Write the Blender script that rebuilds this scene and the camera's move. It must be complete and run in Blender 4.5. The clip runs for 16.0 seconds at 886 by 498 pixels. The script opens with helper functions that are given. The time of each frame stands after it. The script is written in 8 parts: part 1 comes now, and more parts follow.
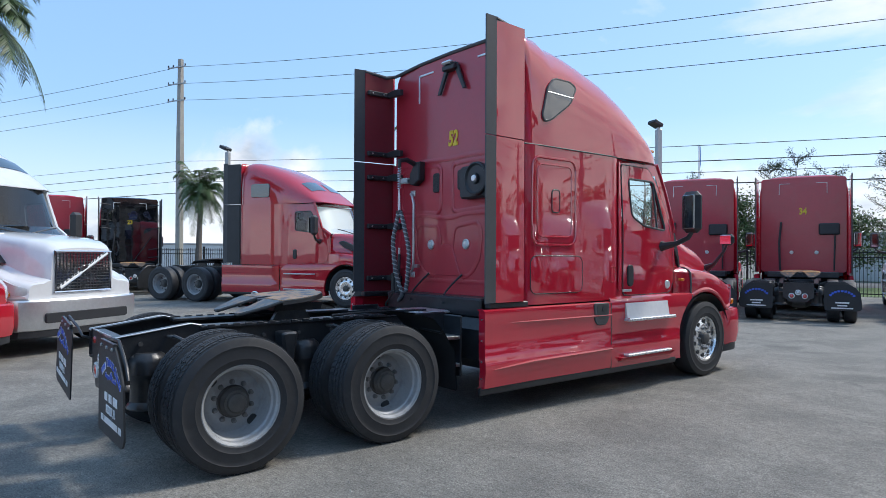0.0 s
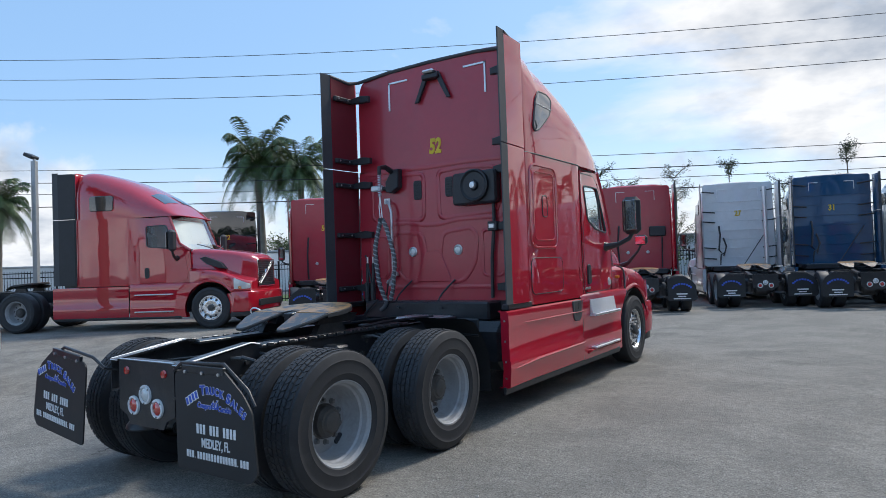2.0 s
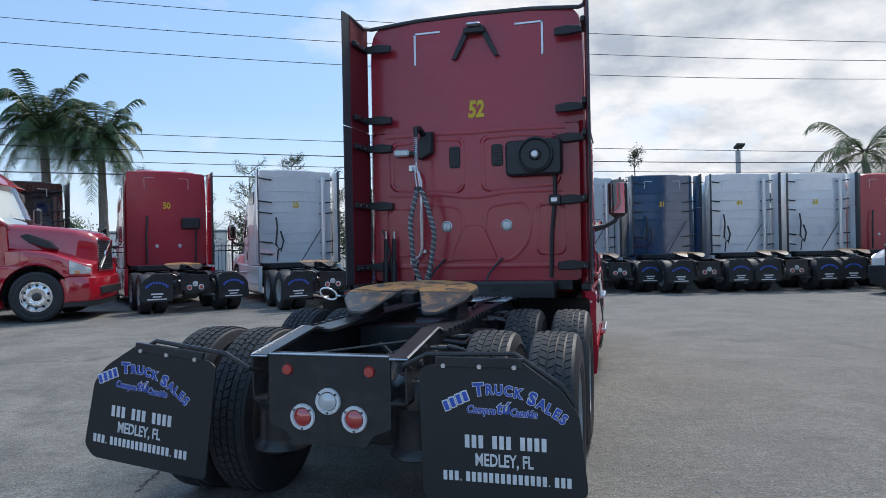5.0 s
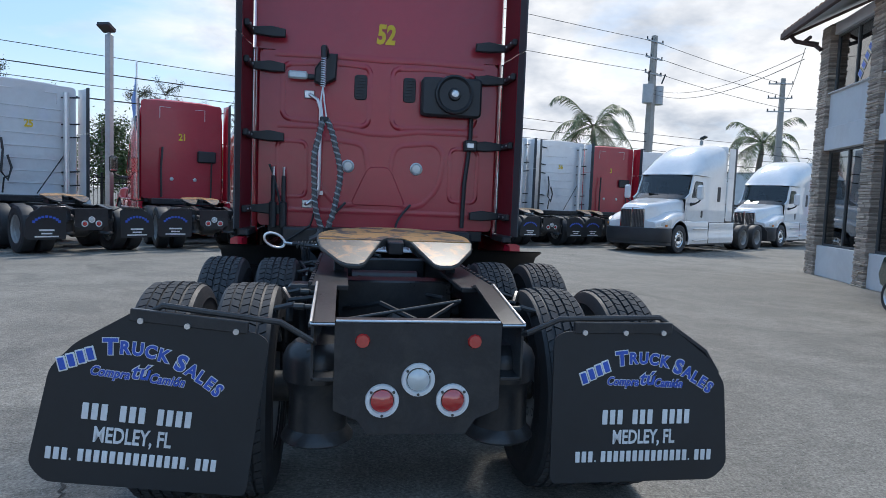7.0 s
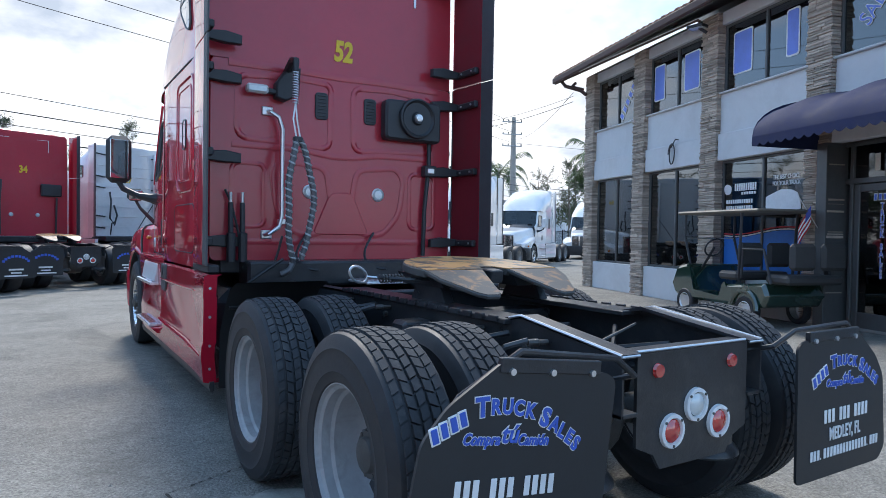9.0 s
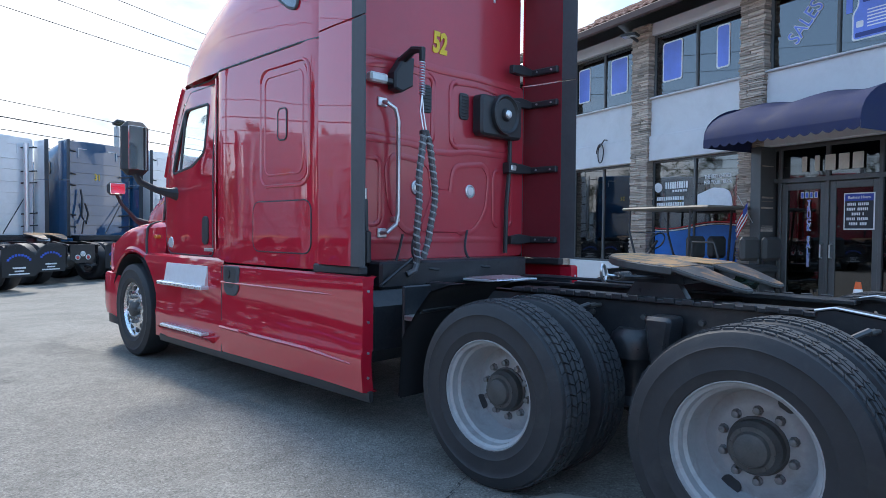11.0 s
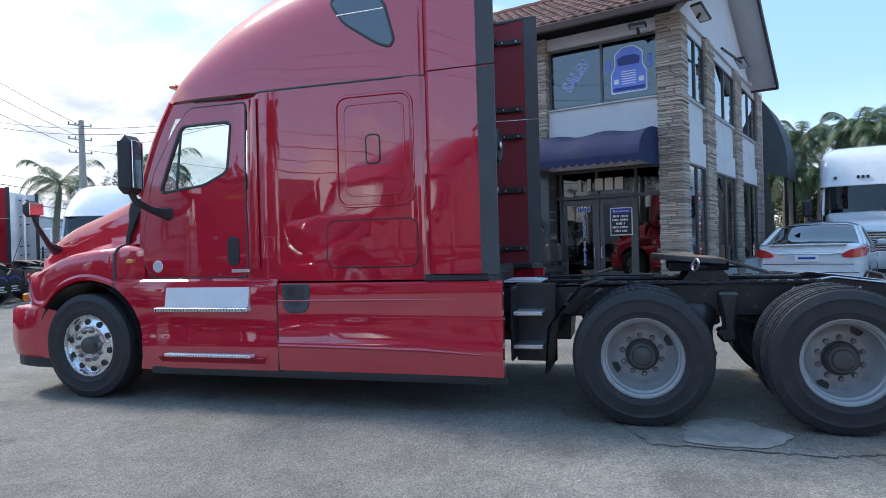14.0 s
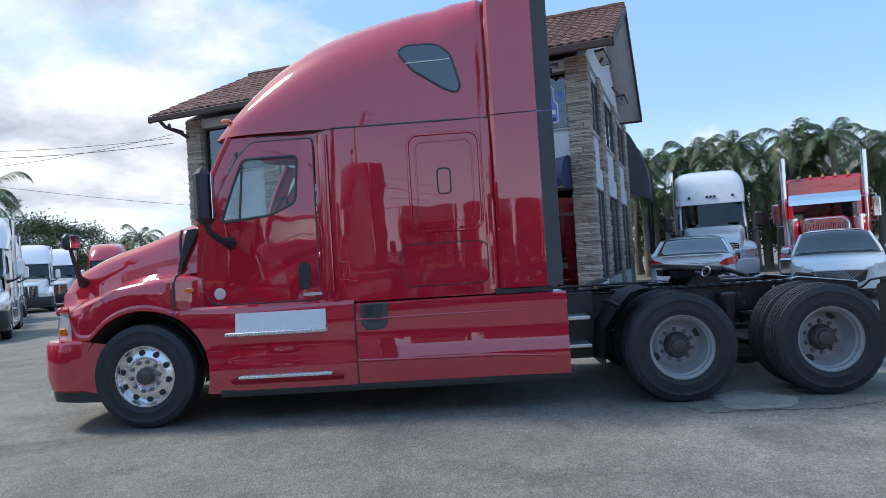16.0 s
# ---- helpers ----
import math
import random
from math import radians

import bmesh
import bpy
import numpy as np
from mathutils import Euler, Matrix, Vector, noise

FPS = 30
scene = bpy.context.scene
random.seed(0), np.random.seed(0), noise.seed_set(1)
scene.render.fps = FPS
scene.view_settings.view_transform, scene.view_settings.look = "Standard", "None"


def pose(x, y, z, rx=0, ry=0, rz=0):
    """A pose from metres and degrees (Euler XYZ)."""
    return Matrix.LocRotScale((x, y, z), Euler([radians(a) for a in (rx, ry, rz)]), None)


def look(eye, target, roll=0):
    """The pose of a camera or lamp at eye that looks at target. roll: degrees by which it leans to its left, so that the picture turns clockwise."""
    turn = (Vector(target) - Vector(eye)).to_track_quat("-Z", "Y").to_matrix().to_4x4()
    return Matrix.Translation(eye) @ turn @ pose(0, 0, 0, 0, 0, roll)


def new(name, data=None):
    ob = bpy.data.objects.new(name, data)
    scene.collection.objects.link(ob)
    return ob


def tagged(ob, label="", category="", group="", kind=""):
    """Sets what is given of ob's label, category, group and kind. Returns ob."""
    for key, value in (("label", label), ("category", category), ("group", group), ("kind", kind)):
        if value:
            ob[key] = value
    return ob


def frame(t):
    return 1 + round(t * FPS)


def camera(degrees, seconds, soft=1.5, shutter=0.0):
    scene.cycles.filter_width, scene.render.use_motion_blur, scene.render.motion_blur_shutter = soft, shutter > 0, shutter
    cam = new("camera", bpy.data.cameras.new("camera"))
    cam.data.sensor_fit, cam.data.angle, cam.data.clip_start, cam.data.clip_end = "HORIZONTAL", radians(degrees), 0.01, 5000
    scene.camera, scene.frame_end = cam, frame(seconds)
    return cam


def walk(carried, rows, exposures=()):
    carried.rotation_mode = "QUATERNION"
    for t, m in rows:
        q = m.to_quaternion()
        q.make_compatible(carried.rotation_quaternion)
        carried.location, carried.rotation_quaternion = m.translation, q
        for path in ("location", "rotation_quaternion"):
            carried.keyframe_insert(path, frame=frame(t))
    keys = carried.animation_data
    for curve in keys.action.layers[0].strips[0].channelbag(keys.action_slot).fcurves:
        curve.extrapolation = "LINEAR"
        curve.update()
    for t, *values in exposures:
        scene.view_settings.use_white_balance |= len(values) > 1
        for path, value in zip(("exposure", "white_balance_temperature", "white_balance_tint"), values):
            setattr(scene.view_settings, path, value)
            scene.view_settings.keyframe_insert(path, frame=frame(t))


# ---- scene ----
cam = camera(68.3, 16.0, soft=0.8)
PATH = [
    (0, (5.804, -1.822, 1.599), (4.241, -0.574, 1.616), 0.3),
    (0.5, (5.493, -2.247, 1.612), (3.99, -0.927, 1.63), -0.3),
    (1, (5.15, -2.614, 1.644), (3.839, -1.103, 1.675), -0.6),
    (1.5, (4.691, -2.951, 1.584), (3.528, -1.325, 1.632), -0.4),
    (2, (4.307, -3.297, 1.564), (3.186, -1.641, 1.609), -2.0),
    (2.5, (3.797, -3.551, 1.527), (2.83, -1.801, 1.555), -1.5),
    (3, (3.259, -3.772, 1.523), (2.419, -1.957, 1.521), -1.8),
    (3.2, (3.079, -3.822, 1.544), (2.235, -2.009, 1.531), -1.5),
    (5.3, (1.17, -3.686, 1.485), (0.826, -1.716, 1.485), -1.6),
    (5.5, (1.004, -3.623, 1.507), (0.78, -1.636, 1.505), -1.8),
    (6, (0.62, -3.484, 1.489), (0.491, -1.489, 1.482), -0.3),
    (6.5, (0.172, -3.345, 1.47), (0.249, -1.347, 1.42), 0.8),
    (7, (-0.313, -3.24, 1.449), (-0.009, -1.269, 1.296), 2.2),
    (7.5, (-0.811, -3.09, 1.423), (-0.428, -1.136, 1.228), 3.7),
    (8, (-1.31, -2.936, 1.44), (-0.654, -1.056, 1.259), 1.1),
    (8.2, (-1.49, -2.824, 1.43), (-0.708, -0.988, 1.298), 1.6),
    (10.3, (-3.332, -1.473, 1.352), (-2.036, 0.05, 1.294), -1.2),
    (10.5, (-3.479, -1.326, 1.357), (-2.128, 0.147, 1.295), -0.3),
    (11, (-3.841, -0.941, 1.373), (-2.416, 0.461, 1.318), 0.5),
    (11.5, (-4.204, -0.56, 1.37), (-2.602, 0.638, 1.332), -1.4),
    (12, (-4.562, -0.162, 1.374), (-2.859, 0.884, 1.33), -2.2),
    (12.5, (-4.975, 0.21, 1.384), (-3.233, 1.192, 1.395), -3.3),
    (13, (-5.39, 0.567, 1.367), (-3.596, 1.452, 1.371), -2.4),
    (13.5, (-5.798, 0.946, 1.368), (-3.958, 1.729, 1.367), -2.7),
    (14, (-6.159, 1.344, 1.371), (-4.241, 1.911, 1.356), -1.6),
    (14.5, (-6.457, 1.805, 1.404), (-4.511, 2.269, 1.407), -2.6),
    (15, (-6.752, 2.239, 1.412), (-4.781, 2.576, 1.424), -2.2),
    (15.5, (-6.979, 2.717, 1.409), (-4.986, 2.89, 1.412), -2.4),
    (16, (-7.259, 3.146, 1.437), (-5.261, 3.244, 1.468), -3.6),
]
walk(cam, [(t, look(eye, target, roll)) for t, eye, target, roll in PATH],
     [(t, e, k, 10) for t, e, k in ((0.0, 0.54, 6400), (1.0, 0.44, 6450), (3.0, 0.38, 6450), (5.5, 0.32, 6450), (7.0, 0.44, 6400), (8.0, 0.62, 6300), (10.5, 1.07, 6300), (12.5, 1.11, 6300), (13.5, 0.90, 6350), (14.5, 0.76, 6350), (16.0, 0.54, 6400))])

# ---- sky, sun ----
SUN_AZ, SUN_EL = 15.0, 50.0  # clockwise from +y, above the horizon
sd = Vector((math.sin(radians(SUN_AZ)) * math.cos(radians(SUN_EL)), math.cos(radians(SUN_AZ)) * math.cos(radians(SUN_EL)), math.sin(radians(SUN_EL))))
sun = new("sun", bpy.data.lights.new("sun", "SUN"))
sun.data.energy, sun.data.angle, sun.data.color = 2.0, radians(12), (1.0, 0.95, 0.88)
sun.matrix_world = Matrix.Translation((0, 0, 60)) @ sd.to_track_quat("Z", "Y").to_matrix().to_4x4()


class Nodes:
    """A small builder for node trees."""

    def __init__(self, tree):
        self.t = tree
        self.n = tree.nodes

    def add(self, kind, **sets):
        nd = self.n.new(kind)
        for k, v in sets.items():
            nd.inputs[k].default_value = v
        return nd

    def link(self, a, b):
        self.t.links.new(a, b)

    def noise(self, vec, scale, detail=4.0, rough=0.55, distort=0.0):
        nd = self.n.new("ShaderNodeTexNoise")
        nd.inputs["Scale"].default_value, nd.inputs["Detail"].default_value = scale, detail
        nd.inputs["Roughness"].default_value, nd.inputs["Distortion"].default_value = rough, distort
        if vec is not None:
            self.link(vec, nd.inputs["Vector"])
        return nd.outputs["Fac"]

    def ramp(self, fac, stops):
        nd = self.n.new("ShaderNodeValToRGB")
        els = nd.color_ramp.elements
        while len(els) < len(stops):
            els.new(0.5)
        for el, (p, c) in zip(els, stops):
            el.position = p
            el.color = (c, c, c, 1) if isinstance(c, (int, float)) else (*c, 1)
        self.link(fac, nd.inputs["Fac"])
        return nd.outputs["Color"]

    def math(self, op, a, b=0.0):
        nd = self.n.new("ShaderNodeMath")
        nd.operation = op
        for i, v in enumerate((a, b)):
            if isinstance(v, (int, float)):
                nd.inputs[i].default_value = v
            else:
                self.link(v, nd.inputs[i])
        return nd.outputs[0]

    def mix(self, fac, a, b, blend="MIX"):
        nd = self.n.new("ShaderNodeMix")
        nd.data_type, nd.blend_type = "RGBA", blend
        for i, v in ((0, fac), (6, a), (7, b)):
            if isinstance(v, (int, float)):
                nd.inputs[i].default_value = v
            elif isinstance(v, tuple):
                nd.inputs[i].default_value = (*v, 1)
            else:
                self.link(v, nd.inputs[i])
        return nd.outputs[2]


world = bpy.data.worlds.new("sky")
scene.world = world
world.use_nodes = True
W = Nodes(world.node_tree)
W.n.clear()
sky = W.add("ShaderNodeTexSky")
sky.sky_type, sky.sun_disc, sky.sun_elevation, sky.sun_rotation = "NISHITA", False, radians(SUN_EL), radians(SUN_AZ)
sky.altitude, sky.air_density, sky.dust_density, sky.ozone_density = 10.0, 1.0, 1.0, 1.4
coord = W.add("ShaderNodeTexCoord").outputs["Generated"]
sep = W.add("ShaderNodeSeparateXYZ")
W.link(coord, sep.inputs[0])
up = W.math("ADD", W.math("MAXIMUM", sep.outputs["Z"], 0.0), 0.30)
flat = W.add("ShaderNodeCombineXYZ")
W.link(W.math("DIVIDE", sep.outputs["X"], up), flat.inputs[0])
W.link(W.math("DIVIDE", sep.outputs["Y"], up), flat.inputs[1])
place = W.add("ShaderNodeMapping")
place.inputs["Location"].default_value = (3.1, 1.7, 0.4)
W.link(flat.outputs[0], place.inputs["Vector"])
# broken cloud, denser on the sunny side of the sky
dot = W.add("ShaderNodeVectorMath")
dot.operation = "DOT_PRODUCT"
W.link(coord, dot.inputs[0])
dot.inputs[1].default_value = (math.sin(radians(38)), math.cos(radians(38)), 0.10)
side = W.math("MULTIPLY", W.math("SUBTRACT", dot.outputs["Value"], 0.60), 0.46)
big = W.math("ADD", W.noise(place.outputs[0], 1.0, 9.0, 0.56, 0.3), side)
cover = W.ramp(big, [(0.46, 0.0), (0.60, 1.0)])
fine = W.noise(place.outputs[0], 3.4, 8.0, 0.55)
tone = W.mix(W.ramp(fine, [(0.30, 0.0), (0.56, 1.0)]), (2.6, 2.95, 3.5), (5.5, 5.55, 5.65))
low = W.ramp(sep.outputs["Z"], [(0.0, 0.6), (0.20, 0.0)])
clear = W.mix(0.6, sky.outputs[0], (1.9, 3.5, 5.8))
hazy = W.mix(low, clear, (5.3, 5.9, 6.6))
bank = W.math("ADD", W.noise(coord, 3.4, 9.0, 0.58, 0.2), W.math("MULTIPLY", W.math("SUBTRACT", 0.13, sep.outputs["Z"]), 1.3))
heap = W.math("MAXIMUM", cover, W.ramp(bank, [(0.55, 0.0), (0.66, 0.9)]))
cloudy = W.mix(heap, hazy, tone)
back = W.add("ShaderNodeBackground", Strength=0.138)
W.link(cloudy, back.inputs["Color"])
W.link(back.outputs[0], W.add("ShaderNodeOutputWorld").inputs["Surface"])


# ---- materials ----
def material(name, colour, rough=0.5, metal=0.0, vary=0.15, scale=3.0, grain=0.0, grain_scale=60.0, coat=0.0, random_tint=0.0, island_tint=0.0, spec=0.5, dirt=None):
    """Paint, rubber, plaster and the like: a base colour varied at two scales, fine relief, and uneven gloss."""
    m = bpy.data.materials.new(name)
    m.use_nodes = True
    N = Nodes(m.node_tree)
    b = N.n["Principled BSDF"]
    tc = N.add("ShaderNodeTexCoord").outputs["Object"]
    broad = N.noise(tc, scale, 5.0, 0.6)
    close = N.noise(tc, scale * 9.0, 4.0, 0.6)
    both = N.math("ADD", N.math("MULTIPLY", broad, 0.65), N.math("MULTIPLY", close, 0.35))
    dark = tuple(c * (1 - vary) for c in colour)
    light = tuple(min(1.0, c * (1 + vary)) for c in colour)
    out = N.mix(N.ramp(both, [(0.3, 0.0), (0.7, 1.0)]), dark, light)
    if dirt:
        tint, amount, dscale = dirt[:3]
        lo, hi = dirt[3:] or (0.5, 0.72)
        mask = N.ramp(N.noise(tc, dscale, 8.0, 0.65, 0.6), [(lo, 0.0), (hi, amount)])
        out = N.mix(mask, out, tint)
    if random_tint or island_tint:
        rnd = N.add("ShaderNodeObjectInfo").outputs["Random"] if random_tint else N.add("ShaderNodeNewGeometry").outputs["Random Per Island"]
        amt = random_tint or island_tint
        out = N.mix(1.0, out, N.ramp(rnd, [(0.0, 1 - amt), (1.0, 1.0 + amt * 0.4)]), "MULTIPLY")
    N.link(out, b.inputs["Base Color"])
    b.inputs["Metallic"].default_value = metal
    b.inputs["Specular IOR Level"].default_value = spec
    N.link(N.ramp(both, [(0.25, max(0.02, rough * 0.85)), (0.75, min(1.0, rough * 1.15))]), b.inputs["Roughness"])
    b.inputs["Coat Weight"].default_value = coat
    b.inputs["Coat Roughness"].default_value = 0.014 if coat >= 1.0 else 0.12
    b.inputs["Coat IOR"].default_value = 2.05 if coat >= 1.0 else 1.6
    if coat >= 1.0:  # panels are never quite flat
        wave = N.add("ShaderNodeBump", Strength=0.07, Distance=0.02)
        N.link(N.noise(tc, 2.2, 2.0, 0.4), wave.inputs["Height"])
        N.link(wave.outputs[0], b.inputs["Coat Normal"])
    if grain:
        bump = N.add("ShaderNodeBump", Strength=grain, Distance=0.01)
        N.link(N.noise(tc, grain_scale, 5.0, 0.6), bump.inputs["Height"])
        N.link(bump.outputs[0], b.inputs["Normal"])
    return m


def glass(name, tint, gloss=1.0, base=0.075):
    """A thin pane: tinted see-through with a mirror-like face."""
    m = bpy.data.materials.new(name)
    m.use_nodes = True
    N = Nodes(m.node_tree)
    N.n.remove(N.n["Principled BSDF"])
    clear = N.add("ShaderNodeBsdfTransparent")
    clear.inputs[0].default_value = (*tint, 1)
    shine = N.add("ShaderNodeBsdfGlossy", Roughness=0.02)
    shine.inputs[0].default_value = (gloss, gloss, gloss, 1)
    edge = N.add("ShaderNodeLayerWeight", Blend=0.5)
    fres = N.add("ShaderNodeMath")
    fres.operation = "MULTIPLY_ADD"
    N.link(N.math("POWER", edge.outputs["Facing"], 4.0), fres.inputs[0])
    fres.inputs[1].default_value, fres.inputs[2].default_value = 0.85, base
    both = N.add("ShaderNodeMixShader")
    N.link(fres.outputs[0], both.inputs[0])
    N.link(clear.outputs[0], both.inputs[1])
    N.link(shine.outputs[0], both.inputs[2])
    N.link(both.outputs[0], N.n["Material Output"].inputs[0])
    return m


def flake_paint(name, colour, metal=0.25, rough=0.32, dust=0.02):
    return material(name, colour, rough, metal, 0.07, 1.3, 0.015, 300.0, coat=1.0, spec=0.05, dirt=((0.32, 0.29, 0.27), dust, 2.2))


RED = flake_paint("red_paint", (0.53, 0.012, 0.034), 0.0, 0.4, 0.01)
RED_BACK = material("red_cab_back", (0.45, 0.020, 0.040), 0.42, 0.0, 0.10, 1.6, 0.02, 200.0, coat=0.6, dirt=((0.26, 0.13, 0.13), 0.12, 1.8))
# darker red with the shade inside the extenders put into its colour
SHADED_RED = material("shaded_extender_red", (0.20, 0.014, 0.024), 0.6, 0.0, 0.15, 2.0, 0.03, 120.0, dirt=((0.10, 0.05, 0.05), 0.3, 2.0))
BRIGHT_RED = flake_paint("bright_red_paint", (0.50, 0.010, 0.026), 0.0)
WHITE = flake_paint("white_paint", (0.78, 0.79, 0.80), 0.0, 0.35, 0.12)
BLUE = flake_paint("blue_paint", (0.020, 0.085, 0.18), 0.0, 0.35)
BLACKP = flake_paint("black_paint", (0.006, 0.006, 0.008), 0.0, 0.3, 0.12)
GREENP = flake_paint("green_paint", (0.012, 0.04, 0.028), 0.0, 0.35, 0.15)
FRAME = material("black_chassis_paint", (0.027, 0.029, 0.033), 0.30, 0.0, 0.3, 6.0, 0.10, 90.0, dirt=((0.07, 0.067, 0.063), 0.5, 9.0))
RUBBER = material("tyre_rubber", (0.024, 0.026, 0.030), 0.58, 0.0, 0.25, 5.0, 0.08, 120.0, dirt=((0.065, 0.063, 0.061), 0.35, 7.0))
TREAD = material("tyre_tread", (0.040, 0.043, 0.048), 0.85, 0.0, 0.25, 9.0, 0.12, 80.0, dirt=((0.15, 0.14, 0.13), 0.35, 11.0))
SEAL = material("black_rubber_seal", (0.07, 0.074, 0.079), 0.6, 0.0, 0.2, 3.0, 0.05, 100.0)
PLASTIC = material("black_plastic", (0.030, 0.032, 0.036), 0.45, 0.0, 0.2, 5.0, 0.05, 150.0)
STEELRIM = material("grey_painted_steel", (0.37, 0.38, 0.39), 0.42, 0.1, 0.14, 6.0, 0.03, 90.0, dirt=((0.17, 0.145, 0.125), 0.45, 7.0))
ALU = material("polished_aluminium", (0.86, 0.87, 0.88), 0.27, 1.0, 0.05, 12.0, 0.01, 200.0)
CHROME = material("chrome", (0.86, 0.87, 0.88), 0.07, 1.0, 0.03, 8.0)
DULLALU = material("brushed_aluminium", (0.75, 0.76, 0.77), 0.34, 0.9, 0.08, 20.0, 0.03, 160.0)
TREADPLATE = material("bright_tread_plate", (0.80, 0.80, 0.81), 0.38, 0.35, 0.06, 20.0, 0.05, 160.0)
HUB = material("dark_oily_steel", (0.085, 0.083, 0.080), 0.5, 0.2, 0.3, 14.0, 0.2, 70.0)
FLAPM = material("black_mud_flap", (0.021, 0.023, 0.026), 0.5, 0.0, 0.2, 3.0, 0.03, 120.0)
LETTER_WHITE = material("white_lettering", (0.80, 0.80, 0.80), 0.5)
LETTER_BLUE = material("blue_lettering", (0.05, 0.12, 0.55), 0.5)
LETTER_YELLOW = material("yellow_sticker", (0.82, 0.56, 0.03), 0.45)
TAILRED = material("red_lens", (0.55, 0.015, 0.012), 0.15, 0.0, 0.1, 20.0, coat=1.0)
CLEARLENS = material("clear_lens", (0.62, 0.66, 0.66), 0.12, 0.0, 0.08, 30.0, coat=1.0)
AMBER = material("amber_lens", (0.75, 0.22, 0.01), 0.15, 0.0, 0.1, 20.0, coat=1.0)
RUSTGREASE = material("rusty_greased_plate", (0.09, 0.085, 0.08), 0.34, 0.0, 0.4, 7.0, 0.08, 60.0, dirt=((0.62, 0.33, 0.12), 1.0, 8.0, 0.41, 0.50))
GREASE = material("worn_greasy_steel", (0.07, 0.068, 0.066), 0.36, 0.1, 0.35, 9.0, 0.08, 60.0, dirt=((0.40, 0.20, 0.08), 0.7, 9.0, 0.52, 0.62))
HOSE = material("striped_hose_wrap", (0.12, 0.12, 0.125), 0.5)
GLASS = glass("clear_glass", (0.86, 0.93, 0.91))
DARKGLASS = glass("dark_tinted_glass", (0.10, 0.12, 0.13), 1.0)
SHOPGLASS = glass("shop_front_glass", (0.20, 0.22, 0.23), 1.0, 0.15)
DOORGLASS = glass("entrance_door_glass", (0.22, 0.235, 0.24), 0.7, 0.13)
INTERIOR = material("grey_cab_trim", (0.55, 0.54, 0.50), 0.8, 0.0, 0.15, 5.0, 0.05, 80.0)
TINTED = material("dark_tinted_window", (0.012, 0.018, 0.024), 0.04, 0.0, 0.1, 2.0, coat=1.0)
SEAT = material("dark_seat_vinyl", (0.05, 0.05, 0.05), 0.6, 0.0, 0.2, 8.0, 0.05, 90.0)
STUCCO = material("white_stucco", (0.63, 0.645, 0.655), 0.9, 0.0, 0.06, 1.2, 0.25, 120.0, dirt=((0.42, 0.42, 0.42), 0.35, 0.9))
STONE = material("ledger_stone", (0.50, 0.42, 0.345), 0.85, 0.0, 0.25, 8.0, 0.5, 40.0, random_tint=0.45)
STONE_FAR = material("ledger_stone_rows", (0.50, 0.42, 0.345), 0.85, 0.0, 0.25, 8.0, 0.5, 40.0, island_tint=0.45)
MORTAR = material("dark_joint", (0.27, 0.23, 0.19), 0.95, 0.0, 0.2, 10.0)
ROOFTILE = material("clay_roof_tile", (0.20, 0.095, 0.07), 0.8, 0.0, 0.35, 4.0, 0.3, 50.0, island_tint=0.4)
FASCIA = material("brown_fascia", (0.08, 0.05, 0.045), 0.7)
ALUFRAME = material("dark_bronze_frame", (0.11, 0.115, 0.115), 0.45, 0.3)
AWNING = material("navy_awning_canvas", (0.010, 0.018, 0.07), 0.85, 0.0, 0.2, 3.0, 0.2, 120.0)
WOODPOLE = material("grey_concrete_pole", (0.36, 0.34, 0.31), 0.9, 0.0, 0.2, 2.0, 0.2, 40.0)
GALV = material("galvanised_steel", (0.42, 0.43, 0.44), 0.5, 0.7, 0.15, 8.0)
FENCEM = material("black_iron_fence", (0.01, 0.01, 0.011), 0.5, 0.2)
BARK = material("palm_bark", (0.22, 0.19, 0.16), 0.95, 0.0, 0.3, 6.0, 0.5, 30.0)
FROND = material("palm_frond", (0.075, 0.125, 0.04), 0.5, 0.0, 0.35, 4.0, island_tint=0.45)
LEAF = material("tree_leaf", (0.085, 0.13, 0.045), 0.6, 0.0, 0.4, 3.0, island_tint=0.5)
PINE = material("grey_green_needles", (0.075, 0.095, 0.045), 0.7, 0.0, 0.35, 3.0, island_tint=0.5)
ORANGE = material("orange_plastic", (0.75, 0.12, 0.02), 0.5)
TAN = material("tan_vinyl", (0.13, 0.12, 0.10), 0.6)
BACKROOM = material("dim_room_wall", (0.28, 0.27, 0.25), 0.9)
HOSE_LIGHT = material("grey_hose_stripe", (0.42, 0.44, 0.45), 0.5)


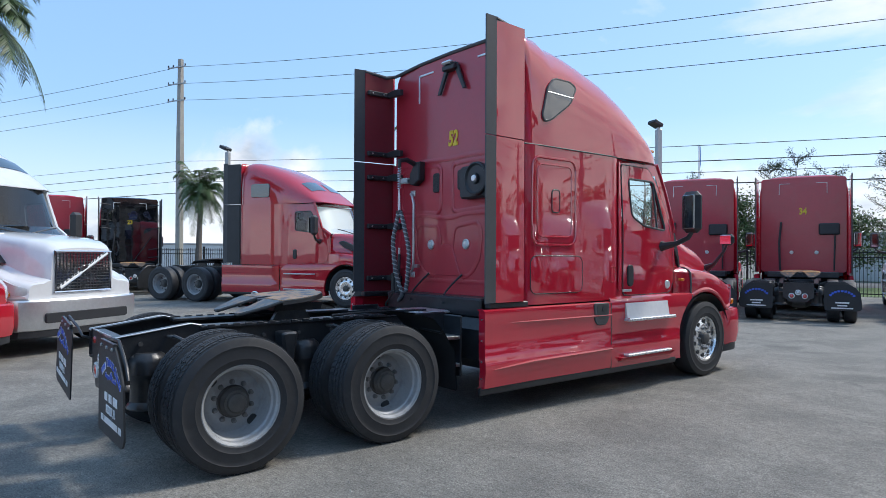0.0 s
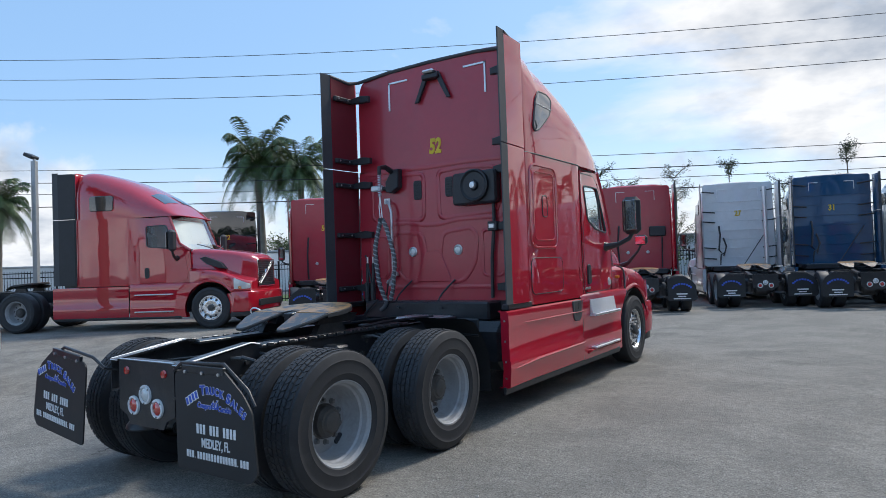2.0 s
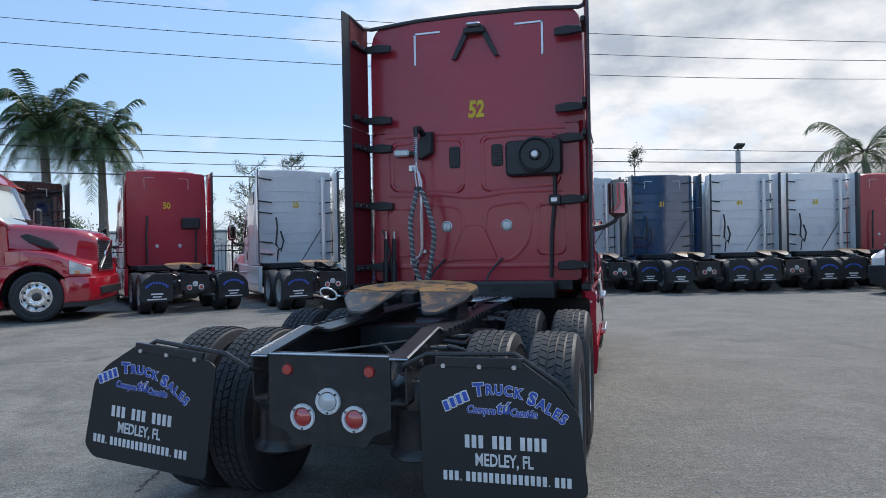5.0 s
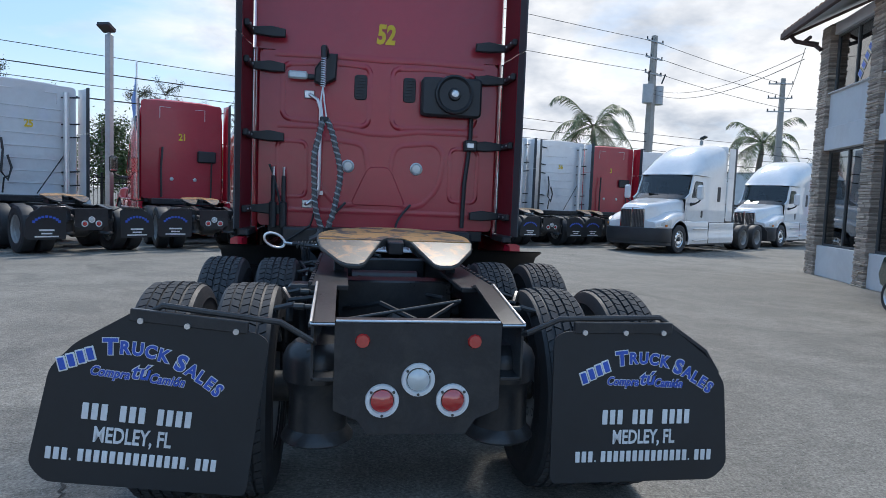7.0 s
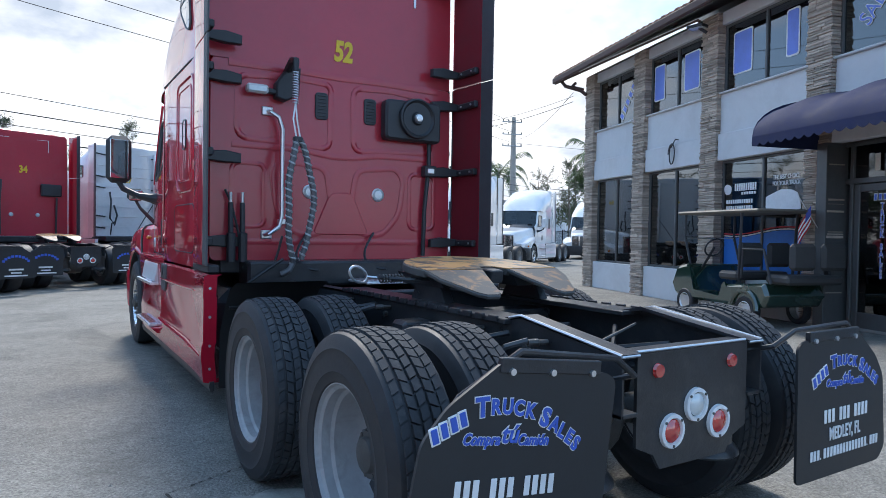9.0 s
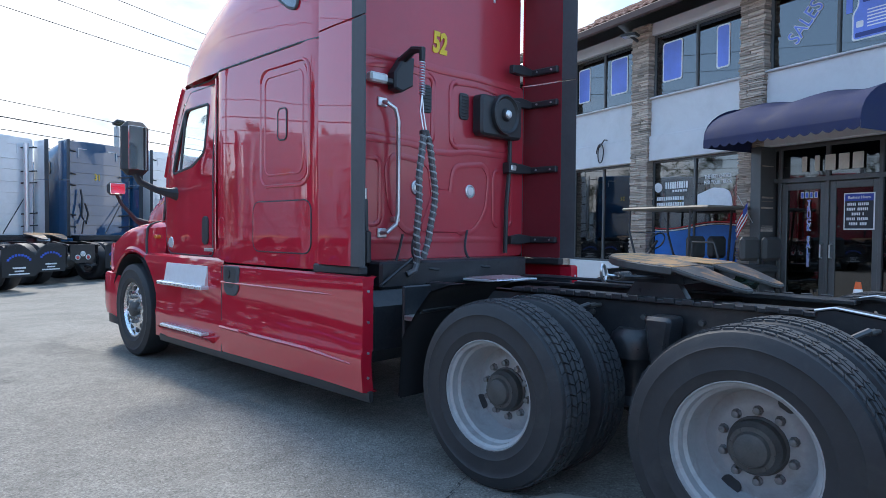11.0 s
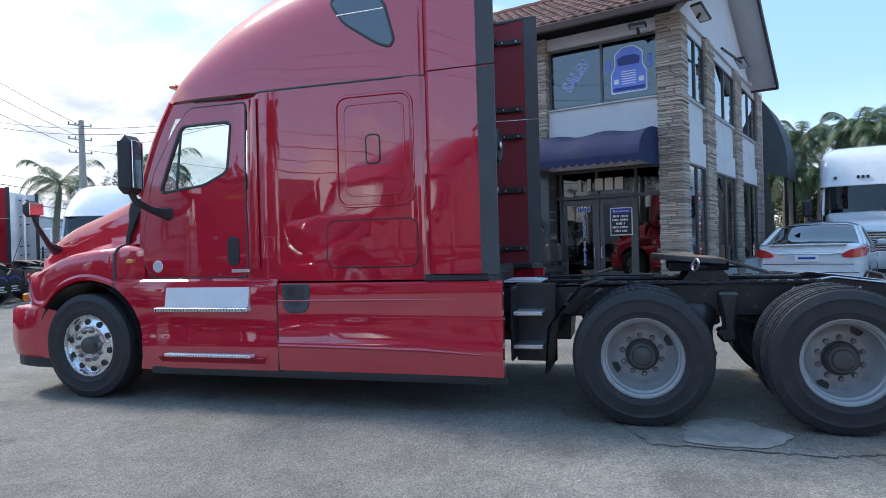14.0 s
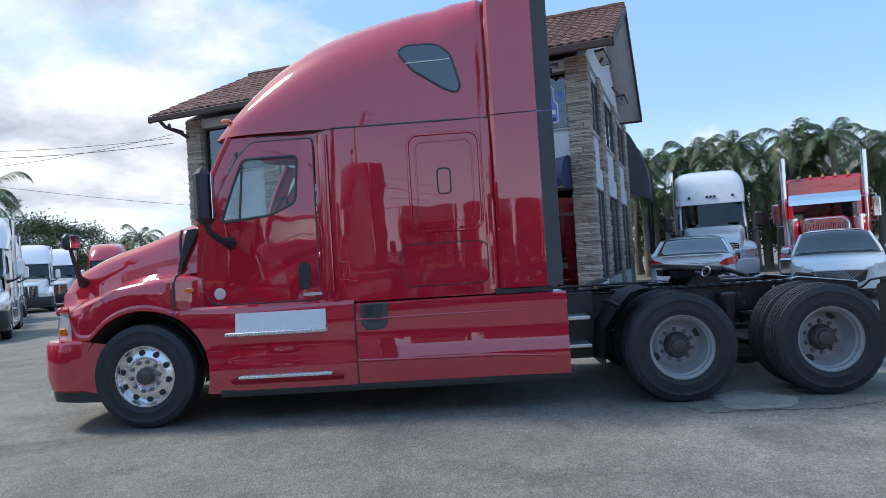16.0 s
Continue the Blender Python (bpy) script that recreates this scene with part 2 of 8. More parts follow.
def ground_material():
    m = bpy.data.materials.new("worn_asphalt")
    m.use_nodes = True
    N = Nodes(m.node_tree)
    b = N.n["Principled BSDF"]
    tc = N.add("ShaderNodeTexCoord").outputs["Object"]
    broad = N.noise(tc, 0.16, 6.0, 0.6, 0.5)
    mid = N.noise(tc, 1.1, 7.0, 0.65, 0.4)
    speck = N.noise(tc, 55.0, 3.0, 0.7)
    stones = N.add("ShaderNodeTexVoronoi", Scale=70.0)
    N.link(tc, stones.inputs["Vector"])
    base = N.mix(N.ramp(broad, [(0.35, 0.0), (0.65, 1.0)]), (0.215, 0.203, 0.178), (0.275, 0.260, 0.228))
    base = N.mix(N.ramp(mid, [(0.38, 0.85), (0.58, 0.0)]), base, (0.145, 0.138, 0.122))
    base = N.mix(N.ramp(N.noise(tc, 0.42, 8.0, 0.7, 1.2), [(0.56, 0.0), (0.66, 0.7)]), base, (0.115, 0.109, 0.098))
    base = N.mix(N.ramp(N.noise(tc, 0.9, 8.0, 0.7, 2.2), [(0.66, 0.0), (0.74, 0.6)]), base, (0.37, 0.35, 0.31))
    base = N.mix(1.0, base, N.ramp(N.noise(tc, 14.0, 6.0, 0.75), [(0.3, 0.66), (0.7, 1.25)]), "MULTIPLY")
    base = N.mix(0.55, base, N.ramp(speck, [(0.30, 0.10), (0.70, 1.9)]), "MULTIPLY")
    base = N.mix(N.ramp(stones.outputs["Distance"], [(0.05, 0.55), (0.26, 0.0)]), base, (0.50, 0.48, 0.44))
    N.link(base, b.inputs["Base Color"])
    N.link(N.ramp(mid, [(0.3, 0.72), (0.7, 0.95)]), b.inputs["Roughness"])
    bump = N.add("ShaderNodeBump", Strength=0.5, Distance=0.010)
    N.link(N.math("ADD", speck, stones.outputs["Distance"]), bump.inputs["Height"])
    bump2 = N.add("ShaderNodeBump", Strength=0.35, Distance=0.08)
    N.link(mid, bump2.inputs["Height"])
    N.link(bump.outputs[0], bump2.inputs["Normal"])
    N.link(bump2.outputs[0], b.inputs["Normal"])
    return m


GROUND = ground_material()
PATCH = material("pale_concrete_patch", (0.33, 0.315, 0.28), 0.9, 0.0, 0.3, 4.0, 0.5, 60.0, dirt=((0.17, 0.16, 0.145), 0.8, 6.0))
GRASS = material("verge_grass", (0.075, 0.12, 0.03), 0.9, 0.0, 0.35, 2.0, 0.6, 30.0)
ROADM = material("far_road_asphalt", (0.12, 0.12, 0.12), 0.9, 0.0, 0.15, 1.0, 0.2, 60.0)


# ---- mesh helpers ----
class Geo:
    """Vertices and faces of one mesh."""

    def __init__(self):
        self.v, self.f = [], []

    def add(self, verts, faces, m=None):
        o = len(self.v)
        self.v += [tuple(m @ Vector(p)) for p in verts] if m is not None else [tuple(p) for p in verts]
        self.f += [tuple(i + o for i in f) for f in faces]
        return self

    def box(self, a, b, e=0.008, m=None):
        """A box from corner a to corner b with chamfered edges."""
        lo = [min(p, q) for p, q in zip(a, b)]
        hi = [max(p, q) for p, q in zip(a, b)]
        e = min(e, *[(h - l) * 0.45 for h, l in zip(hi, lo)])
        idx, vs = {}, []
        for sx in (0, 1):
            for sy in (0, 1):
                for sz in (0, 1):
                    s = (sx, sy, sz)
                    for ax in range(3):
                        p = [hi[k] if s[k] else lo[k] for k in range(3)]
                        for k in range(3):
                            if k != ax:
                                p[k] += -e if s[k] else e
                        idx[s, ax] = len(vs)
                        vs.append(p)
        fs = []
        for ax in range(3):
            k, l = (ax + 1) % 3, (ax + 2) % 3
            for side in (0, 1):
                q = []
                for u, w in ((0, 0), (1, 0), (1, 1), (0, 1)):
                    s = [0, 0, 0]
                    s[ax], s[k], s[l] = side, u, w
                    q.append(idx[tuple(s), ax])
                fs.append(q if side else q[::-1])
            for u in (0, 1):
                for w in (0, 1):
                    s0, s1 = [0, 0, 0], [0, 0, 0]
                    s0[ax], s1[ax] = 0, 1
                    s0[k] = s1[k] = u
                    s0[l] = s1[l] = w
                    q = [idx[tuple(s0), k], idx[tuple(s1), k], idx[tuple(s1), l], idx[tuple(s0), l]]
                    fs.append(q if u != w else q[::-1])
        for s in [(x, y, z) for x in (0, 1) for y in (0, 1) for z in (0, 1)]:
            q = [idx[s, 0], idx[s, 1], idx[s, 2]]
            fs.append(q if sum(s) % 2 else q[::-1])
        return self.add(vs, fs, m)

    def loft(self, rings, closed=True, caps=False, m=None):
        n = len(rings[0])
        vs = [p for r in rings for p in r]
        fs = []
        for i in range(len(rings) - 1):
            for j in range(n if closed else n - 1):
                k = (j + 1) % n
                fs.append((i * n + j, i * n + k, (i + 1) * n + k, (i + 1) * n + j))
        if caps:
            fs.append(tuple(range(n))[::-1])
            fs.append(tuple(range((len(rings) - 1) * n, len(rings) * n)))
        return self.add(vs, fs, m)

    def tube(self, pts, r, n=8, closed=False, caps=True, m=None):
        """A round bar along points; r is a radius or one for each point."""
        pts = [Vector(p) for p in pts]
        rr = r if isinstance(r, (list, tuple)) else [r] * len(pts)
        rings, ref = [], None
        for i, p in enumerate(pts):
            if closed:
                d = pts[(i + 1) % len(pts)] - pts[i - 1]
            else:
                d = pts[min(i + 1, len(pts) - 1)] - pts[max(i - 1, 0)]
            d.normalize()
            if ref is None:
                ref = Vector((0, 0, 1)) if abs(d.z) < 0.9 else Vector((1, 0, 0))
            a = d.cross(ref).normalized()
            b = a.cross(d).normalized()
            ref = b
            rings.append([p + (a * math.cos(t) + b * math.sin(t)) * rr[i] for t in [2 * math.pi * k / n for k in range(n)]])
        if closed:
            rings.append(rings[0])
        return self.loft(rings, True, caps and not closed, m)

    def cyl(self, p0, p1, r, r1=None, n=16, m=None):
        return self.tube([p0, p1], [r, r if r1 is None else r1], n, m=m)

    def lathe(self, prof, centre=(0, 0, 0), n=32, axis="x", m=None):
        """Turns (radius, along) pairs round an axis."""
        rings = []
        for k in range(n):
            t = 2 * math.pi * k / n
            c, s = math.cos(t), math.sin(t)
            if axis == "x":
                rings.append([(centre[0] + a, centre[1] + r * c, centre[2] + r * s) for r, a in prof])
            elif axis == "y":
                rings.append([(centre[0] + r * s, centre[1] + a, centre[2] + r * c) for r, a in prof])
            else:
                rings.append([(centre[0] + r * c, centre[1] + r * s, centre[2] + a) for r, a in prof])
        rings.append(rings[0])
        return self.loft(rings, False, False, m)

    def prism(self, poly, d0, d1, axis="x", e=0.0, m=None):
        """A flat outline pushed along an axis: (y, z) along x, (x, z) along y, (x, y) along z."""
        def at(p, d):
            return {"x": (d, p[0], p[1]), "y": (p[0], d, p[1]), "z": (p[0], p[1], d)}[axis]
        if not e:
            return self.loft([[at(p, d0) for p in poly], [at(p, d1) for p in poly]], True, True, m)
        cx, cy = sum(p[0] for p in poly) / len(poly), sum(p[1] for p in poly) / len(poly)
        small = []
        for i, p in enumerate(poly):
            a, b = Vector(poly[i - 1]), Vector(poly[(i + 1) % len(poly)])
            q = Vector(p)
            n1, n2 = (q - a).normalized(), (b - q).normalized()
            w = Vector((-(n1 + n2).y, (n1 + n2).x))
            w = w.normalized() * e if w.length > 1e-6 else Vector((0, 0))
            if w.dot(Vector((cx, cy)) - q) < 0:
                w = -w
            small.append(tuple(q + w))
        s = 1 if d1 > d0 else -1
        return self.loft([[at(p, d0) for p in small], [at(p, d0 + s * e) for p in poly], [at(p, d1 - s * e) for p in poly], [at(p, d1) for p in small]], True, True, m)

    def mesh(self, name="m", sharp=32):
        me = bpy.data.meshes.new(name)
        me.from_pydata(self.v, [], self.f)
        me.validate()
        bm = bmesh.new()
        bm.from_mesh(me)
        bmesh.ops.recalc_face_normals(bm, faces=bm.faces)
        bm.to_mesh(me)
        bm.free()
        me.polygons.foreach_set("use_smooth", [True] * len(me.polygons))
        me.set_sharp_from_angle(angle=radians(sharp))
        return me


def part(name, geo, mat, parent=None, label="", sharp=32):
    """Links a Geo (or a finished mesh) as one object under a thing or a part."""
    me = geo.mesh(name, sharp) if isinstance(geo, Geo) else geo
    if mat is not None and not me.materials:
        me.materials.append(mat)
    ob = new(name, me)
    if parent is not None:
        ob.parent = parent
    if label:
        tagged(ob, label)
    return ob


def thing(name, label, category, group="", kind="", at=None):
    ob = new(name)
    if at is not None:
        ob.matrix_basis = at
    return tagged(ob, label, category, group, kind)


def rrect(x0, x1, y0, y1, r, n=5):
    """A rounded rectangle outline."""
    pts = []
    for cx, cy, a in ((x1 - r, y1 - r, 0), (x0 + r, y1 - r, 90), (x0 + r, y0 + r, 180), (x1 - r, y0 + r, 270)):
        for k in range(n + 1):
            t = radians(a + 90 * k / n)
            pts.append((cx + r * math.cos(t), cy + r * math.sin(t)))
    return pts


def rounded(poly, r, n=4):
    """A polygon with its corners rounded."""
    out = []
    for i, p in enumerate(poly):
        p = Vector(p)
        a, b = Vector(poly[i - 1]), Vector(poly[(i + 1) % len(poly)])
        ra = min(r, (a - p).length * 0.45, (b - p).length * 0.45)
        s, e = p + (a - p).normalized() * ra, p + (b - p).normalized() * ra
        for k in range(n + 1):
            t = k / n
            out.append(tuple(s * (1 - t) ** 2 + p * 2 * t * (1 - t) + e * t * t))
    return out


def lerp(table, x):
    """Reads a value off a table of (x, value) pairs, in rising x."""
    if x <= table[0][0]:
        return table[0][1]
    for (a, p), (b, q) in zip(table, table[1:]):
        if x <= b:
            return p + (q - p) * (x - a) / (b - a)
    return table[-1][1]


def smooth(table, x):
    """As lerp(), but along a smooth curve."""
    xs = [a for a, _ in table]
    if x <= xs[0]:
        return table[0][1]
    if x >= xs[-1]:
        return table[-1][1]
    i = max(k for k in range(len(xs) - 1) if xs[k] <= x)

    def slope(k):
        a, b = max(k - 1, 0), min(k + 1, len(xs) - 1)
        return (table[b][1] - table[a][1]) / (xs[b] - xs[a])
    h = xs[i + 1] - xs[i]
    t = (x - xs[i]) / h
    return ((2 * t ** 3 - 3 * t ** 2 + 1) * table[i][1] + (t ** 3 - 2 * t ** 2 + t) * h * slope(i) + (3 * t ** 2 - 2 * t ** 3) * table[i + 1][1] + (t ** 3 - t ** 2) * h * slope(i + 1))


TEXTS = {}


def lettering(text, size, depth=0.004, bold=0.0, shear=0.0):
    """Letters as a mesh in the x-y plane, centred."""
    key = (text, size, depth, bold, shear)
    if key not in TEXTS:
        cu = bpy.data.curves.new("letters", "FONT")
        cu.body, cu.size, cu.extrude, cu.offset, cu.shear = text, size, depth, bold, shear
        cu.align_x, cu.align_y, cu.resolution_u = "CENTER", "CENTER", 3
        ob = bpy.data.objects.new("letters", cu)
        scene.collection.objects.link(ob)
        me = bpy.data.meshes.new_from_object(ob.evaluated_get(bpy.context.evaluated_depsgraph_get()))
        me.materials.clear()
        bpy.data.objects.remove(ob)
        TEXTS[key] = me
    return TEXTS[key]


def letters(text, size, mat, parent, m, bold=0.0, shear=0.0, name="lettering", depth=0.003, stretch=1.0):
    """Lettering on a thing: m takes the letters' plane to its place."""
    me = lettering(text, size, depth, bold, shear)
    if me.materials and me.materials[0] != mat:
        me = me.copy()
        me.materials.clear()
    if not me.materials:
        me.materials.append(mat)
    ob = new(name, me)
    ob.parent = parent
    ob.matrix_basis = m @ Matrix.Diagonal((stretch, 1, 1, 1))
    return ob


# ---- the ground ----
g = Geo()
g.add([(-900, -900, 0), (900, -900, 0), (900, 900, 0), (-900, 900, 0)], [(0, 1, 2, 3)])
ground = tagged(part("ground", g, GROUND), "pale grey worn asphalt yard with dust and stains", "ground", kind="structure")


def outline(cx, cy, rx, ry, n, seed, rough):
    """An uneven closed outline."""
    rnd = random.Random(seed)
    ph = [rnd.uniform(0, 6.28) for _ in range(4)]
    pts = []
    for k in range(n):
        t = 2 * math.pi * k / n
        r = 1 + rough * (math.sin(2 * t + ph[0]) * 0.5 + math.sin(3 * t + ph[1]) * 0.35 + math.sin(5 * t + ph[2]) * 0.25 + math.sin(11 * t + ph[3]) * 0.12)
        pts.append((cx + rx * r * math.cos(t), cy + ry * r * math.sin(t)))
    return pts


g = Geo()
g.prism(outline(-1.27, 0.74, 0.31, 0.38, 60, 4, 0.24), 0.003, 0.010, "z", 0.004)
tagged(part("pavement_patch", g, PATCH), "pale concrete repair patch with cracked edge in the yard", "patch", kind="structure")
CRACK = material("crack_shadow", (0.05, 0.045, 0.04), 0.95)
for k, (x0, y0, x1, y1, seed) in enumerate(((-1.62, 1.28, -1.68, 0.25, 3), (-1.05, 1.55, -1.62, 1.28, 5), (-1.68, 0.25, -1.5, -0.3, 9))):
    rnd = random.Random(seed)
    g, left, right = Geo(), [], []
    for i in range(25):
        t = i / 24
        px, py = x0 + (x1 - x0) * t + rnd.uniform(-0.025, 0.025), y0 + (y1 - y0) * t
        w = rnd.uniform(0.004, 0.012)
        left.append((px - w, py, 0.004))
        right.append((px + w, py, 0.004))
    g.loft([left, right], False)
    tagged(part("pavement_crack", g, CRACK), "thin dark crack in the yard surface", "crack", kind="structure")

PEBBLE = material("loose_grit", (0.36, 0.34, 0.31), 0.9, 0.0, 0.3, 20.0, island_tint=0.6)
rnd = random.Random(31)
g = Geo()
for k in range(9000):
    x, y = rnd.uniform(-10.5, 8.0), rnd.uniform(-6.5, 9.0)
    if rnd.random() < 0.5:
        x, y = rnd.gauss(-2.5, 3.2), rnd.gauss(-0.5, 2.6)
    r = rnd.uniform(0.002, 0.0065) * (2.0 if rnd.random() < 0.03 else 1.0)
    a = rnd.uniform(0, 2)
    ring = [(x + r * math.cos(a + 1.57 * i) * rnd.uniform(0.7, 1.3), y + r * math.sin(a + 1.57 * i) * rnd.uniform(0.7, 1.3), 0.001) for i in range(4)]
    g.add(ring + [(x + r * 0.2, y, r * rnd.uniform(0.6, 1.0))], [(0, 1, 4), (1, 2, 4), (2, 3, 4), (3, 0, 4)])
tagged(part("loose_grit", g, PEBBLE), "loose grey grit scattered on the yard", "grit", kind="stuff")


# ---- road tractors: wheels and chassis, shared by all ----
def tyre_mesh(hero, wide=0.272, radius=0.507):
    g, h = Geo(), wide / 2
    prof = [(0.285, -h * 0.80), (0.30, -h * 0.94), (0.335, -h * 0.985), (0.34, -h * 1.01), (0.346, -h), (0.40, -h * 1.01), (0.425, -h * 1.005), (0.43, -h * 1.03), (0.438, -h * 1.0), (0.462, -h * 0.96), (0.486, -h * 0.88), (radius - 0.012, -h * 0.74), (radius - 0.012, 0)]
    prof += [(r, -a) for r, a in prof[-2::-1]]
    g.lathe(prof, n=56 if hero else 28)
    me = g.mesh("tyre", 40)
    me.materials.append(RUBBER)
    return me


def tread_mesh(wide=0.272, radius=0.507):
    """Rows of tread blocks round a drive tyre."""
    g, h = Geo(), wide / 2 * 0.80
    rows = 5
    for row in range(rows):
        a0 = -h + 2 * h * row / rows + 0.006
        a1 = -h + 2 * h * (row + 1) / rows - 0.006
        n = 60
        for k in range(n):
            t0 = 2 * math.pi * (k + (0.5 if row % 2 else 0)) / n
            w = 2 * math.pi / n * 0.84
            sk = 0.03 * (1 if row % 2 else -1)
            ra = radius - (0.006 if row in (0, rows - 1) else 0.0)
            top, low = [], []
            for a, t in ((a0, t0), (a1, t0 + sk), (a1, t0 + w + sk), (a0, t0 + w)):
                top.append((a, ra * math.cos(t), ra * math.sin(t)))
                low.append((a, (radius - 0.018) * math.cos(t), (radius - 0.018) * math.sin(t)))
            g.add(low + top, [(4, 5, 6, 7), (0, 1, 5, 4), (1, 2, 6, 5), (2, 3, 7, 6), (3, 0, 4, 7)])
    me = g.mesh("tread", 30)
    me.materials.append(TREAD)
    return me


def holes(g, n, r, rad, x, depth, phase=0.0, seg=12):
    """Dark openings in a ring."""
    for k in range(n):
        t = 2 * math.pi * (k + phase) / n
        c = (x, r * math.cos(t), r * math.sin(t))
        g.cyl(c, (x + depth, c[1], c[2]), rad, n=seg)


def disc_meshes(kind, hero):
    """Rim, dark openings and hub of a wheel whose outer side faces +x; kind: dish (outer dual), inner, front."""
    n = 48 if hero else 24
    rim, dark, hub = Geo(), Geo(), Geo()
    if kind == "front":
        rim.lathe([(0.292, -0.11), (0.300, 0.10), (0.296, 0.122), (0.280, 0.122), (0.268, 0.10), (0.262, 0.07), (0.235, 0.085), (0.19, 0.105), (0.15, 0.108), (0.13, 0.10), (0.0, 0.10)], n=n)
        holes(dark, 10, 0.222, 0.027, 0.06, 0.042)
        hub.lathe([(0.080, 0.095), (0.080, 0.125), (0.070, 0.145), (0.045, 0.155), (0.0, 0.158)], n=n // 2)
    else:
        rim.lathe([(0.292, -0.12), (0.305, 0.10), (0.303, 0.120), (0.290, 0.123), (0.284, 0.108), (0.270, 0.098), (0.266, 0.060), (0.252, 0.048), (0.249, -0.03), (0.243, -0.062), (0.226, -0.088), (0.202, -0.080), (0.180, -0.066), (0.165, -0.065), (0.12, -0.065), (0.0, -0.065)], n=n)
        for t in (0.4, 0.4 + math.pi):
            c = (-0.11, 0.225 * math.cos(t), 0.225 * math.sin(t))
            dark.cyl(c, (-0.078, c[1], c[2]), 0.034, n=14)
        holes(dark, 10, 0.180, 0.019, -0.10, 0.036, 0.5, 10)
        hub.lathe([(0.122, -0.066), (0.122, -0.058), (0.113, -0.052), (0.110, -0.015), (0.098, 0.0), (0.092, 0.012), (0.074, 0.014), (0.066, 0.030), (0.040, 0.040), (0.0, 0.042)], n=n // 2)
    return rim.mesh("rim"), dark.mesh("wheel_openings"), hub.mesh("hub")


BIG = {"tyre": tyre_mesh(True), "small_tyre": tyre_mesh(False), "tread": tread_mesh(), "front": disc_meshes("front", True), "dish": disc_meshes("dish", True),
       "front_far": disc_meshes("front", False), "dish_far": disc_meshes("dish", False)}
for key, mats in (("front", (ALU, PLASTIC, HUB)), ("dish", (STEELRIM, PLASTIC, HUB)), ("front_far", (ALU, PLASTIC, HUB)), ("dish_far", (STEELRIM, PLASTIC, HUB))):
    for me, mt in zip(BIG[key], mats):
        me.materials.append(mt)
HAND = Geo().cyl((0, 0, 0), (0.042, 0, 0), 0.029, n=16).mesh("hand_hole")
SLOT = Geo().cyl((0, 0, 0), (0.034, 0, 0), 0.042, n=16).mesh("hand_hole")
HAND.materials.append(PLASTIC)
SLOT.materials.append(PLASTIC)
NUT = material("worn_steel_nut", (0.20, 0.20, 0.20), 0.45, 0.4, 0.2, 20.0, dirt=((0.10, 0.08, 0.06), 0.4, 12.0))
LUG = Geo().lathe([(0.021, 0.0), (0.021, 0.010), (0.015, 0.016), (0.015, 0.032), (0.0, 0.036)], n=8).mesh("lug_nut")
LUG.materials.append(NUT)
STUD = Geo().cyl((0, 0, 0), (0.020, 0, 0), 0.009, n=6).mesh("flange_bolt")
STUD.materials.append(HUB)
FRONT_TYRE = tyre_mesh(True, 0.285, 0.505)


def wheel(truck, x, y, kind, hero, turn=0.0, tread=True, r=0.5):
    """One wheel: rim with its tyre and hub; the outer face looks away from the middle."""
    rim, dark, hub = BIG[kind if hero else kind + "_far"]
    ob = new("wheel", rim)
    ob.parent = truck
    ob.matrix_basis = pose(x, y, r, 0, 0, 0 if x > 0 else 180) @ pose(0, 0, 0, turn, 0, 0)
    part("tyre", (FRONT_TYRE if kind == "front" else BIG["tyre"]) if hero else BIG["small_tyre"], None, ob)
    if hero and tread and kind == "dish":
        part("tread", BIG["tread"], None, ob)
    if hero:
        ring = [(10, 0.222, HAND, 0.060, 0.0)] if kind == "front" else [(2, 0.225, SLOT, -0.106, 0.13)]
        for n, rr, me, xx, ph in ring:
            for k in range(n):
                a = 2 * math.pi * (k + ph) / n
                o = part("hand_hole", me, None, ob)
                o.location = (xx, rr * math.cos(a), rr * math.sin(a))
    else:
        tagged(part("hand_hole", dark, None, ob), kind="stuff")
    part("hub", hub, None, ob)
    if hero:
        front = kind == "front"
        for k in range(10):
            a = 2 * math.pi * (k + 0.5) / 10
            rr = 0.138 if front else 0.146
            nut = part("lug_nut", LUG, None, ob)
            nut.location = (0.10 if front else -0.068, rr * math.cos(a), rr * math.sin(a))
        for k in range(0 if front else 8):
            a = 2 * math.pi * k / 8
            part("flange_bolt", STUD, None, ob).location = (-0.004, 0.085 * math.cos(a), 0.085 * math.sin(a))
    return ob


FLAP_OUT = [(-0.36, 0.0), (-0.37, 0.59), (-0.33, 0.615), (0.10, 0.65), (0.29, 0.51), (0.365, 0.41), (0.40, 0.06), (0.34, 0.0)]


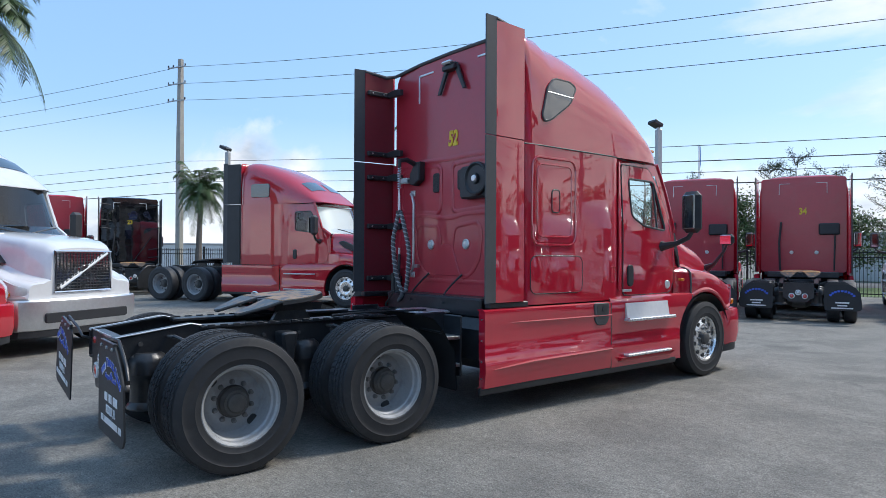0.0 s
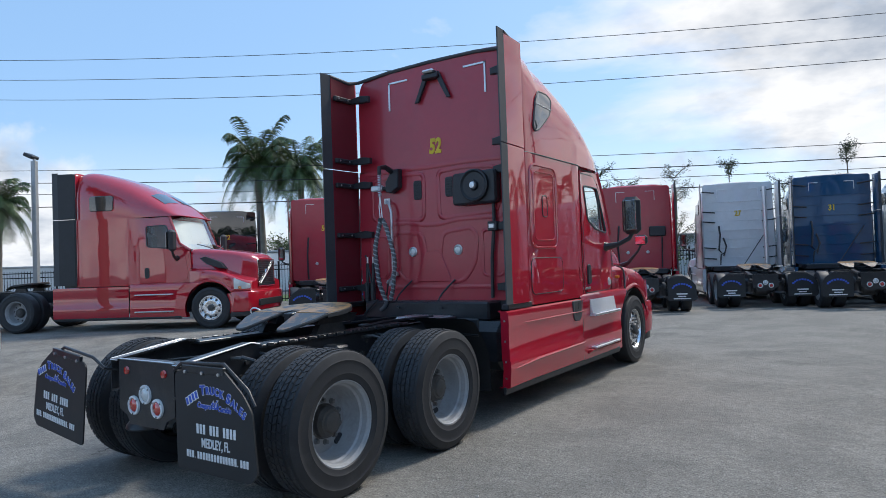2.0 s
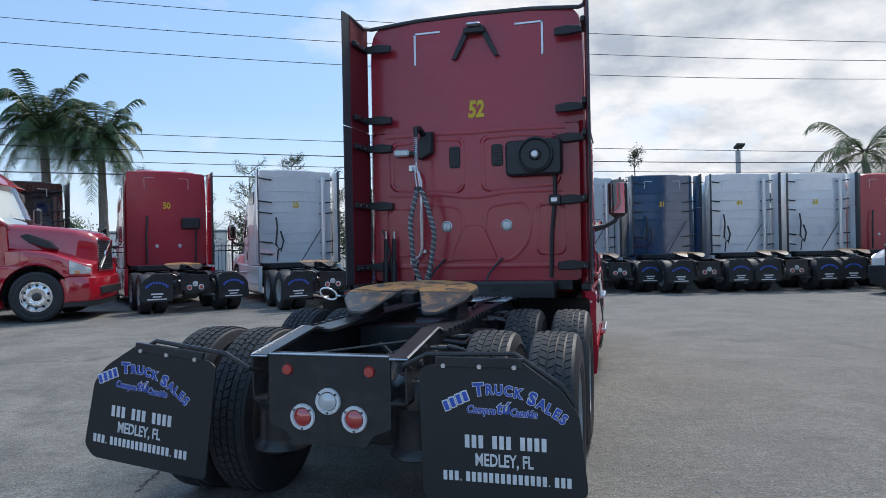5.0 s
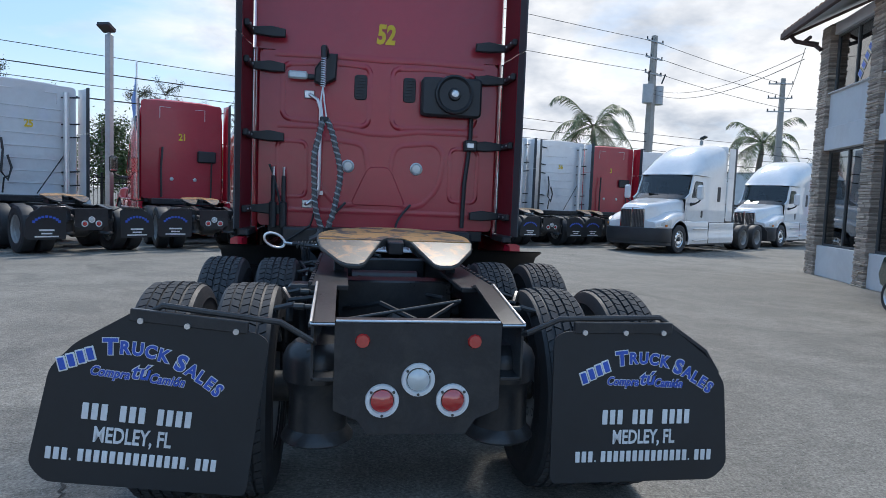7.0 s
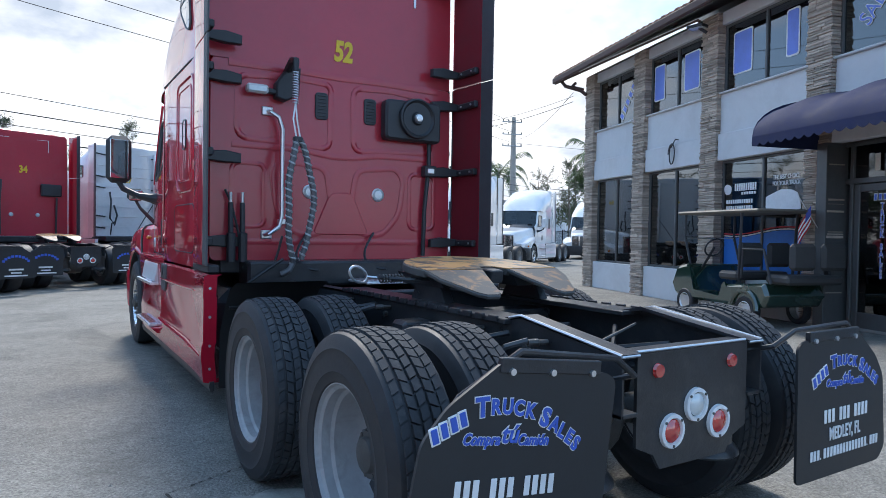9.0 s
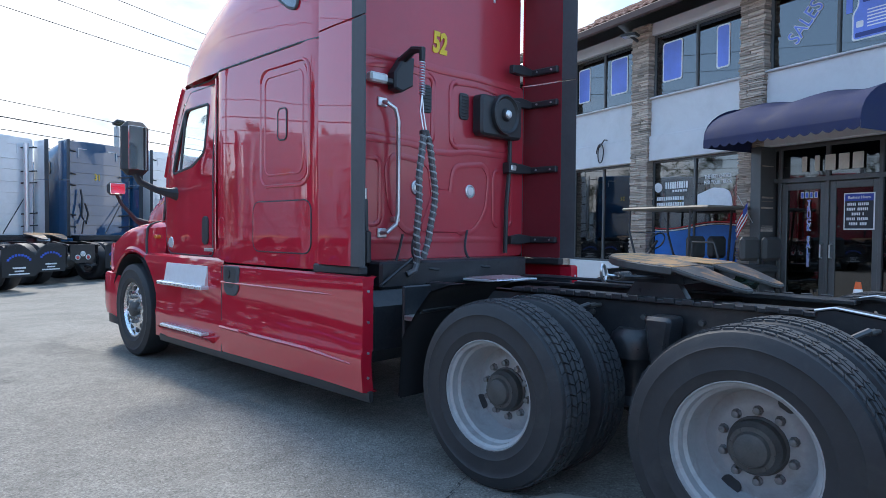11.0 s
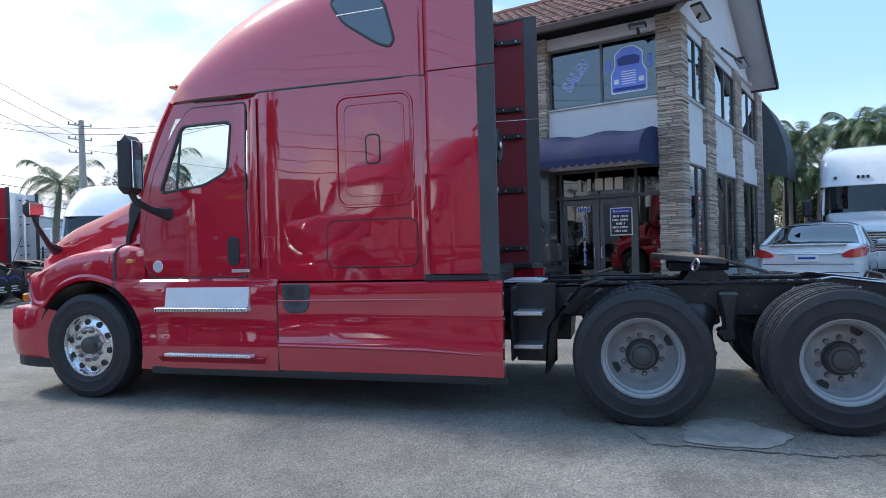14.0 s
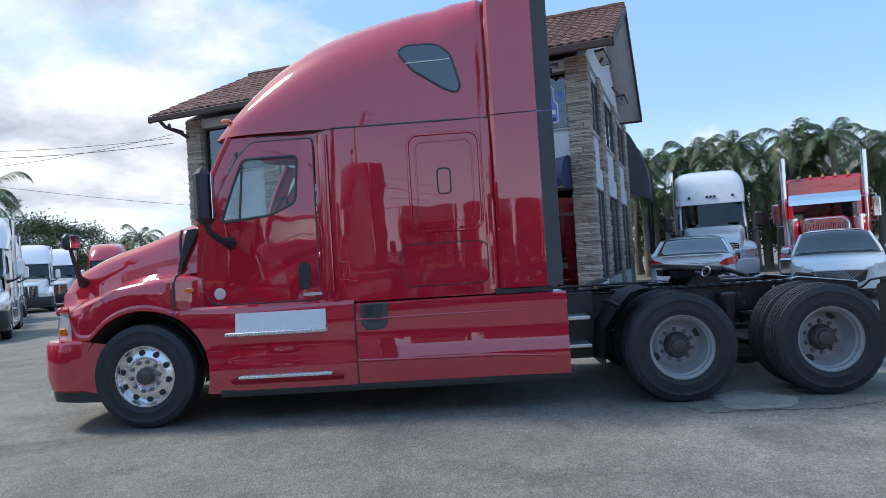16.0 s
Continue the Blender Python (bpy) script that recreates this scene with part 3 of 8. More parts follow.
def mud_flap(truck, side, hero, y=-0.80, xc=0.91, z0=0.33):
    """A black mud flap with its lettering, hung from a bar off the frame."""
    if hero:
        xc = 0.95 if side < 0 else 0.89
    g = Geo()
    poly = rounded([(px * side, pz) for px, pz in FLAP_OUT], 0.03, 3)
    g.prism([(px + xc * side, pz + z0) for px, pz in poly], y - 0.006, y + 0.006, "y")
    ob = part("mud_flap", g, FLAPM, truck, "black rubber mud flap with white and blue lettering")
    h = Geo()
    top = z0 + 0.66
    h.tube([(0.42 * side, -0.62, top - 0.10), (0.43 * side, y + 0.05, top - 0.06), (0.55 * side, y + 0.03, top + 0.0), (0.97 * side, y + 0.03, top + 0.01), (1.18 * side, y + 0.03, top - 0.13), (1.24 * side, y + 0.03, top - 0.22)], 0.012, 8)
    h.box(((xc - 0.29) * side, y - 0.012, top - 0.05), ((xc + 0.12) * side, y + 0.012, top - 0.005), 0.003)
    part("flap_hanger", h, FRAME, ob)
    for k in (-0.25, -0.08, 0.08):
        part("flap_bolt", Geo().cyl(((xc + k) * side, y - 0.02, top - 0.045), ((xc + k) * side, y - 0.005, top - 0.045), 0.011, n=8), DULLALU if hero else FRAME, ob)
    if not hero:
        b = Geo()
        c = xc * side
        for z, w, hh in ((0.34, 0.14, 0.035), (0.275, 0.10, 0.03), (0.215, 0.22, 0.028)):
            b.box((c - w, y - 0.012, z0 + z - 0.17), (c + w, y - 0.006, z0 + z - 0.17 + hh), 0.002)
        tagged(part("printed_bar", b, LETTER_WHITE, ob), kind="stuff")
        b = Geo()
        for k in range(9):
            t = radians(150 - 120 * k / 8)
            px, pz = c + 0.27 * math.cos(t), z0 + 0.26 + 0.20 * math.sin(t)
            b.box((px - 0.026, y - 0.012, pz - 0.024), (px + 0.026, y - 0.006, pz + 0.024), 0.002)
        tagged(part("printed_arc", b, LETTER_BLUE, ob), kind="stuff")
        return ob
    c, yy = xc * side + (-0.05 if side < 0 else 0.035), y - 0.008
    if side < 0:  # this flap hangs askew
        ob.matrix_basis = Matrix.Translation((-0.75, y, z0 + 0.5)) @ pose(0, 0, 0, 0, 6.5, 0) @ Matrix.Translation((0.75, -y, -z0 - 0.5))
    face = pose(0, 0, 0, 90, 0, 0)

    def put(text, size, mat, dx, dz, tilt=0, bold=0.0, shear=0.0, stretch=1.0):
        if mat is LETTER_BLUE:
            size, dx, dz = size * 0.74, dx * 0.74 - 0.01, 0.455 + (dz - 0.455) * 0.80
        where = pose(c + dx, yy, z0 + dz) @ pose(0, 0, 0, 0, -tilt, 0) @ face
        if mat is LETTER_BLUE:
            letters(text, size, LETTER_WHITE, ob, pose(0, 0.002, 0) @ where, bold + size * 0.045, shear, depth=0.001, stretch=stretch)
        letters(text, size, mat, ob, where, bold, shear, depth=0.002, stretch=stretch)
    put("T", 0.105, LETTER_BLUE, -0.150, 0.520, 6, 0.003)
    for k, (ch, dx, dz, tilt) in enumerate((("R", -0.085, 0.522, 3), ("U", -0.025, 0.522, 0), ("C", 0.035, 0.516, -4), ("K", 0.095, 0.505, -8), ("A", 0.235, 0.450, -22), ("L", 0.280, 0.425, -26), ("E", 0.325, 0.400, -30), ("S", 0.365, 0.372, -34))):
        put(ch, 0.085, LETTER_BLUE, dx, dz, tilt, 0.002, stretch=0.9)
    put("S", 0.105, LETTER_BLUE, 0.180, 0.478, -18, 0.003)
    for k, (px, pz) in enumerate(((-0.275, 0.430), (-0.245, 0.446), (-0.215, 0.462), (-0.185, 0.476))):
        part("printed_mark", Geo().box((-0.016, yy - 0.001, -0.027), (0.016, yy + 0.004, 0.027), 0.003, pose(c + px, 0, z0 + pz, 0, -20, 0)), LETTER_WHITE, ob)
        part("printed_mark", Geo().box((-0.011, yy - 0.003, -0.022), (0.011, yy + 0.002, 0.022), 0.003, pose(c + px, 0, z0 + pz, 0, -20, 0)), LETTER_BLUE, ob)
    put("Compra", 0.064, LETTER_BLUE, -0.140, 0.405, -2, 0.001, 0.25, 0.85)
    put("t\u00fa", 0.105, LETTER_BLUE, 0.0, 0.42, 0, 0.001, 0.2)
    put("Cami\u00f3n", 0.064, LETTER_BLUE, 0.125, 0.395, -2, 0.001, 0.25, 0.82)
    for k in range(12):
        if k not in (3, 7):
            px = c - 0.190 + 0.032 * k
            part("printed_bar", Geo().box((px, yy - 0.002, z0 + 0.240), (px + 0.022, yy + 0.002, z0 + 0.300), 0.003), LETTER_WHITE, ob)
    for k in range(22):
        px = c - 0.295 + 0.027 * k
        part("printed_bar", Geo().box((px, yy - 0.002, z0 + 0.085), (px + (0.019 if k not in (3, 18) else 0.006), yy + 0.002, z0 + (0.130 if k not in (3, 18) else 0.094)), 0.003), LETTER_WHITE, ob)
    put("MEDLEY, FL", 0.080, LETTER_WHITE, -0.01, 0.185, 0, 0.0015, 0, 0.66)
    return ob


def fifth_wheel(truck, hero):
    g, yc, z = Geo(), 0.78, 1.19
    poly = []
    for k in range(33):
        t = radians(-10 + 200 * k / 32)
        poly.append((0.47 * math.cos(t), yc + 0.44 * math.sin(t)))
    poly += [(-0.462, yc - 0.13), (-0.085, yc - 0.13), (-0.055, yc - 0.05), (0.055, yc - 0.05), (0.085, yc - 0.13), (0.462, yc - 0.13)]
    tilt = Matrix.Translation((0, yc, z)) @ pose(0, 0, 0, 5, 0, 0) @ Matrix.Translation((0, -yc, -z))
    g.prism(poly, z - 0.035, z + 0.01, "z", 0.006, tilt)
    plate = part("fifth_wheel_plate", g, HUB, truck, "greasy rust-streaked steel coupling plate")
    skin_poly = [(px * 0.98, yc + (py - yc) * 0.98) for px, py in poly]
    part("plate_face", Geo().prism(skin_poly, z + 0.008, z + 0.0125, "z", 0.0, tilt), RUSTGREASE, plate)
    part("locking_jaw", Geo().prism(rounded([(-0.052, yc - 0.02), (0.052, yc - 0.02), (0.045, yc - 0.16), (-0.045, yc - 0.16)], 0.02), z - 0.07, z + 0.004, "z", 0.006, tilt), FRAME, plate)
    for sx in (-1, 1):
        fold = tilt @ Matrix.Translation((0, yc - 0.13, z)) @ pose(0, 0, 0, 13, 0, 0) @ Matrix.Translation((0, -yc + 0.13, -z))
        horn = [(sx * a, yc + b) for a, b in ((0.085, -0.13), (0.462, -0.13), (0.44, -0.25), (0.33, -0.45), (0.29, -0.485), (0.22, -0.49), (0.19, -0.46))]
        o = part("ramp", Geo().prism(horn, z - 0.016, z + 0.008, "z", 0.006, fold), HUB, plate)
        part("ramp_face", Geo().prism([(sx * 0.27 + (a - sx * 0.27) * 0.95, yc - 0.28 + (b - yc + 0.28) * 0.96) for a, b in horn], z + 0.006, z + 0.0105, "z", 0.0, fold), GREASE, o)
    s = Geo()
    for sx in (-1, 1):
        s.prism([(yc - 0.18, 1.0), (yc + 0.2, 1.0), (yc + 0.1, z - 0.03), (yc - 0.08, z - 0.03)], 0.30 * sx, 0.36 * sx, "x", 0.004)
        s.box((0.28 * sx, -0.05, 0.985), (0.46 * sx, 1.75, 1.01), 0.004)
        s.prism([(0.10 * sx, z - 0.03), (0.40 * sx, z - 0.03), (0.36 * sx, z - 0.10), (0.14 * sx, z - 0.10)], yc - 0.16, yc + 0.3, "y", 0.004)
    if hero:
        for sx in (-1, 1):
            for k in range(16):
                s.box((0.455 * sx, 0.0 + k * 0.105, 0.992), (0.475 * sx, 0.06 + k * 0.105, 1.02), 0.003)
    s.tube([(-0.1, yc - 0.3, z - 0.08), (-0.55, yc + 0.12, z - 0.06), (-0.62, yc + 0.10, z - 0.05)], 0.012, 6)
    part("coupling_base", s, FRAME, truck)
    if hero:
        h = Geo()
        h.tube([(-0.73 + 0.06 * math.cos(t), yc + 0.125 + 0.02 * math.cos(t), z - 0.035 + 0.042 * math.sin(t) - 0.018 * math.cos(t)) for t in [6.283 * k / 24 for k in range(24)]], 0.008, 6, True)
        h.tube([(-0.672, yc + 0.14, z - 0.05), (-0.58, yc + 0.13, z - 0.06), (-0.42, yc + 0.10, z - 0.06)], 0.009, 6)
        coil = [(-0.60 + 0.14 * k / 60, yc + 0.125 + 0.022 * math.sin(k * 0.75), z - 0.06 + 0.022 * math.cos(k * 0.75)) for k in range(61)]
        part("release_spring", Geo().tube(coil, 0.005, 5), HUB, truck)
        part("release_handle", h, DULLALU, truck)
    return plate


def chassis(truck, hero, front_y=6.36, tanks=True, flaps=True):
    """Frame, axles, wheels, coupling, lights and flaps, with the rear axle at the origin."""
    for s in (-1, 1):
        r = Geo()
        side = [(-0.70, 0.72), (-0.70, 0.955), (-0.12, 1.035), (0.05, 1.0), (2.6, 0.98), (2.6, 0.72)]
        r.prism(side, 0.425 * s, 0.415 * s, "x")
        r.prism([(-0.70, 0.94), (-0.70, 0.955), (-0.12, 1.035), (0.05, 1.0), (2.6, 0.98), (2.6, 0.965), (0.05, 0.985), (-0.12, 1.02)], 0.425 * s, 0.335 * s, "x")
        r.box((0.425 * s, -0.7, 0.72), (0.335 * s, 2.6, 0.735), 0.002)
        r.box((0.43 * s, 2.5, 0.62), (0.33 * s, front_y + 0.7, 0.90), 0.01)
        part("frame_rail", r, FRAME, truck)
    c = Geo()
    c.prism([(-0.335, 0.60), (-0.335, 0.95), (0.335, 0.95), (0.335, 0.60), (0.24, 0.56), (0.20, 0.50), (-0.20, 0.50), (-0.24, 0.56)], -0.69, -0.675, "y")
    c.box((-0.335, -0.675, 0.945), (0.335, -0.60, 0.957), 0.002)
    part("end_plate", c, FRAME, truck)
    part("cross_member", Geo().box((-0.335, 0.55, 0.74), (0.335, 0.75, 0.96), 0.01), FRAME, truck)
    part("cross_member", Geo().box((-0.335, 1.9, 0.74), (0.335, 2.0, 0.96), 0.01), FRAME, truck)
    # bright tubes draw the sky's glint on the glossy black frame edges
    if hero:
        part("edge_glint", Geo().tube([(-0.33, -0.683, 0.957), (0.33, -0.683, 0.957)], 0.006, 6), DULLALU, truck)
    for s in (-1, 1):
        if hero:
            part("edge_glint", Geo().tube([(0.427 * s, -0.698, 0.953), (0.427 * s, -0.12, 1.033), (0.427 * s, -0.04, 1.015)], 0.007, 6), DULLALU, truck)
            part("edge_glint", Geo().tube([(0.43 * s, -0.70, 0.948), (0.335 * s, -0.70, 0.948)], 0.005, 6), DULLALU, truck)
        for yc, z, rr, mt in ((-0.14, 0.640, 0.045, TAILRED),):
            lamp = Geo().lathe([(0.0, -0.018), (0.03, -0.016), (0.045, -0.006), (0.045, 0.02)], (0.142 * s, -0.695, 0.640), 20, "y")
            ring = Geo().lathe([(0.047, 0.0), (0.052, -0.012), (0.066, -0.010), (0.068, 0.004)], (0.142 * s, -0.695, 0.640), 24, "y")
            o = part("tail_light", lamp, TAILRED, truck, "round red tail light in a white bezel")
            part("bezel", ring, LETTER_WHITE, o)
        if hero:
            part("marker_light", Geo().lathe([(0.0, -0.014), (0.025, -0.012), (0.030, 0.0)], (0.225 * s, -0.692, 0.88), 14, "y"), TAILRED, truck)
    lamp = Geo().lathe([(0.0, -0.018), (0.03, -0.016), (0.045, -0.006), (0.045, 0.02)], (0, -0.695, 0.725), 20, "y")
    o = part("reverse_light", lamp, CLEARLENS, truck, "round clear reversing light in a white bezel")
    part("bezel", Geo().lathe([(0.047, 0.0), (0.052, -0.012), (0.066, -0.010), (0.068, 0.004)], (0, -0.695, 0.725), 24, "y"), LETTER_WHITE, o)
    # axles and air springs
    for y in (0.0, 1.32):
        a = Geo()
        a.tube([(-0.95, y, 0.5), (-0.3, y, 0.5), (-0.14, y, 0.5), (0.14, y, 0.5), (0.3, y, 0.5), (0.95, y, 0.5)], [0.075, 0.075, 0.19, 0.19, 0.075, 0.075], 14)
        a.tube([(0, y, 0.55), (0, y + 0.5, 0.72)], 0.07, 10)
        part("axle", a, HUB, truck)
        for s in (-1, 1):
            b = Geo()
            yb = y - 0.44
            b.lathe([(0.0, 0.0), (0.14, 0.0), (0.155, 0.012), (0.15, 0.03), (0.125, 0.06), (0.122, 0.20), (0.13, 0.24), (0.15, 0.27), (0.152, 0.36), (0.135, 0.40), (0.10, 0.43), (0, 0.43)], (0.40 * s, yb, 0.40), 28, "z")
            b.box((0.36 * s, yb - 0.05, 0.43), (0.46 * s, y + 0.35, 0.49), 0.01)
            part("air_spring", b, FRAME, truck)
            if hero:
                k = Geo()
                k.tube([(0.52 * s, y + 0.20, 0.50), (0.52 * s, y + 0.12, 0.92)], 0.035, 10)
                k.cyl((0.60 * s, y + 0.30, 0.62), (0.60 * s, y + 0.30, 0.78), 0.085, n=16)
                k.cyl((0.60 * s, y + 0.30, 0.78), (0.60 * s, y + 0.30, 0.85), 0.085, 0.05, n=16)
                k.tube([(0.44 * s, y - 0.05, 0.95), (0.56 * s, y - 0.02, 0.93), (0.60 * s, y + 0.08, 0.97)], 0.014, 6)
                part("brake_chamber", k, FRAME, truck)
    n = 0
    for y in (0.0, 1.32):
        for s in (-1, 1):
            for x in (1.085, 0.735):
                n += 1
                wheel(truck, x * s, y, "dish", hero, 37.0 * n)
    for s in (-1, 1):
        wheel(truck, 1.05 * s, front_y, "front", hero, 20.0 + 31 * s, r=0.5)
    a = Geo()
    a.tube([(-0.95, front_y, 0.48), (0.95, front_y, 0.48)], 0.06, 10)
    part("front_axle", a, HUB, truck)
    if flaps:
        for s in (-1, 1):
            mud_flap(truck, s, hero)
    fifth_wheel(truck, hero)
    if hero:
        for s in (-1, 1):
            part("suspension_hanger", Geo().prism(rounded([(0.575, 0.93), (0.735, 0.93), (0.715, 0.80), (0.69, 0.64), (0.745, 0.58), (0.70, 0.53), (0.60, 0.55), (0.615, 0.66)], 0.035), 0.44 * s, 0.62 * s, "x", 0.02), FRAME, truck)
            part("rail_bracket", Geo().prism([(1.0, 0.72), (1.62, 0.72), (1.50, 0.55), (1.12, 0.55)], 0.44 * s, 0.50 * s, "x", 0.01), FRAME, truck)
            for k in range(9):
                part("frame_bolt", Geo().cyl((0.425 * s, -0.55 + 0.33 * k, 0.80), (0.446 * s, -0.55 + 0.33 * k, 0.80), 0.017, n=8), HUB, truck)
                part("frame_bolt", Geo().cyl((0.425 * s, -0.50 + 0.33 * k, 0.90), (0.446 * s, -0.50 + 0.33 * k, 0.90), 0.017, n=8), HUB, truck)
            for y in (-0.30, 0.15, 1.10, 1.62):
                part("hose_fitting", Geo().tube([(0.43 * s, y, 0.945), (0.47 * s, y + 0.01, 0.945), (0.475 * s, y + 0.01, 0.945), (0.52 * s, y + 0.02, 0.945)], [0.012, 0.012, 0.017, 0.015], 8), HUB, truck)
                part("air_hose", Geo().tube([(0.52 * s, y + 0.02, 0.955), (0.60 * s, y + 0.06, 0.93), (0.62 * s, y + 0.16, 0.85), (0.60 * s, y + 0.24, 0.74)], 0.013, 6), SEAL, truck)
        part("exhaust_pipe", Geo().tube([(0.5, 2.1, 0.55), (0.5, 2.6, 0.55)], 0.09, 12), HUB, truck)
        for x, z in ((-0.142, 0.640), (0.142, 0.640), (0.0, 0.725)):
            for q in (40, 140, 270):
                part("bezel_screw", Geo().cyl((x + 0.058 * math.cos(radians(q)), -0.704, z + 0.058 * math.sin(radians(q))), (x + 0.058 * math.cos(radians(q)), -0.709, z + 0.058 * math.sin(radians(q))), 0.006, n=8), HUB, truck)
        part("air_tank", Geo().tube([(-0.26, 1.62, 0.80), (-0.24, 1.62, 0.80), (0.24, 1.62, 0.80), (0.26, 1.62, 0.80)], [0.06, 0.10, 0.10, 0.06], 14), FRAME, truck)
        gl = Geo()
        gl.tube([(-0.33, -0.42, 0.86), (-0.12, -0.36, 0.90), (0.05, -0.2, 0.84), (0.28, 0.0, 0.93)], 0.012, 6)
        gl.tube([(0.33, -0.3, 0.88), (0.1, 0.1, 0.80), (-0.1, 0.35, 0.86), (-0.3, 0.5, 0.80)], 0.016, 6)
        gl.tube([(-0.2, 1.2, 0.9), (0.1, 0.9, 0.85), (0.25, 0.3, 0.9)], 0.014, 6)
        gl.tube([(0.36, 2.3, 1.02), (0.30, 1.6, 1.03), (0.34, 1.2, 1.02)], 0.013, 6)
        part("air_line", gl, PLASTIC, truck)
        dd = Geo()
        dd.tube([(-0.30, -0.35, 0.9), (0.26, -0.15, 0.96)], 0.007, 6)
        part("brake_rod", dd, HUB, truck)


# ---- tractor bodies ----
def side_point(P, y, z, s, out=0.0):
    return (s * (body_half(P, y, z) + out), y, z)


def body_half(P, y, z):
    """Half the width of the cab at a place along it and a height."""
    w = lerp(P["half"], y)
    if y > 4.45:
        w -= max(0.0, z - 1.95) * 0.075 * min(1.0, (y - 4.45) / 0.3)
    return w


def resample(poly, centre, n):
    """Where rays from a centre at even turns meet an outline."""
    out = []
    for k in range(n):
        t = 2 * math.pi * k / n
        d = Vector((math.cos(t), math.sin(t)))
        best = None
        for i, p in enumerate(poly):
            a = Vector(p) - Vector(centre)
            e = Vector(poly[(i + 1) % len(poly)]) - Vector(p)
            den = d.x * e.y - d.y * e.x
            if abs(den) < 1e-9:
                continue
            u = (a.x * e.y - a.y * e.x) / den
            v = (a.x * d.y - a.y * d.x) / den
            if u > 0 and -1e-6 <= v <= 1 + 1e-6 and (best is None or u > best):
                best = u
        out.append(tuple(Vector(centre) + d * (best or 0.1)))
    return out


def bead(P, poly, s, out, r, n=6):
    """A raised bead along an outline on the cab's side."""
    pts, m = [], len(poly)
    for i in range(m):
        a, b = Vector(poly[i]), Vector(poly[(i + 1) % m])
        steps = max(1, int((b - a).length / 0.12))
        for k in range(steps):
            q = a + (b - a) * k / steps
            pts.append(side_point(P, q.x, q.y, s, out))
    return Geo().tube(pts, r, n, True)


def skin(P, poly, s, out, thick=0.012, window=None, rings=4, n=64):
    """A panel that follows the cab's side; with a window it is a frame round it."""
    cy = sum(p[0] for p in (window or poly)) / len(window or poly)
    cz = sum(p[1] for p in (window or poly)) / len(window or poly)
    outer = resample(poly, (cy, cz), n)
    inner = resample(window, (cy, cz), n) if window else [(cy + (p[0] - cy) * 0.02, cz + (p[1] - cz) * 0.02) for p in outer]
    rs = []
    for k in range(rings + 1):
        t = k / rings
        rs.append([side_point(P, o[0] + (i[0] - o[0]) * t, o[1] + (i[1] - o[1]) * t, s, out) for o, i in zip(outer, inner)])
    back = [[side_point(P, p[0], p[1], s, out - thick) for p in outer]]
    inn = [[side_point(P, p[0], p[1], s, out - thick - 0.02) for p in inner]] if window else []
    g = Geo()
    g.loft(back + rs + inn)
    if not window:
        g.add(rs[-1], [tuple(range(n))])
    return g


def arch_bottom(P, y):
    c, r = P["front_y"], 0.615
    d = abs(y - c)
    return 0.5 + math.sqrt(max(0.0, r * r - d * d)) if d < r else 0.5


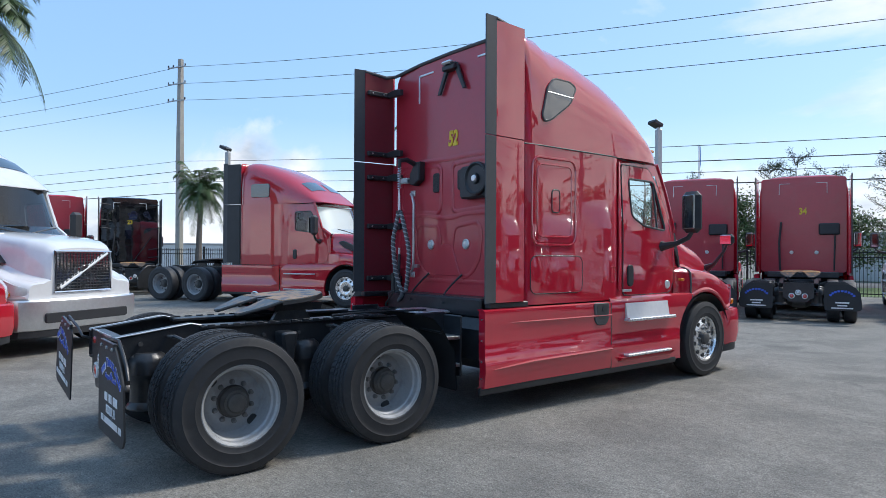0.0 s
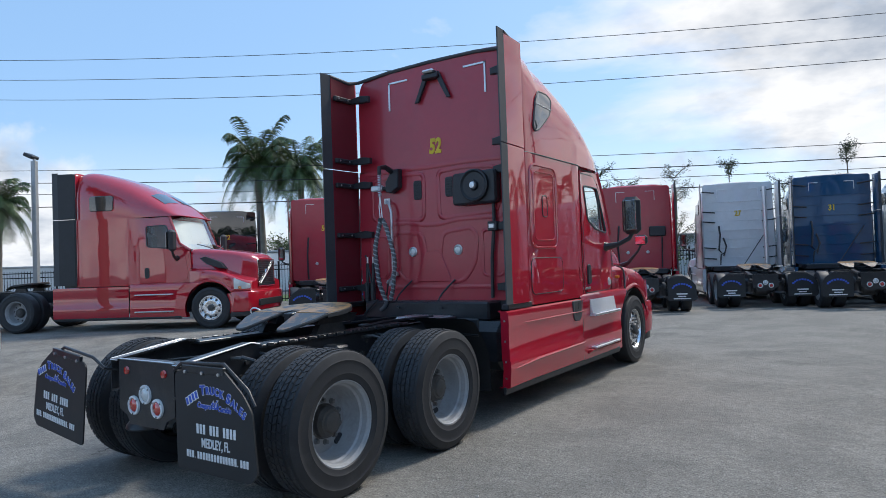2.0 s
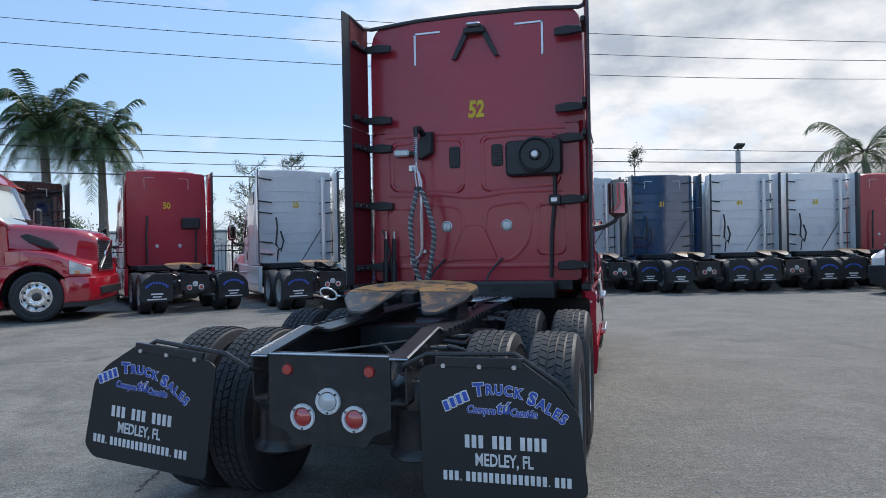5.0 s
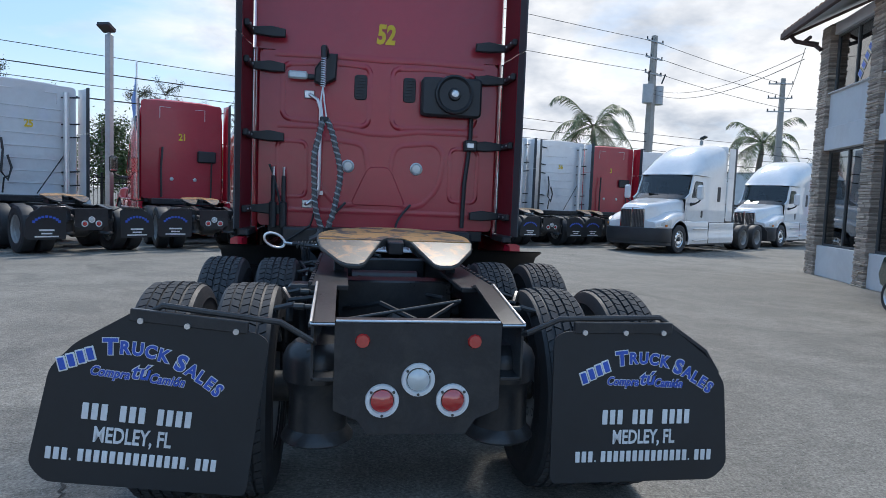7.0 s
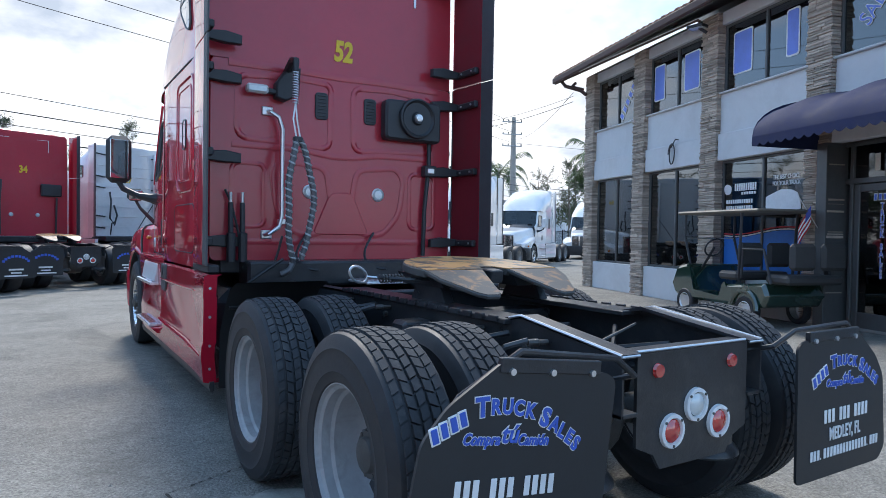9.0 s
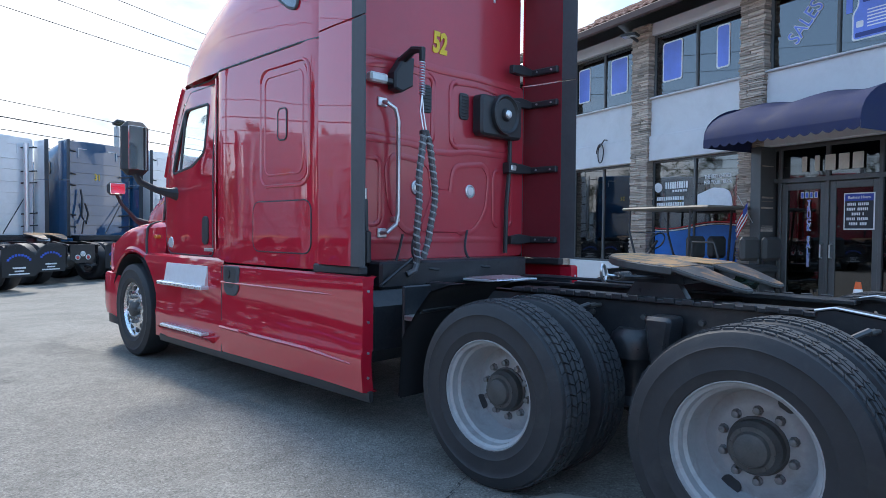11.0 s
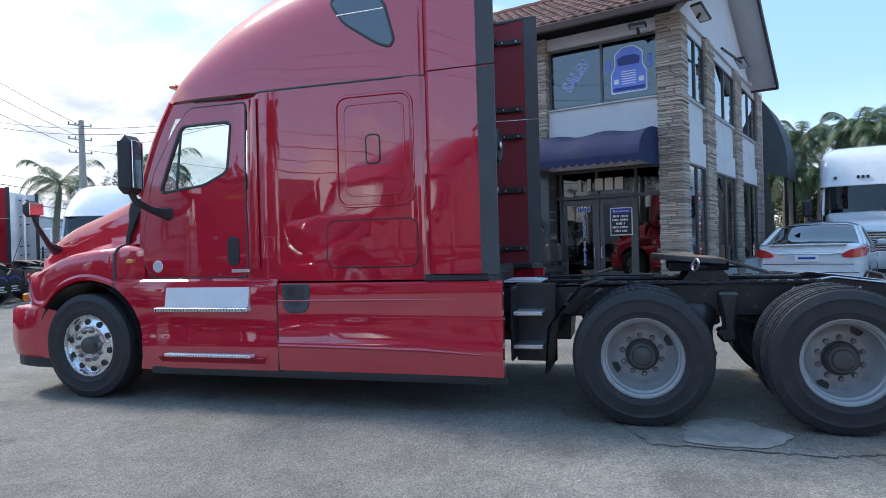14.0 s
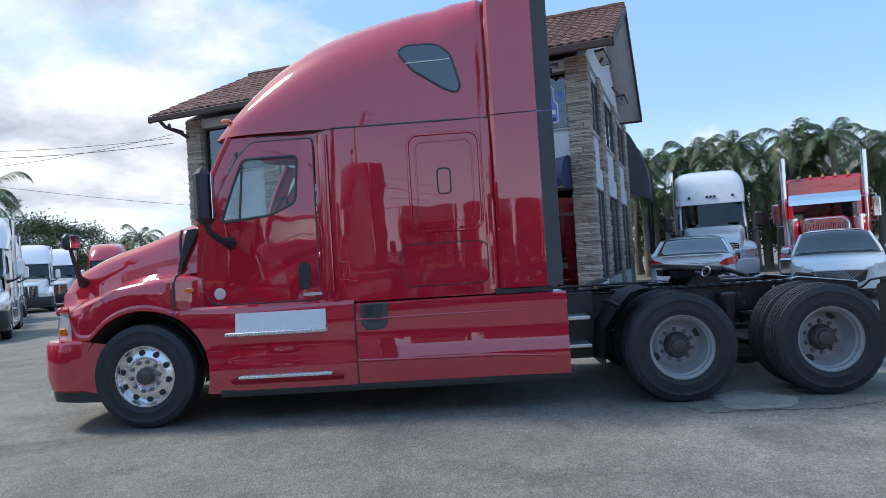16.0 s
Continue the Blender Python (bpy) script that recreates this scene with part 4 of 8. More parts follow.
def cab(truck, P, paint, hero):
    """Cab with sleeper, roof, hood, bumper, skirts, doors, glass, mirrors."""
    hw = P["half"]
    rows = [1.09, 1.25, 1.45, 1.65, 1.80, 1.90, 2.05, 2.2, 2.35, 2.5, 2.60, 2.68, P["seam"]]
    ys = [2.87, 2.93, 3.0, 3.1, 3.3, 3.6, 3.9, 4.2, 4.36, 4.44, 4.52, 4.62]
    front = lambda z: lerp(P["pillar"], z)
    for s in (-1, 1):
        shell = Geo()
        cols = []
        for y in ys:
            cols.append([side_point(P, y, z, s) for z in rows])
        for k in (0.30, 0.60, 0.86, 1.0):
            cols.append([side_point(P, 4.62 + (front(z) - 4.62) * k, z, s) for z in rows])
        n = len(rows)
        vs = [p for c in cols for p in c]
        fs = []
        for i in range(len(cols) - 1):
            for j in range(n - 1):
                if len(ys) - 1 <= i <= len(ys) + 1 and 5 <= j <= 9:
                    continue
                fs.append((i * n + j, i * n + j + 1, (i + 1) * n + j + 1, (i + 1) * n + j))
        shell.add(vs, fs)
        body = part("cab_side", shell, paint, truck)
    # back wall
    top = lerp(P["roof"], 2.87) - 0.02
    bw = Geo()
    w = hw[0][1]
    rb = P.get("roof_back", 2.87)
    if rb > 2.88:
        bw.prism(rrect(-w, w, 1.15, P["seam"] - 0.02, 0.05, 6), 2.862, 2.885, "y", 0.004)
        bw.box((-w + 0.02, 2.875, P["seam"] - 0.05), (w - 0.02, rb + 0.01, P["seam"] - 0.015), 0.01)
    else:
        bw.prism(rrect(-w, w, 1.15, top, 0.09, 6), 2.862, 2.885, "y", 0.004)
    part("back_wall", bw, P.get("back", paint), truck)
    fl = Geo()
    fl.box((-1.0, 2.88, 1.05), (1.0, 5.6, 1.16), 0.01)
    part("cab_floor", fl, PLASTIC, truck)
    # roof
    rf = Geo()
    prof = P["roof"]
    y1 = prof[-1][0]
    ry = [rb, rb + 0.02, rb + 0.06, 3.05] + [3.05 + (y1 - 3.05) * (k / 18) ** 0.92 for k in range(1, 19)]
    rings = []
    for y in ry:
        zt = smooth(prof, y)
        w = lerp(P["roof_half"], y)
        nn = lerp(P["roof_square"], y)
        zb = P["seam"] + lerp([(4.5, 0.0), (y1, P["visor_drop"])], y)
        ring = []
        for k in range(29):
            t = math.pi * k / 28
            c, sn = math.cos(t), math.sin(t)
            ring.append((w * math.copysign(abs(c) ** (2 / nn), c), y, zb + max(0.02, zt - zb) * abs(sn) ** (2 / nn)))
        rings.append(ring)
    rf.loft(rings, False)
    rf.add(rings[-1], [tuple(range(29))])
    rf.add(rings[0], [tuple(range(29))[::-1]])
    if hero:
        uw = Geo()
        ring = [(x, z) for x, y, z in rings[0]]
        uw.prism([(x * 0.995, P["seam"] - 0.02 + (z - P["seam"] + 0.02) * 0.995) for x, z in ring], rb - 0.008, rb - 0.002, "y")
        part("upper_back_wall", uw, P["back"], truck)
    part("roof_cap", rf, paint, truck)
    # windscreen
    ws = Geo()
    zs = [1.90 + (P["seam"] + 0.02 - 1.90) * k / 5 for k in range(6)]
    grid = []
    for z in zs:
        y, wv = front(z), body_half(P, front(z), z) - 0.02
        grid.append([(wv * math.sin(a), y + 0.30 * math.cos(a * 1.0) - 0.30 * math.cos(radians(80)), z) for a in [radians(-80 + 160 * k / 12) for k in range(13)]])
    ws.loft(grid, False)
    part("windscreen", ws, P["screen"], truck).visible_shadow = False
    for s in (-1, 1):
        part("windscreen_pillar", Geo().tube([side_point(P, front(z) + 0.01, z, s, -0.015) for z in zs], 0.035, 8), paint, truck)
    inside = Geo()
    inside.box((-1.0, 4.30, 1.2), (1.0, 4.34, 2.70), 0.01)
    part("sleeper_curtain", inside, INTERIOR, truck)
    dash = Geo()
    dash.box((-0.98, 5.25, 1.2), (0.98, 5.6, 1.88), 0.08)
    part("dashboard", dash, SEAT, truck)
    for s in (-1, 1):
        st = Geo()
        st.box((0.30 * s, 4.55, 1.55), (0.78 * s, 5.0, 1.70), 0.05)
        st.box((0.32 * s, 4.45, 1.65), (0.76 * s, 4.60, 2.35), 0.06)
        st.box((0.42 * s, 4.46, 2.35), (0.66 * s, 4.56, 2.55), 0.04)
        part("seat", st, SEAT, truck)
    sw = Geo()
    sw.tube([(-0.52 + 0.22 * math.cos(t), 5.16 - 0.06 * math.sin(t), 1.98 + 0.20 * math.sin(t)) for t in [6.283 * k / 24 for k in range(24)]], 0.018, 6, True)
    sw.tube([(-0.74, 5.16, 1.98), (-0.30, 5.16, 1.98)], 0.018, 6)
    sw.tube([(-0.52, 5.16, 1.98), (-0.52, 5.4, 1.8)], 0.03, 6)
    part("steering_wheel", sw, PLASTIC, truck)
    # doors
    door = rounded(P["door"], 0.05)
    win = rounded(P["window"], 0.06)
    for s in (-1, 1):
        d = part("door", skin(P, door, s, 0.010, 0.02, win), paint, truck)
        if hero:
            part("door_seam", bead(P, door, s, 0.004, 0.008), SEAL, d)
        part("window_seal", bead(P, win, s, 0.008, 0.014), SEAL, d)
        gl = Geo()
        o = resample(win, (5.12, 2.22), 40)
        gl.add([side_point(P, p[0], p[1], s, -0.004) for p in o], [tuple(range(40))])
        pane = part("side_window", gl, GLASS, d)
        pane.visible_shadow = False
        vb = Geo()
        bar_y = P.get("bar_y", 5.26)
        vb.tube([side_point(P, bar_y + 0.07 * (2.2 - z), z, s, 0.0) for z in (1.95, 2.2, 2.48)], 0.012, 6)
        part("window_strip", vb, SEAL, d)
        hd = Geo()
        hy, hz = P["handle"]
        hd.prism(rrect(hy - 0.058, hy + 0.058, hz - 0.13, hz + 0.13, 0.05, 5), s * (body_half(P, hy, hz) + 0.0), s * (body_half(P, hy, hz) + 0.028), "x", 0.008)
        part("door_handle", hd, PLASTIC, d, "black recessed handle")
    # mirrors
    for s in (-1, 1):
        mr = Geo()
        mr.box((1.32 * s, 5.50, 1.88), (1.57 * s, 5.64, 2.39), 0.055)
        o = part("mirror", mr, P["mirror"], truck)
        g2 = Geo()
        g2.box((-0.095, -0.005, -0.205), (0.095, 0.005, 0.205), 0.003, pose(1.445 * s, 5.490, 2.135, 0, 0, -15 * s))
        part("mirror_glass", g2, CHROME, o)
        am = Geo()
        am.tube([(1.46 * s, 5.57, 1.92), (1.40 * s, 5.56, 1.82), (1.26 * s, 5.52, 1.75), (1.13 * s, 5.50, 1.725), (1.07 * s, 5.49, 1.72)], [0.028, 0.030, 0.032, 0.05, 0.07], 8)
        part("mirror_arm", am, PLASTIC, o)
    # hood and fenders
    fy = P["front_y"]
    hd = Geo()
    hp = P["hood"]
    y0, y1 = hp[0][0], hp[-1][0]
    def section(y):
        zt, wf, kk = smooth(hp, y), smooth(P["fender"], y), lerp(P["hood_half"], y)
        zb = arch_bottom(P, y) if abs(y - fy) < 0.6 else (1.12 if y < fy else 0.88 if P.get("low_nose") else lerp([(6.96, 0.86), (7.04, 0.90), (7.10, 1.14), (7.42, 1.12)], y))
        zb = max(zb, 0.86)
        zf = max(zb + 0.06, smooth(P["fender_top"], y))
        gx, gz = max(kk + 0.05, wf - 0.24), zf + 0.015
        return [(wf - 0.01, zb), (wf + 0.012, zb + 0.012), (wf + 0.014, zb + 0.04), (wf - 0.004, zb + 0.065), (wf, zb + (zf - zb) * 0.55), (wf - 0.012, zf - 0.05), (wf - 0.04, zf - 0.015), (wf - 0.085, zf + 0.005), (gx + 0.03, gz + 0.004), (gx - 0.01, gz),
                (kk + 0.012, gz + 0.05), (kk + 0.004, gz + 0.12), (kk - 0.010, max(gz + 0.14, zt - 0.17)), (kk - 0.03, zt - 0.10), (kk - 0.075, zt - 0.045), (kk - 0.16, zt - 0.012), (kk * 0.5, zt), (kk * 0.15, zt + 0.012)]
    rings = []
    cnt = 36
    for k in range(cnt + 1):
        y = y0 + (y1 - y0) * k / cnt
        half = section(y)
        rings.append([(-a, y, b) for a, b in half] + [(a, y, b) for a, b in half[::-1]])
    hd.loft(rings, False)
    hood = part("hood", hd, paint, truck)
    if hero:
        for q in (-1, 1):
            part("cowl_vent", Geo().prism(rounded([(5.82, 1.90), (5.965, 1.885), (6.065, 1.54), (6.085, 1.40), (6.05, 1.40), (6.02, 1.54)], 0.015), q * 0.88, q * 0.975, "x", 0.006), PLASTIC, truck)
            part("hood_gap", Geo().tube([(q * (a + 0.002), 6.05 + 0.05 * max(0.0, b - 1.5), b + 0.001) for a, b in section(6.06)[:15]], 0.014, 6), SEAL, truck)
    nose = Geo()
    last = rings[-1]
    nose.loft([last, [(x * 0.97, y1 + 0.03, z - 0.02) for x, y, z in last]], False)
    nose.add([(x * 0.97, y1 + 0.03, z - 0.02) for x, y, z in last], [tuple(range(len(last)))])
    part("nose_panel", nose, paint, truck)
    gr = Geo()
    kk = lerp(P["hood_half"], y1)
    zt = hp[-1][1]
    gb = P.get("grille_low", 0.80)
    gr.prism(rrect(-kk * 0.92, kk * 0.92, gb, zt - 0.04, 0.08, 4), y1 - 0.06, y1 + 0.035, "y", 0.02)
    o = part("grille", gr, P["grille"], truck)
    bars = Geo()
    if P["grille_style"] == "mesh":
        for k in range(13):
            z = gb + 0.08 + (zt - gb - 0.18) * k / 12
            bars.box((-kk * 0.84, y1 + 0.03, z - 0.006), (kk * 0.84, y1 + 0.045, z + 0.006), 0.002)
        for k in range(17):
            x = -kk * 0.84 + kk * 1.68 * k / 16
            bars.box((x - 0.006, y1 + 0.03, gb + 0.06), (x + 0.006, y1 + 0.044, zt - 0.09), 0.002)
        sl = Geo()
        sl.tube([(kk * 0.75, y1 + 0.05, gb + 0.10), (-kk * 0.75, y1 + 0.05, zt - 0.1)], 0.028, 6)
        sl.lathe([(0.0, 0.03), (0.075, 0.03), (0.085, 0.0)], (0, y1 + 0.04, (gb + zt) / 2), 20, "y")
        sl.tube([(kk * 0.90 * (1 if a > 1 else -1), y1 + 0.045, z) for a, z in ((2, gb + 0.04), (2, zt - 0.07), (0, zt - 0.07), (0, gb + 0.04))], 0.016, 6, True)
        part("chrome_trim", sl, CHROME, o)
        part("grille_insert", bars, PLASTIC, o)
    elif P["grille_style"] == "upright":
        for k in range(15):
            x = -kk * 0.84 + kk * 1.68 * k / 14
            bars.box((x - 0.006, y1 + 0.03, 0.86), (x + 0.006, y1 + 0.045, zt - 0.09), 0.002)
        bars.box((-0.035, y1 + 0.03, 0.83), (0.035, y1 + 0.065, zt - 0.02), 0.01)
        bars.tube([(kk * 0.90 * q, y1 + 0.045, z) for q, z in ((1, 0.84), (1, zt - 0.07), (-1, zt - 0.07), (-1, 0.84))], 0.022, 6, True)
        part("grille_insert", bars, CHROME, o)
    else:
        for k in range(7):
            z = 0.92 + (zt - 1.04) * k / 6
            bars.box((-kk * 0.84, y1 + 0.03, z - 0.016), (kk * 0.84, y1 + 0.05, z + 0.016), 0.004)
        part("grille_insert", bars, CHROME, o)
    # bumper
    bp = Geo()
    ring = []
    bx = P["bumper"]
    for x, y in bx:
        ring.append([(x, y, 0.865), (x * 1.008, y + 0.02, 0.84), (x * 1.01, y + 0.03, 0.70), (x * 1.01, y + 0.03, 0.52), (x, y, 0.40), (x * 0.97, y - 0.05, 0.36), (x * 0.94, y - 0.18, 0.36), (x * 0.94, y - 0.18, 0.82)])
    bp.loft(ring, True, True)
    part("bumper", bp, P["bumper_mat"], truck)
    if P["grille_style"] == "mesh":
        part("air_intake", Geo().prism(rrect(-0.80, 0.80, 0.50, 0.66, 0.04, 4), bx[5][1] - 0.03, bx[5][1] + 0.036, "y", 0.006), PLASTIC, truck)
    lo = Geo()
    lo.loft([[(x * 0.985, y - 0.01, 0.39), (x * 0.985, y - 0.02, 0.29), (x * 0.95, y - 0.12, 0.27), (x * 0.95, y - 0.12, 0.39)] for x, y in bx], True, True)
    part("air_dam", lo, PLASTIC, truck)
    for s in (-1, 1):
        hl = Geo()
        hx, hyy = P["light"]
        shape = []
        for u in range(7):
            t = u / 6
            x = hx - 0.30 + 0.34 * t
            y = hyy + 0.13 - 0.30 * t ** 1.8
            shape.append([(s * x, y, 0.875), (s * (x + 0.01), y + 0.015, 0.98), (s * x, y - 0.01, 1.09 + 0.07 * t), (s * (x - 0.04), y - 0.09, 1.12 + 0.10 * t), (s * (x - 0.06), y - 0.15, 0.875)])
        hl.loft(shape, True, True)
        if P.get("low_nose"):
            hl, rows = Geo(), []
            for k in range(9):
                t = k / 8
                y = 6.97 + 0.33 * t
                x = smooth(P["fender"], y) + 0.018 - 0.16 * max(0.0, t - 0.75)
                lo2, hi2 = 0.93 + 0.0 * t, 1.20 - 0.16 * t
                rows.append([(s * x, y + 0.012 * t, lo2), (s * (x + 0.012), y + 0.016 * t, (lo2 + hi2) / 2), (s * x, y + 0.012 * t, hi2), (s * (x - 0.05), y - 0.02, hi2), (s * (x - 0.05), y - 0.02, lo2)])
            hl.loft(rows, True, True)
        o = part("headlight", hl, CLEARLENS, truck, "clear headlight lens")
        am = Geo()
        am.box((s * (hx - 0.03), hyy - 0.13, 0.92), (s * (hx + 0.045), hyy - 0.05, 1.0), 0.015)
        part("side_light", am, AMBER, o)
    nf = Geo()
    nf.loft([[(-w, y, 0.85), (-w, y, zt2), (-w * 0.86, y, zt2 + 0.05), (w * 0.86, y, zt2 + 0.05), (w, y, zt2), (w, y, 0.85)] for y, w, zt2 in ((6.94, 1.165, 1.12), (7.05, 1.14, 1.11), (7.15, 1.08, 1.09), (7.23, 0.99, 1.07), (y1 - 0.02, 0.84, 1.05))], True, True)
    part("nose_shell", nf, paint, truck)
    # arches
    for s in (-1, 1):
        ar = Geo()
        arc = []
        for k in range(17):
            t = radians(-8 + 196 * k / 16)
            y, z = fy + 0.60 * math.cos(t), max(0.34, 0.5 + 0.60 * math.sin(t))
            arc.append([(0.80 * s, y, z), (1.185 * s, y, z)])
        ar.loft(arc, False)
        part("wheel_arch", ar, PLASTIC, truck)
    return body


def side_skirts(truck, P, paint, hero, rear=2.34):
    """Lower fairings with tank steps."""
    fy = P["front_y"]
    for s in (-1, 1):
        a = Geo()
        prof = [(1.17, 1.075), (1.20, 1.06), (1.206, 0.93), (1.202, 0.90), (1.204, 0.60), (1.214, 0.575), (1.216, 0.50), (1.211, 0.44), (1.20, 0.33), (1.16, 0.32)]
        flare = lambda y: lerp([(rear, 0.03), (rear + 0.25, 0.012), (rear + 0.6, 0.0)], y)
        a.loft([[(s * (x + flare(y)), y, z) for x, z in prof] for y in (rear, rear + 0.12, rear + 0.3, rear + 0.6, 3.4, 3.8, 4.295)], False)
        a.loft([[(s * (x + flare(rear)), rear, z) for x, z in prof], [(s * (x - 0.09 + flare(rear)), rear + 0.004, z) for x, z in prof], [(s * (x - 0.09), rear + 0.1, z) for x, z in prof]], False)
        rs = part("side_skirt", a, paint, truck)
        b = Geo()
        y0 = fy - 0.655
        fprof = [(1.10, 1.125), (1.15, 1.12), (1.175, 1.10), (1.185, 1.05), (1.19, 0.95), (1.187, 0.84), (1.185, 0.72), (1.195, 0.60), (1.205, 0.55), (1.20, 0.42), (1.19, 0.30), (1.15, 0.29)]
        edge = lambda z: fy - math.sqrt(max(0.03, 0.64 ** 2 - (z - 0.5) ** 2))
        cols = [[(s * x, y, z) for x, z in fprof] for y in (4.31, 4.45, 4.8, 5.2, 5.45)]
        for k in (0.5, 0.8, 1.0):
            cols.append([(s * (x - 0.012 * k), 5.45 + (edge(z) - 5.45) * k, z) for x, z in fprof])
        cols.append([(s * (x - 0.06), edge(z) + 0.004, z) for x, z in fprof])
        cols.append([(s * (x - 0.25), edge(z) - 0.03, z) for x, z in fprof])
        b.loft(cols, False)
        part("step_fairing", b, paint, truck)
        r = Geo()
        r.loft([[(s * 1.19, y, 0.33), (s * 1.196, y, 0.30), (s * 1.185, y, 0.262), (s * 1.16, y, 0.265), (s * 1.16, y, 0.33)] for y in (rear - 0.02, 3.2, 4.2, 5.0, 5.62)], True, True)
        part("rubber_skirt_edge", r, PLASTIC, truck)
        if hero:
            sm = Geo()
            sm.box((1.15 * s, 4.292, 0.32), (1.202 * s, 4.312, 1.06), 0.002)
            part("skirt_gap", sm, PLASTIC, truck)
            part("fairing_seal", Geo().box((1.10 * s, 2.45, 1.075), (1.18 * s, 2.98, 1.135), 0.01), PLASTIC, truck)
            tread_plate = Geo()
            tread_plate.prism([(s * 1.188, 1.045), (s * 1.196, 1.045), (s * 1.226, 0.862), (s * 1.188, 0.862)], 4.58, 5.44, "y", 0.003)
            tread_plate.box((s * 1.15, 4.57, 0.835), (s * 1.262, 5.53, 0.868), 0.006)
            o = part("step_plate", tread_plate, TREADPLATE, truck, "bright ribbed aluminium step")
            dots = Geo()
            for k in range(32):
                y = 4.58 + k * 0.0295
                dots.box((s * 1.255, y, 0.842), (s * 1.268, y + 0.014, 0.862), 0.002)
                dots.box((s * 1.18, y, 0.868), (s * 1.25, y + 0.010, 0.874), 0.002)
            part("step_teeth", dots, CHROME, o)
            st = Geo()
            st.box((s * 1.14, 4.54, 0.435), (s * 1.275, 5.42, 0.462), 0.006)
            part("step_ledge", Geo().prism([(s * 1.18, 0.432), (s * 1.268, 0.432), (s * 1.22, 0.385), (s * 1.18, 0.37)], 4.44, 5.50, "y", 0.01), paint, truck)
            o = part("lower_step", st, TREADPLATE, truck, "bright ribbed aluminium step")
            dots = Geo()
            for k in range(30):
                y = 4.56 + k * 0.0285
                dots.box((s * 1.268, y, 0.438), (s * 1.280, y + 0.014, 0.458), 0.002)
                dots.box((s * 1.17, y, 0.462), (s * 1.26, y + 0.010, 0.468), 0.002)
            part("step_teeth", dots, CHROME, o)
            f = Geo()
            f.prism(rounded([(3.985, 1.068), (4.255, 1.068), (4.245, 0.87), (4.20, 0.82), (4.05, 0.82), (4.0, 0.87)], 0.03), s * 1.195, s * 1.215, "x", 0.008)
            o = part("tank_opening", f, SEAL, truck)
            part("opening_recess", Geo().prism(rounded([(4.03, 1.055), (4.225, 1.055), (4.215, 0.93), (4.17, 0.885), (4.08, 0.885), (4.04, 0.94)], 0.03), s * 1.209, s * 1.2165, "x"), SEAT, o)
            f = Geo()
            f.cyl((s * 1.212, 4.16, 1.0), (s * 1.222, 4.16, 1.0), 0.04, n=14)
            part("filler_cap", f, PLASTIC, o)


def extender(truck, s, paint, hero, top=3.87, rear=2.36, bottom=1.135, black=None):
    """The side extender behind the sleeper, with rubber edge and struts."""
    g = Geo()
    x = 1.195
    mid = 2.75
    for a, b in ((bottom, mid - 0.006), (mid + 0.006, top)):
        def prof(z):
            return [(s * (x - 0.035), 2.93, z), (s * (x - 0.005), 2.90, z), (s * (x + 0.008), 2.70, z), (s * (x + 0.012), 2.50, z), (s * (x - 0.014), 2.50, z), (s * (x - 0.02), 2.70, z), (s * (x - 0.045), 2.90, z)]
        g.loft([prof(a), prof((a + b) / 2), prof(b)], True, True)
    e = part("side_extender", g, black or paint, truck)
    # added thin skin whose dark colour stands for shade on the inner faces
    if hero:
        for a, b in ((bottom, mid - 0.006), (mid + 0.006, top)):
            part("shaded_inner_face", Geo().loft([[(s * (x - 0.047), 2.895, z), (s * (x - 0.023), 2.70, z), (s * (x - 0.017), 2.50, z), (s * (x - 0.0165), 2.50, z), (s * (x - 0.0215), 2.70, z), (s * (x - 0.0465), 2.895, z)] for z in (a, b)], True, True), SHADED_RED, e)
    r = Geo()
    for a, b in ((bottom, mid - 0.006), (mid + 0.006, top + 0.03)):
        r.loft([[(s * (x + 0.014), 2.50, z), (s * (x + 0.02), rear, z), (s * (x + 0.008), rear - 0.004, z), (s * (x - 0.012), 2.50, z)] for z in (a, b)], True, True)
    part("extender_edge", r, SEAL, e)
    if hero:
        for z in (1.30, 1.95, 2.56, 2.86, 3.62):
            k = Geo()
            k.prism([(s * 0.86, z - 0.04), (s * 0.98, z - 0.045), (s * 1.175, z - 0.025), (s * 1.175, z + 0.03), (s * 0.98, z + 0.05), (s * 0.86, z + 0.03)], 2.80, 2.858, "y", 0.008)
            k.box((s * 1.13, 2.52, z - 0.03), (s * 1.175, 2.86, z + 0.03), 0.01)
            st = part("extender_strut", k, PLASTIC, truck)
            for y in (2.58, 2.74):
                part("strut_bolt", Geo().cyl((s * 1.13, y, z), (s * 1.122, y, z), 0.010, n=8), DULLALU, st)
    return e


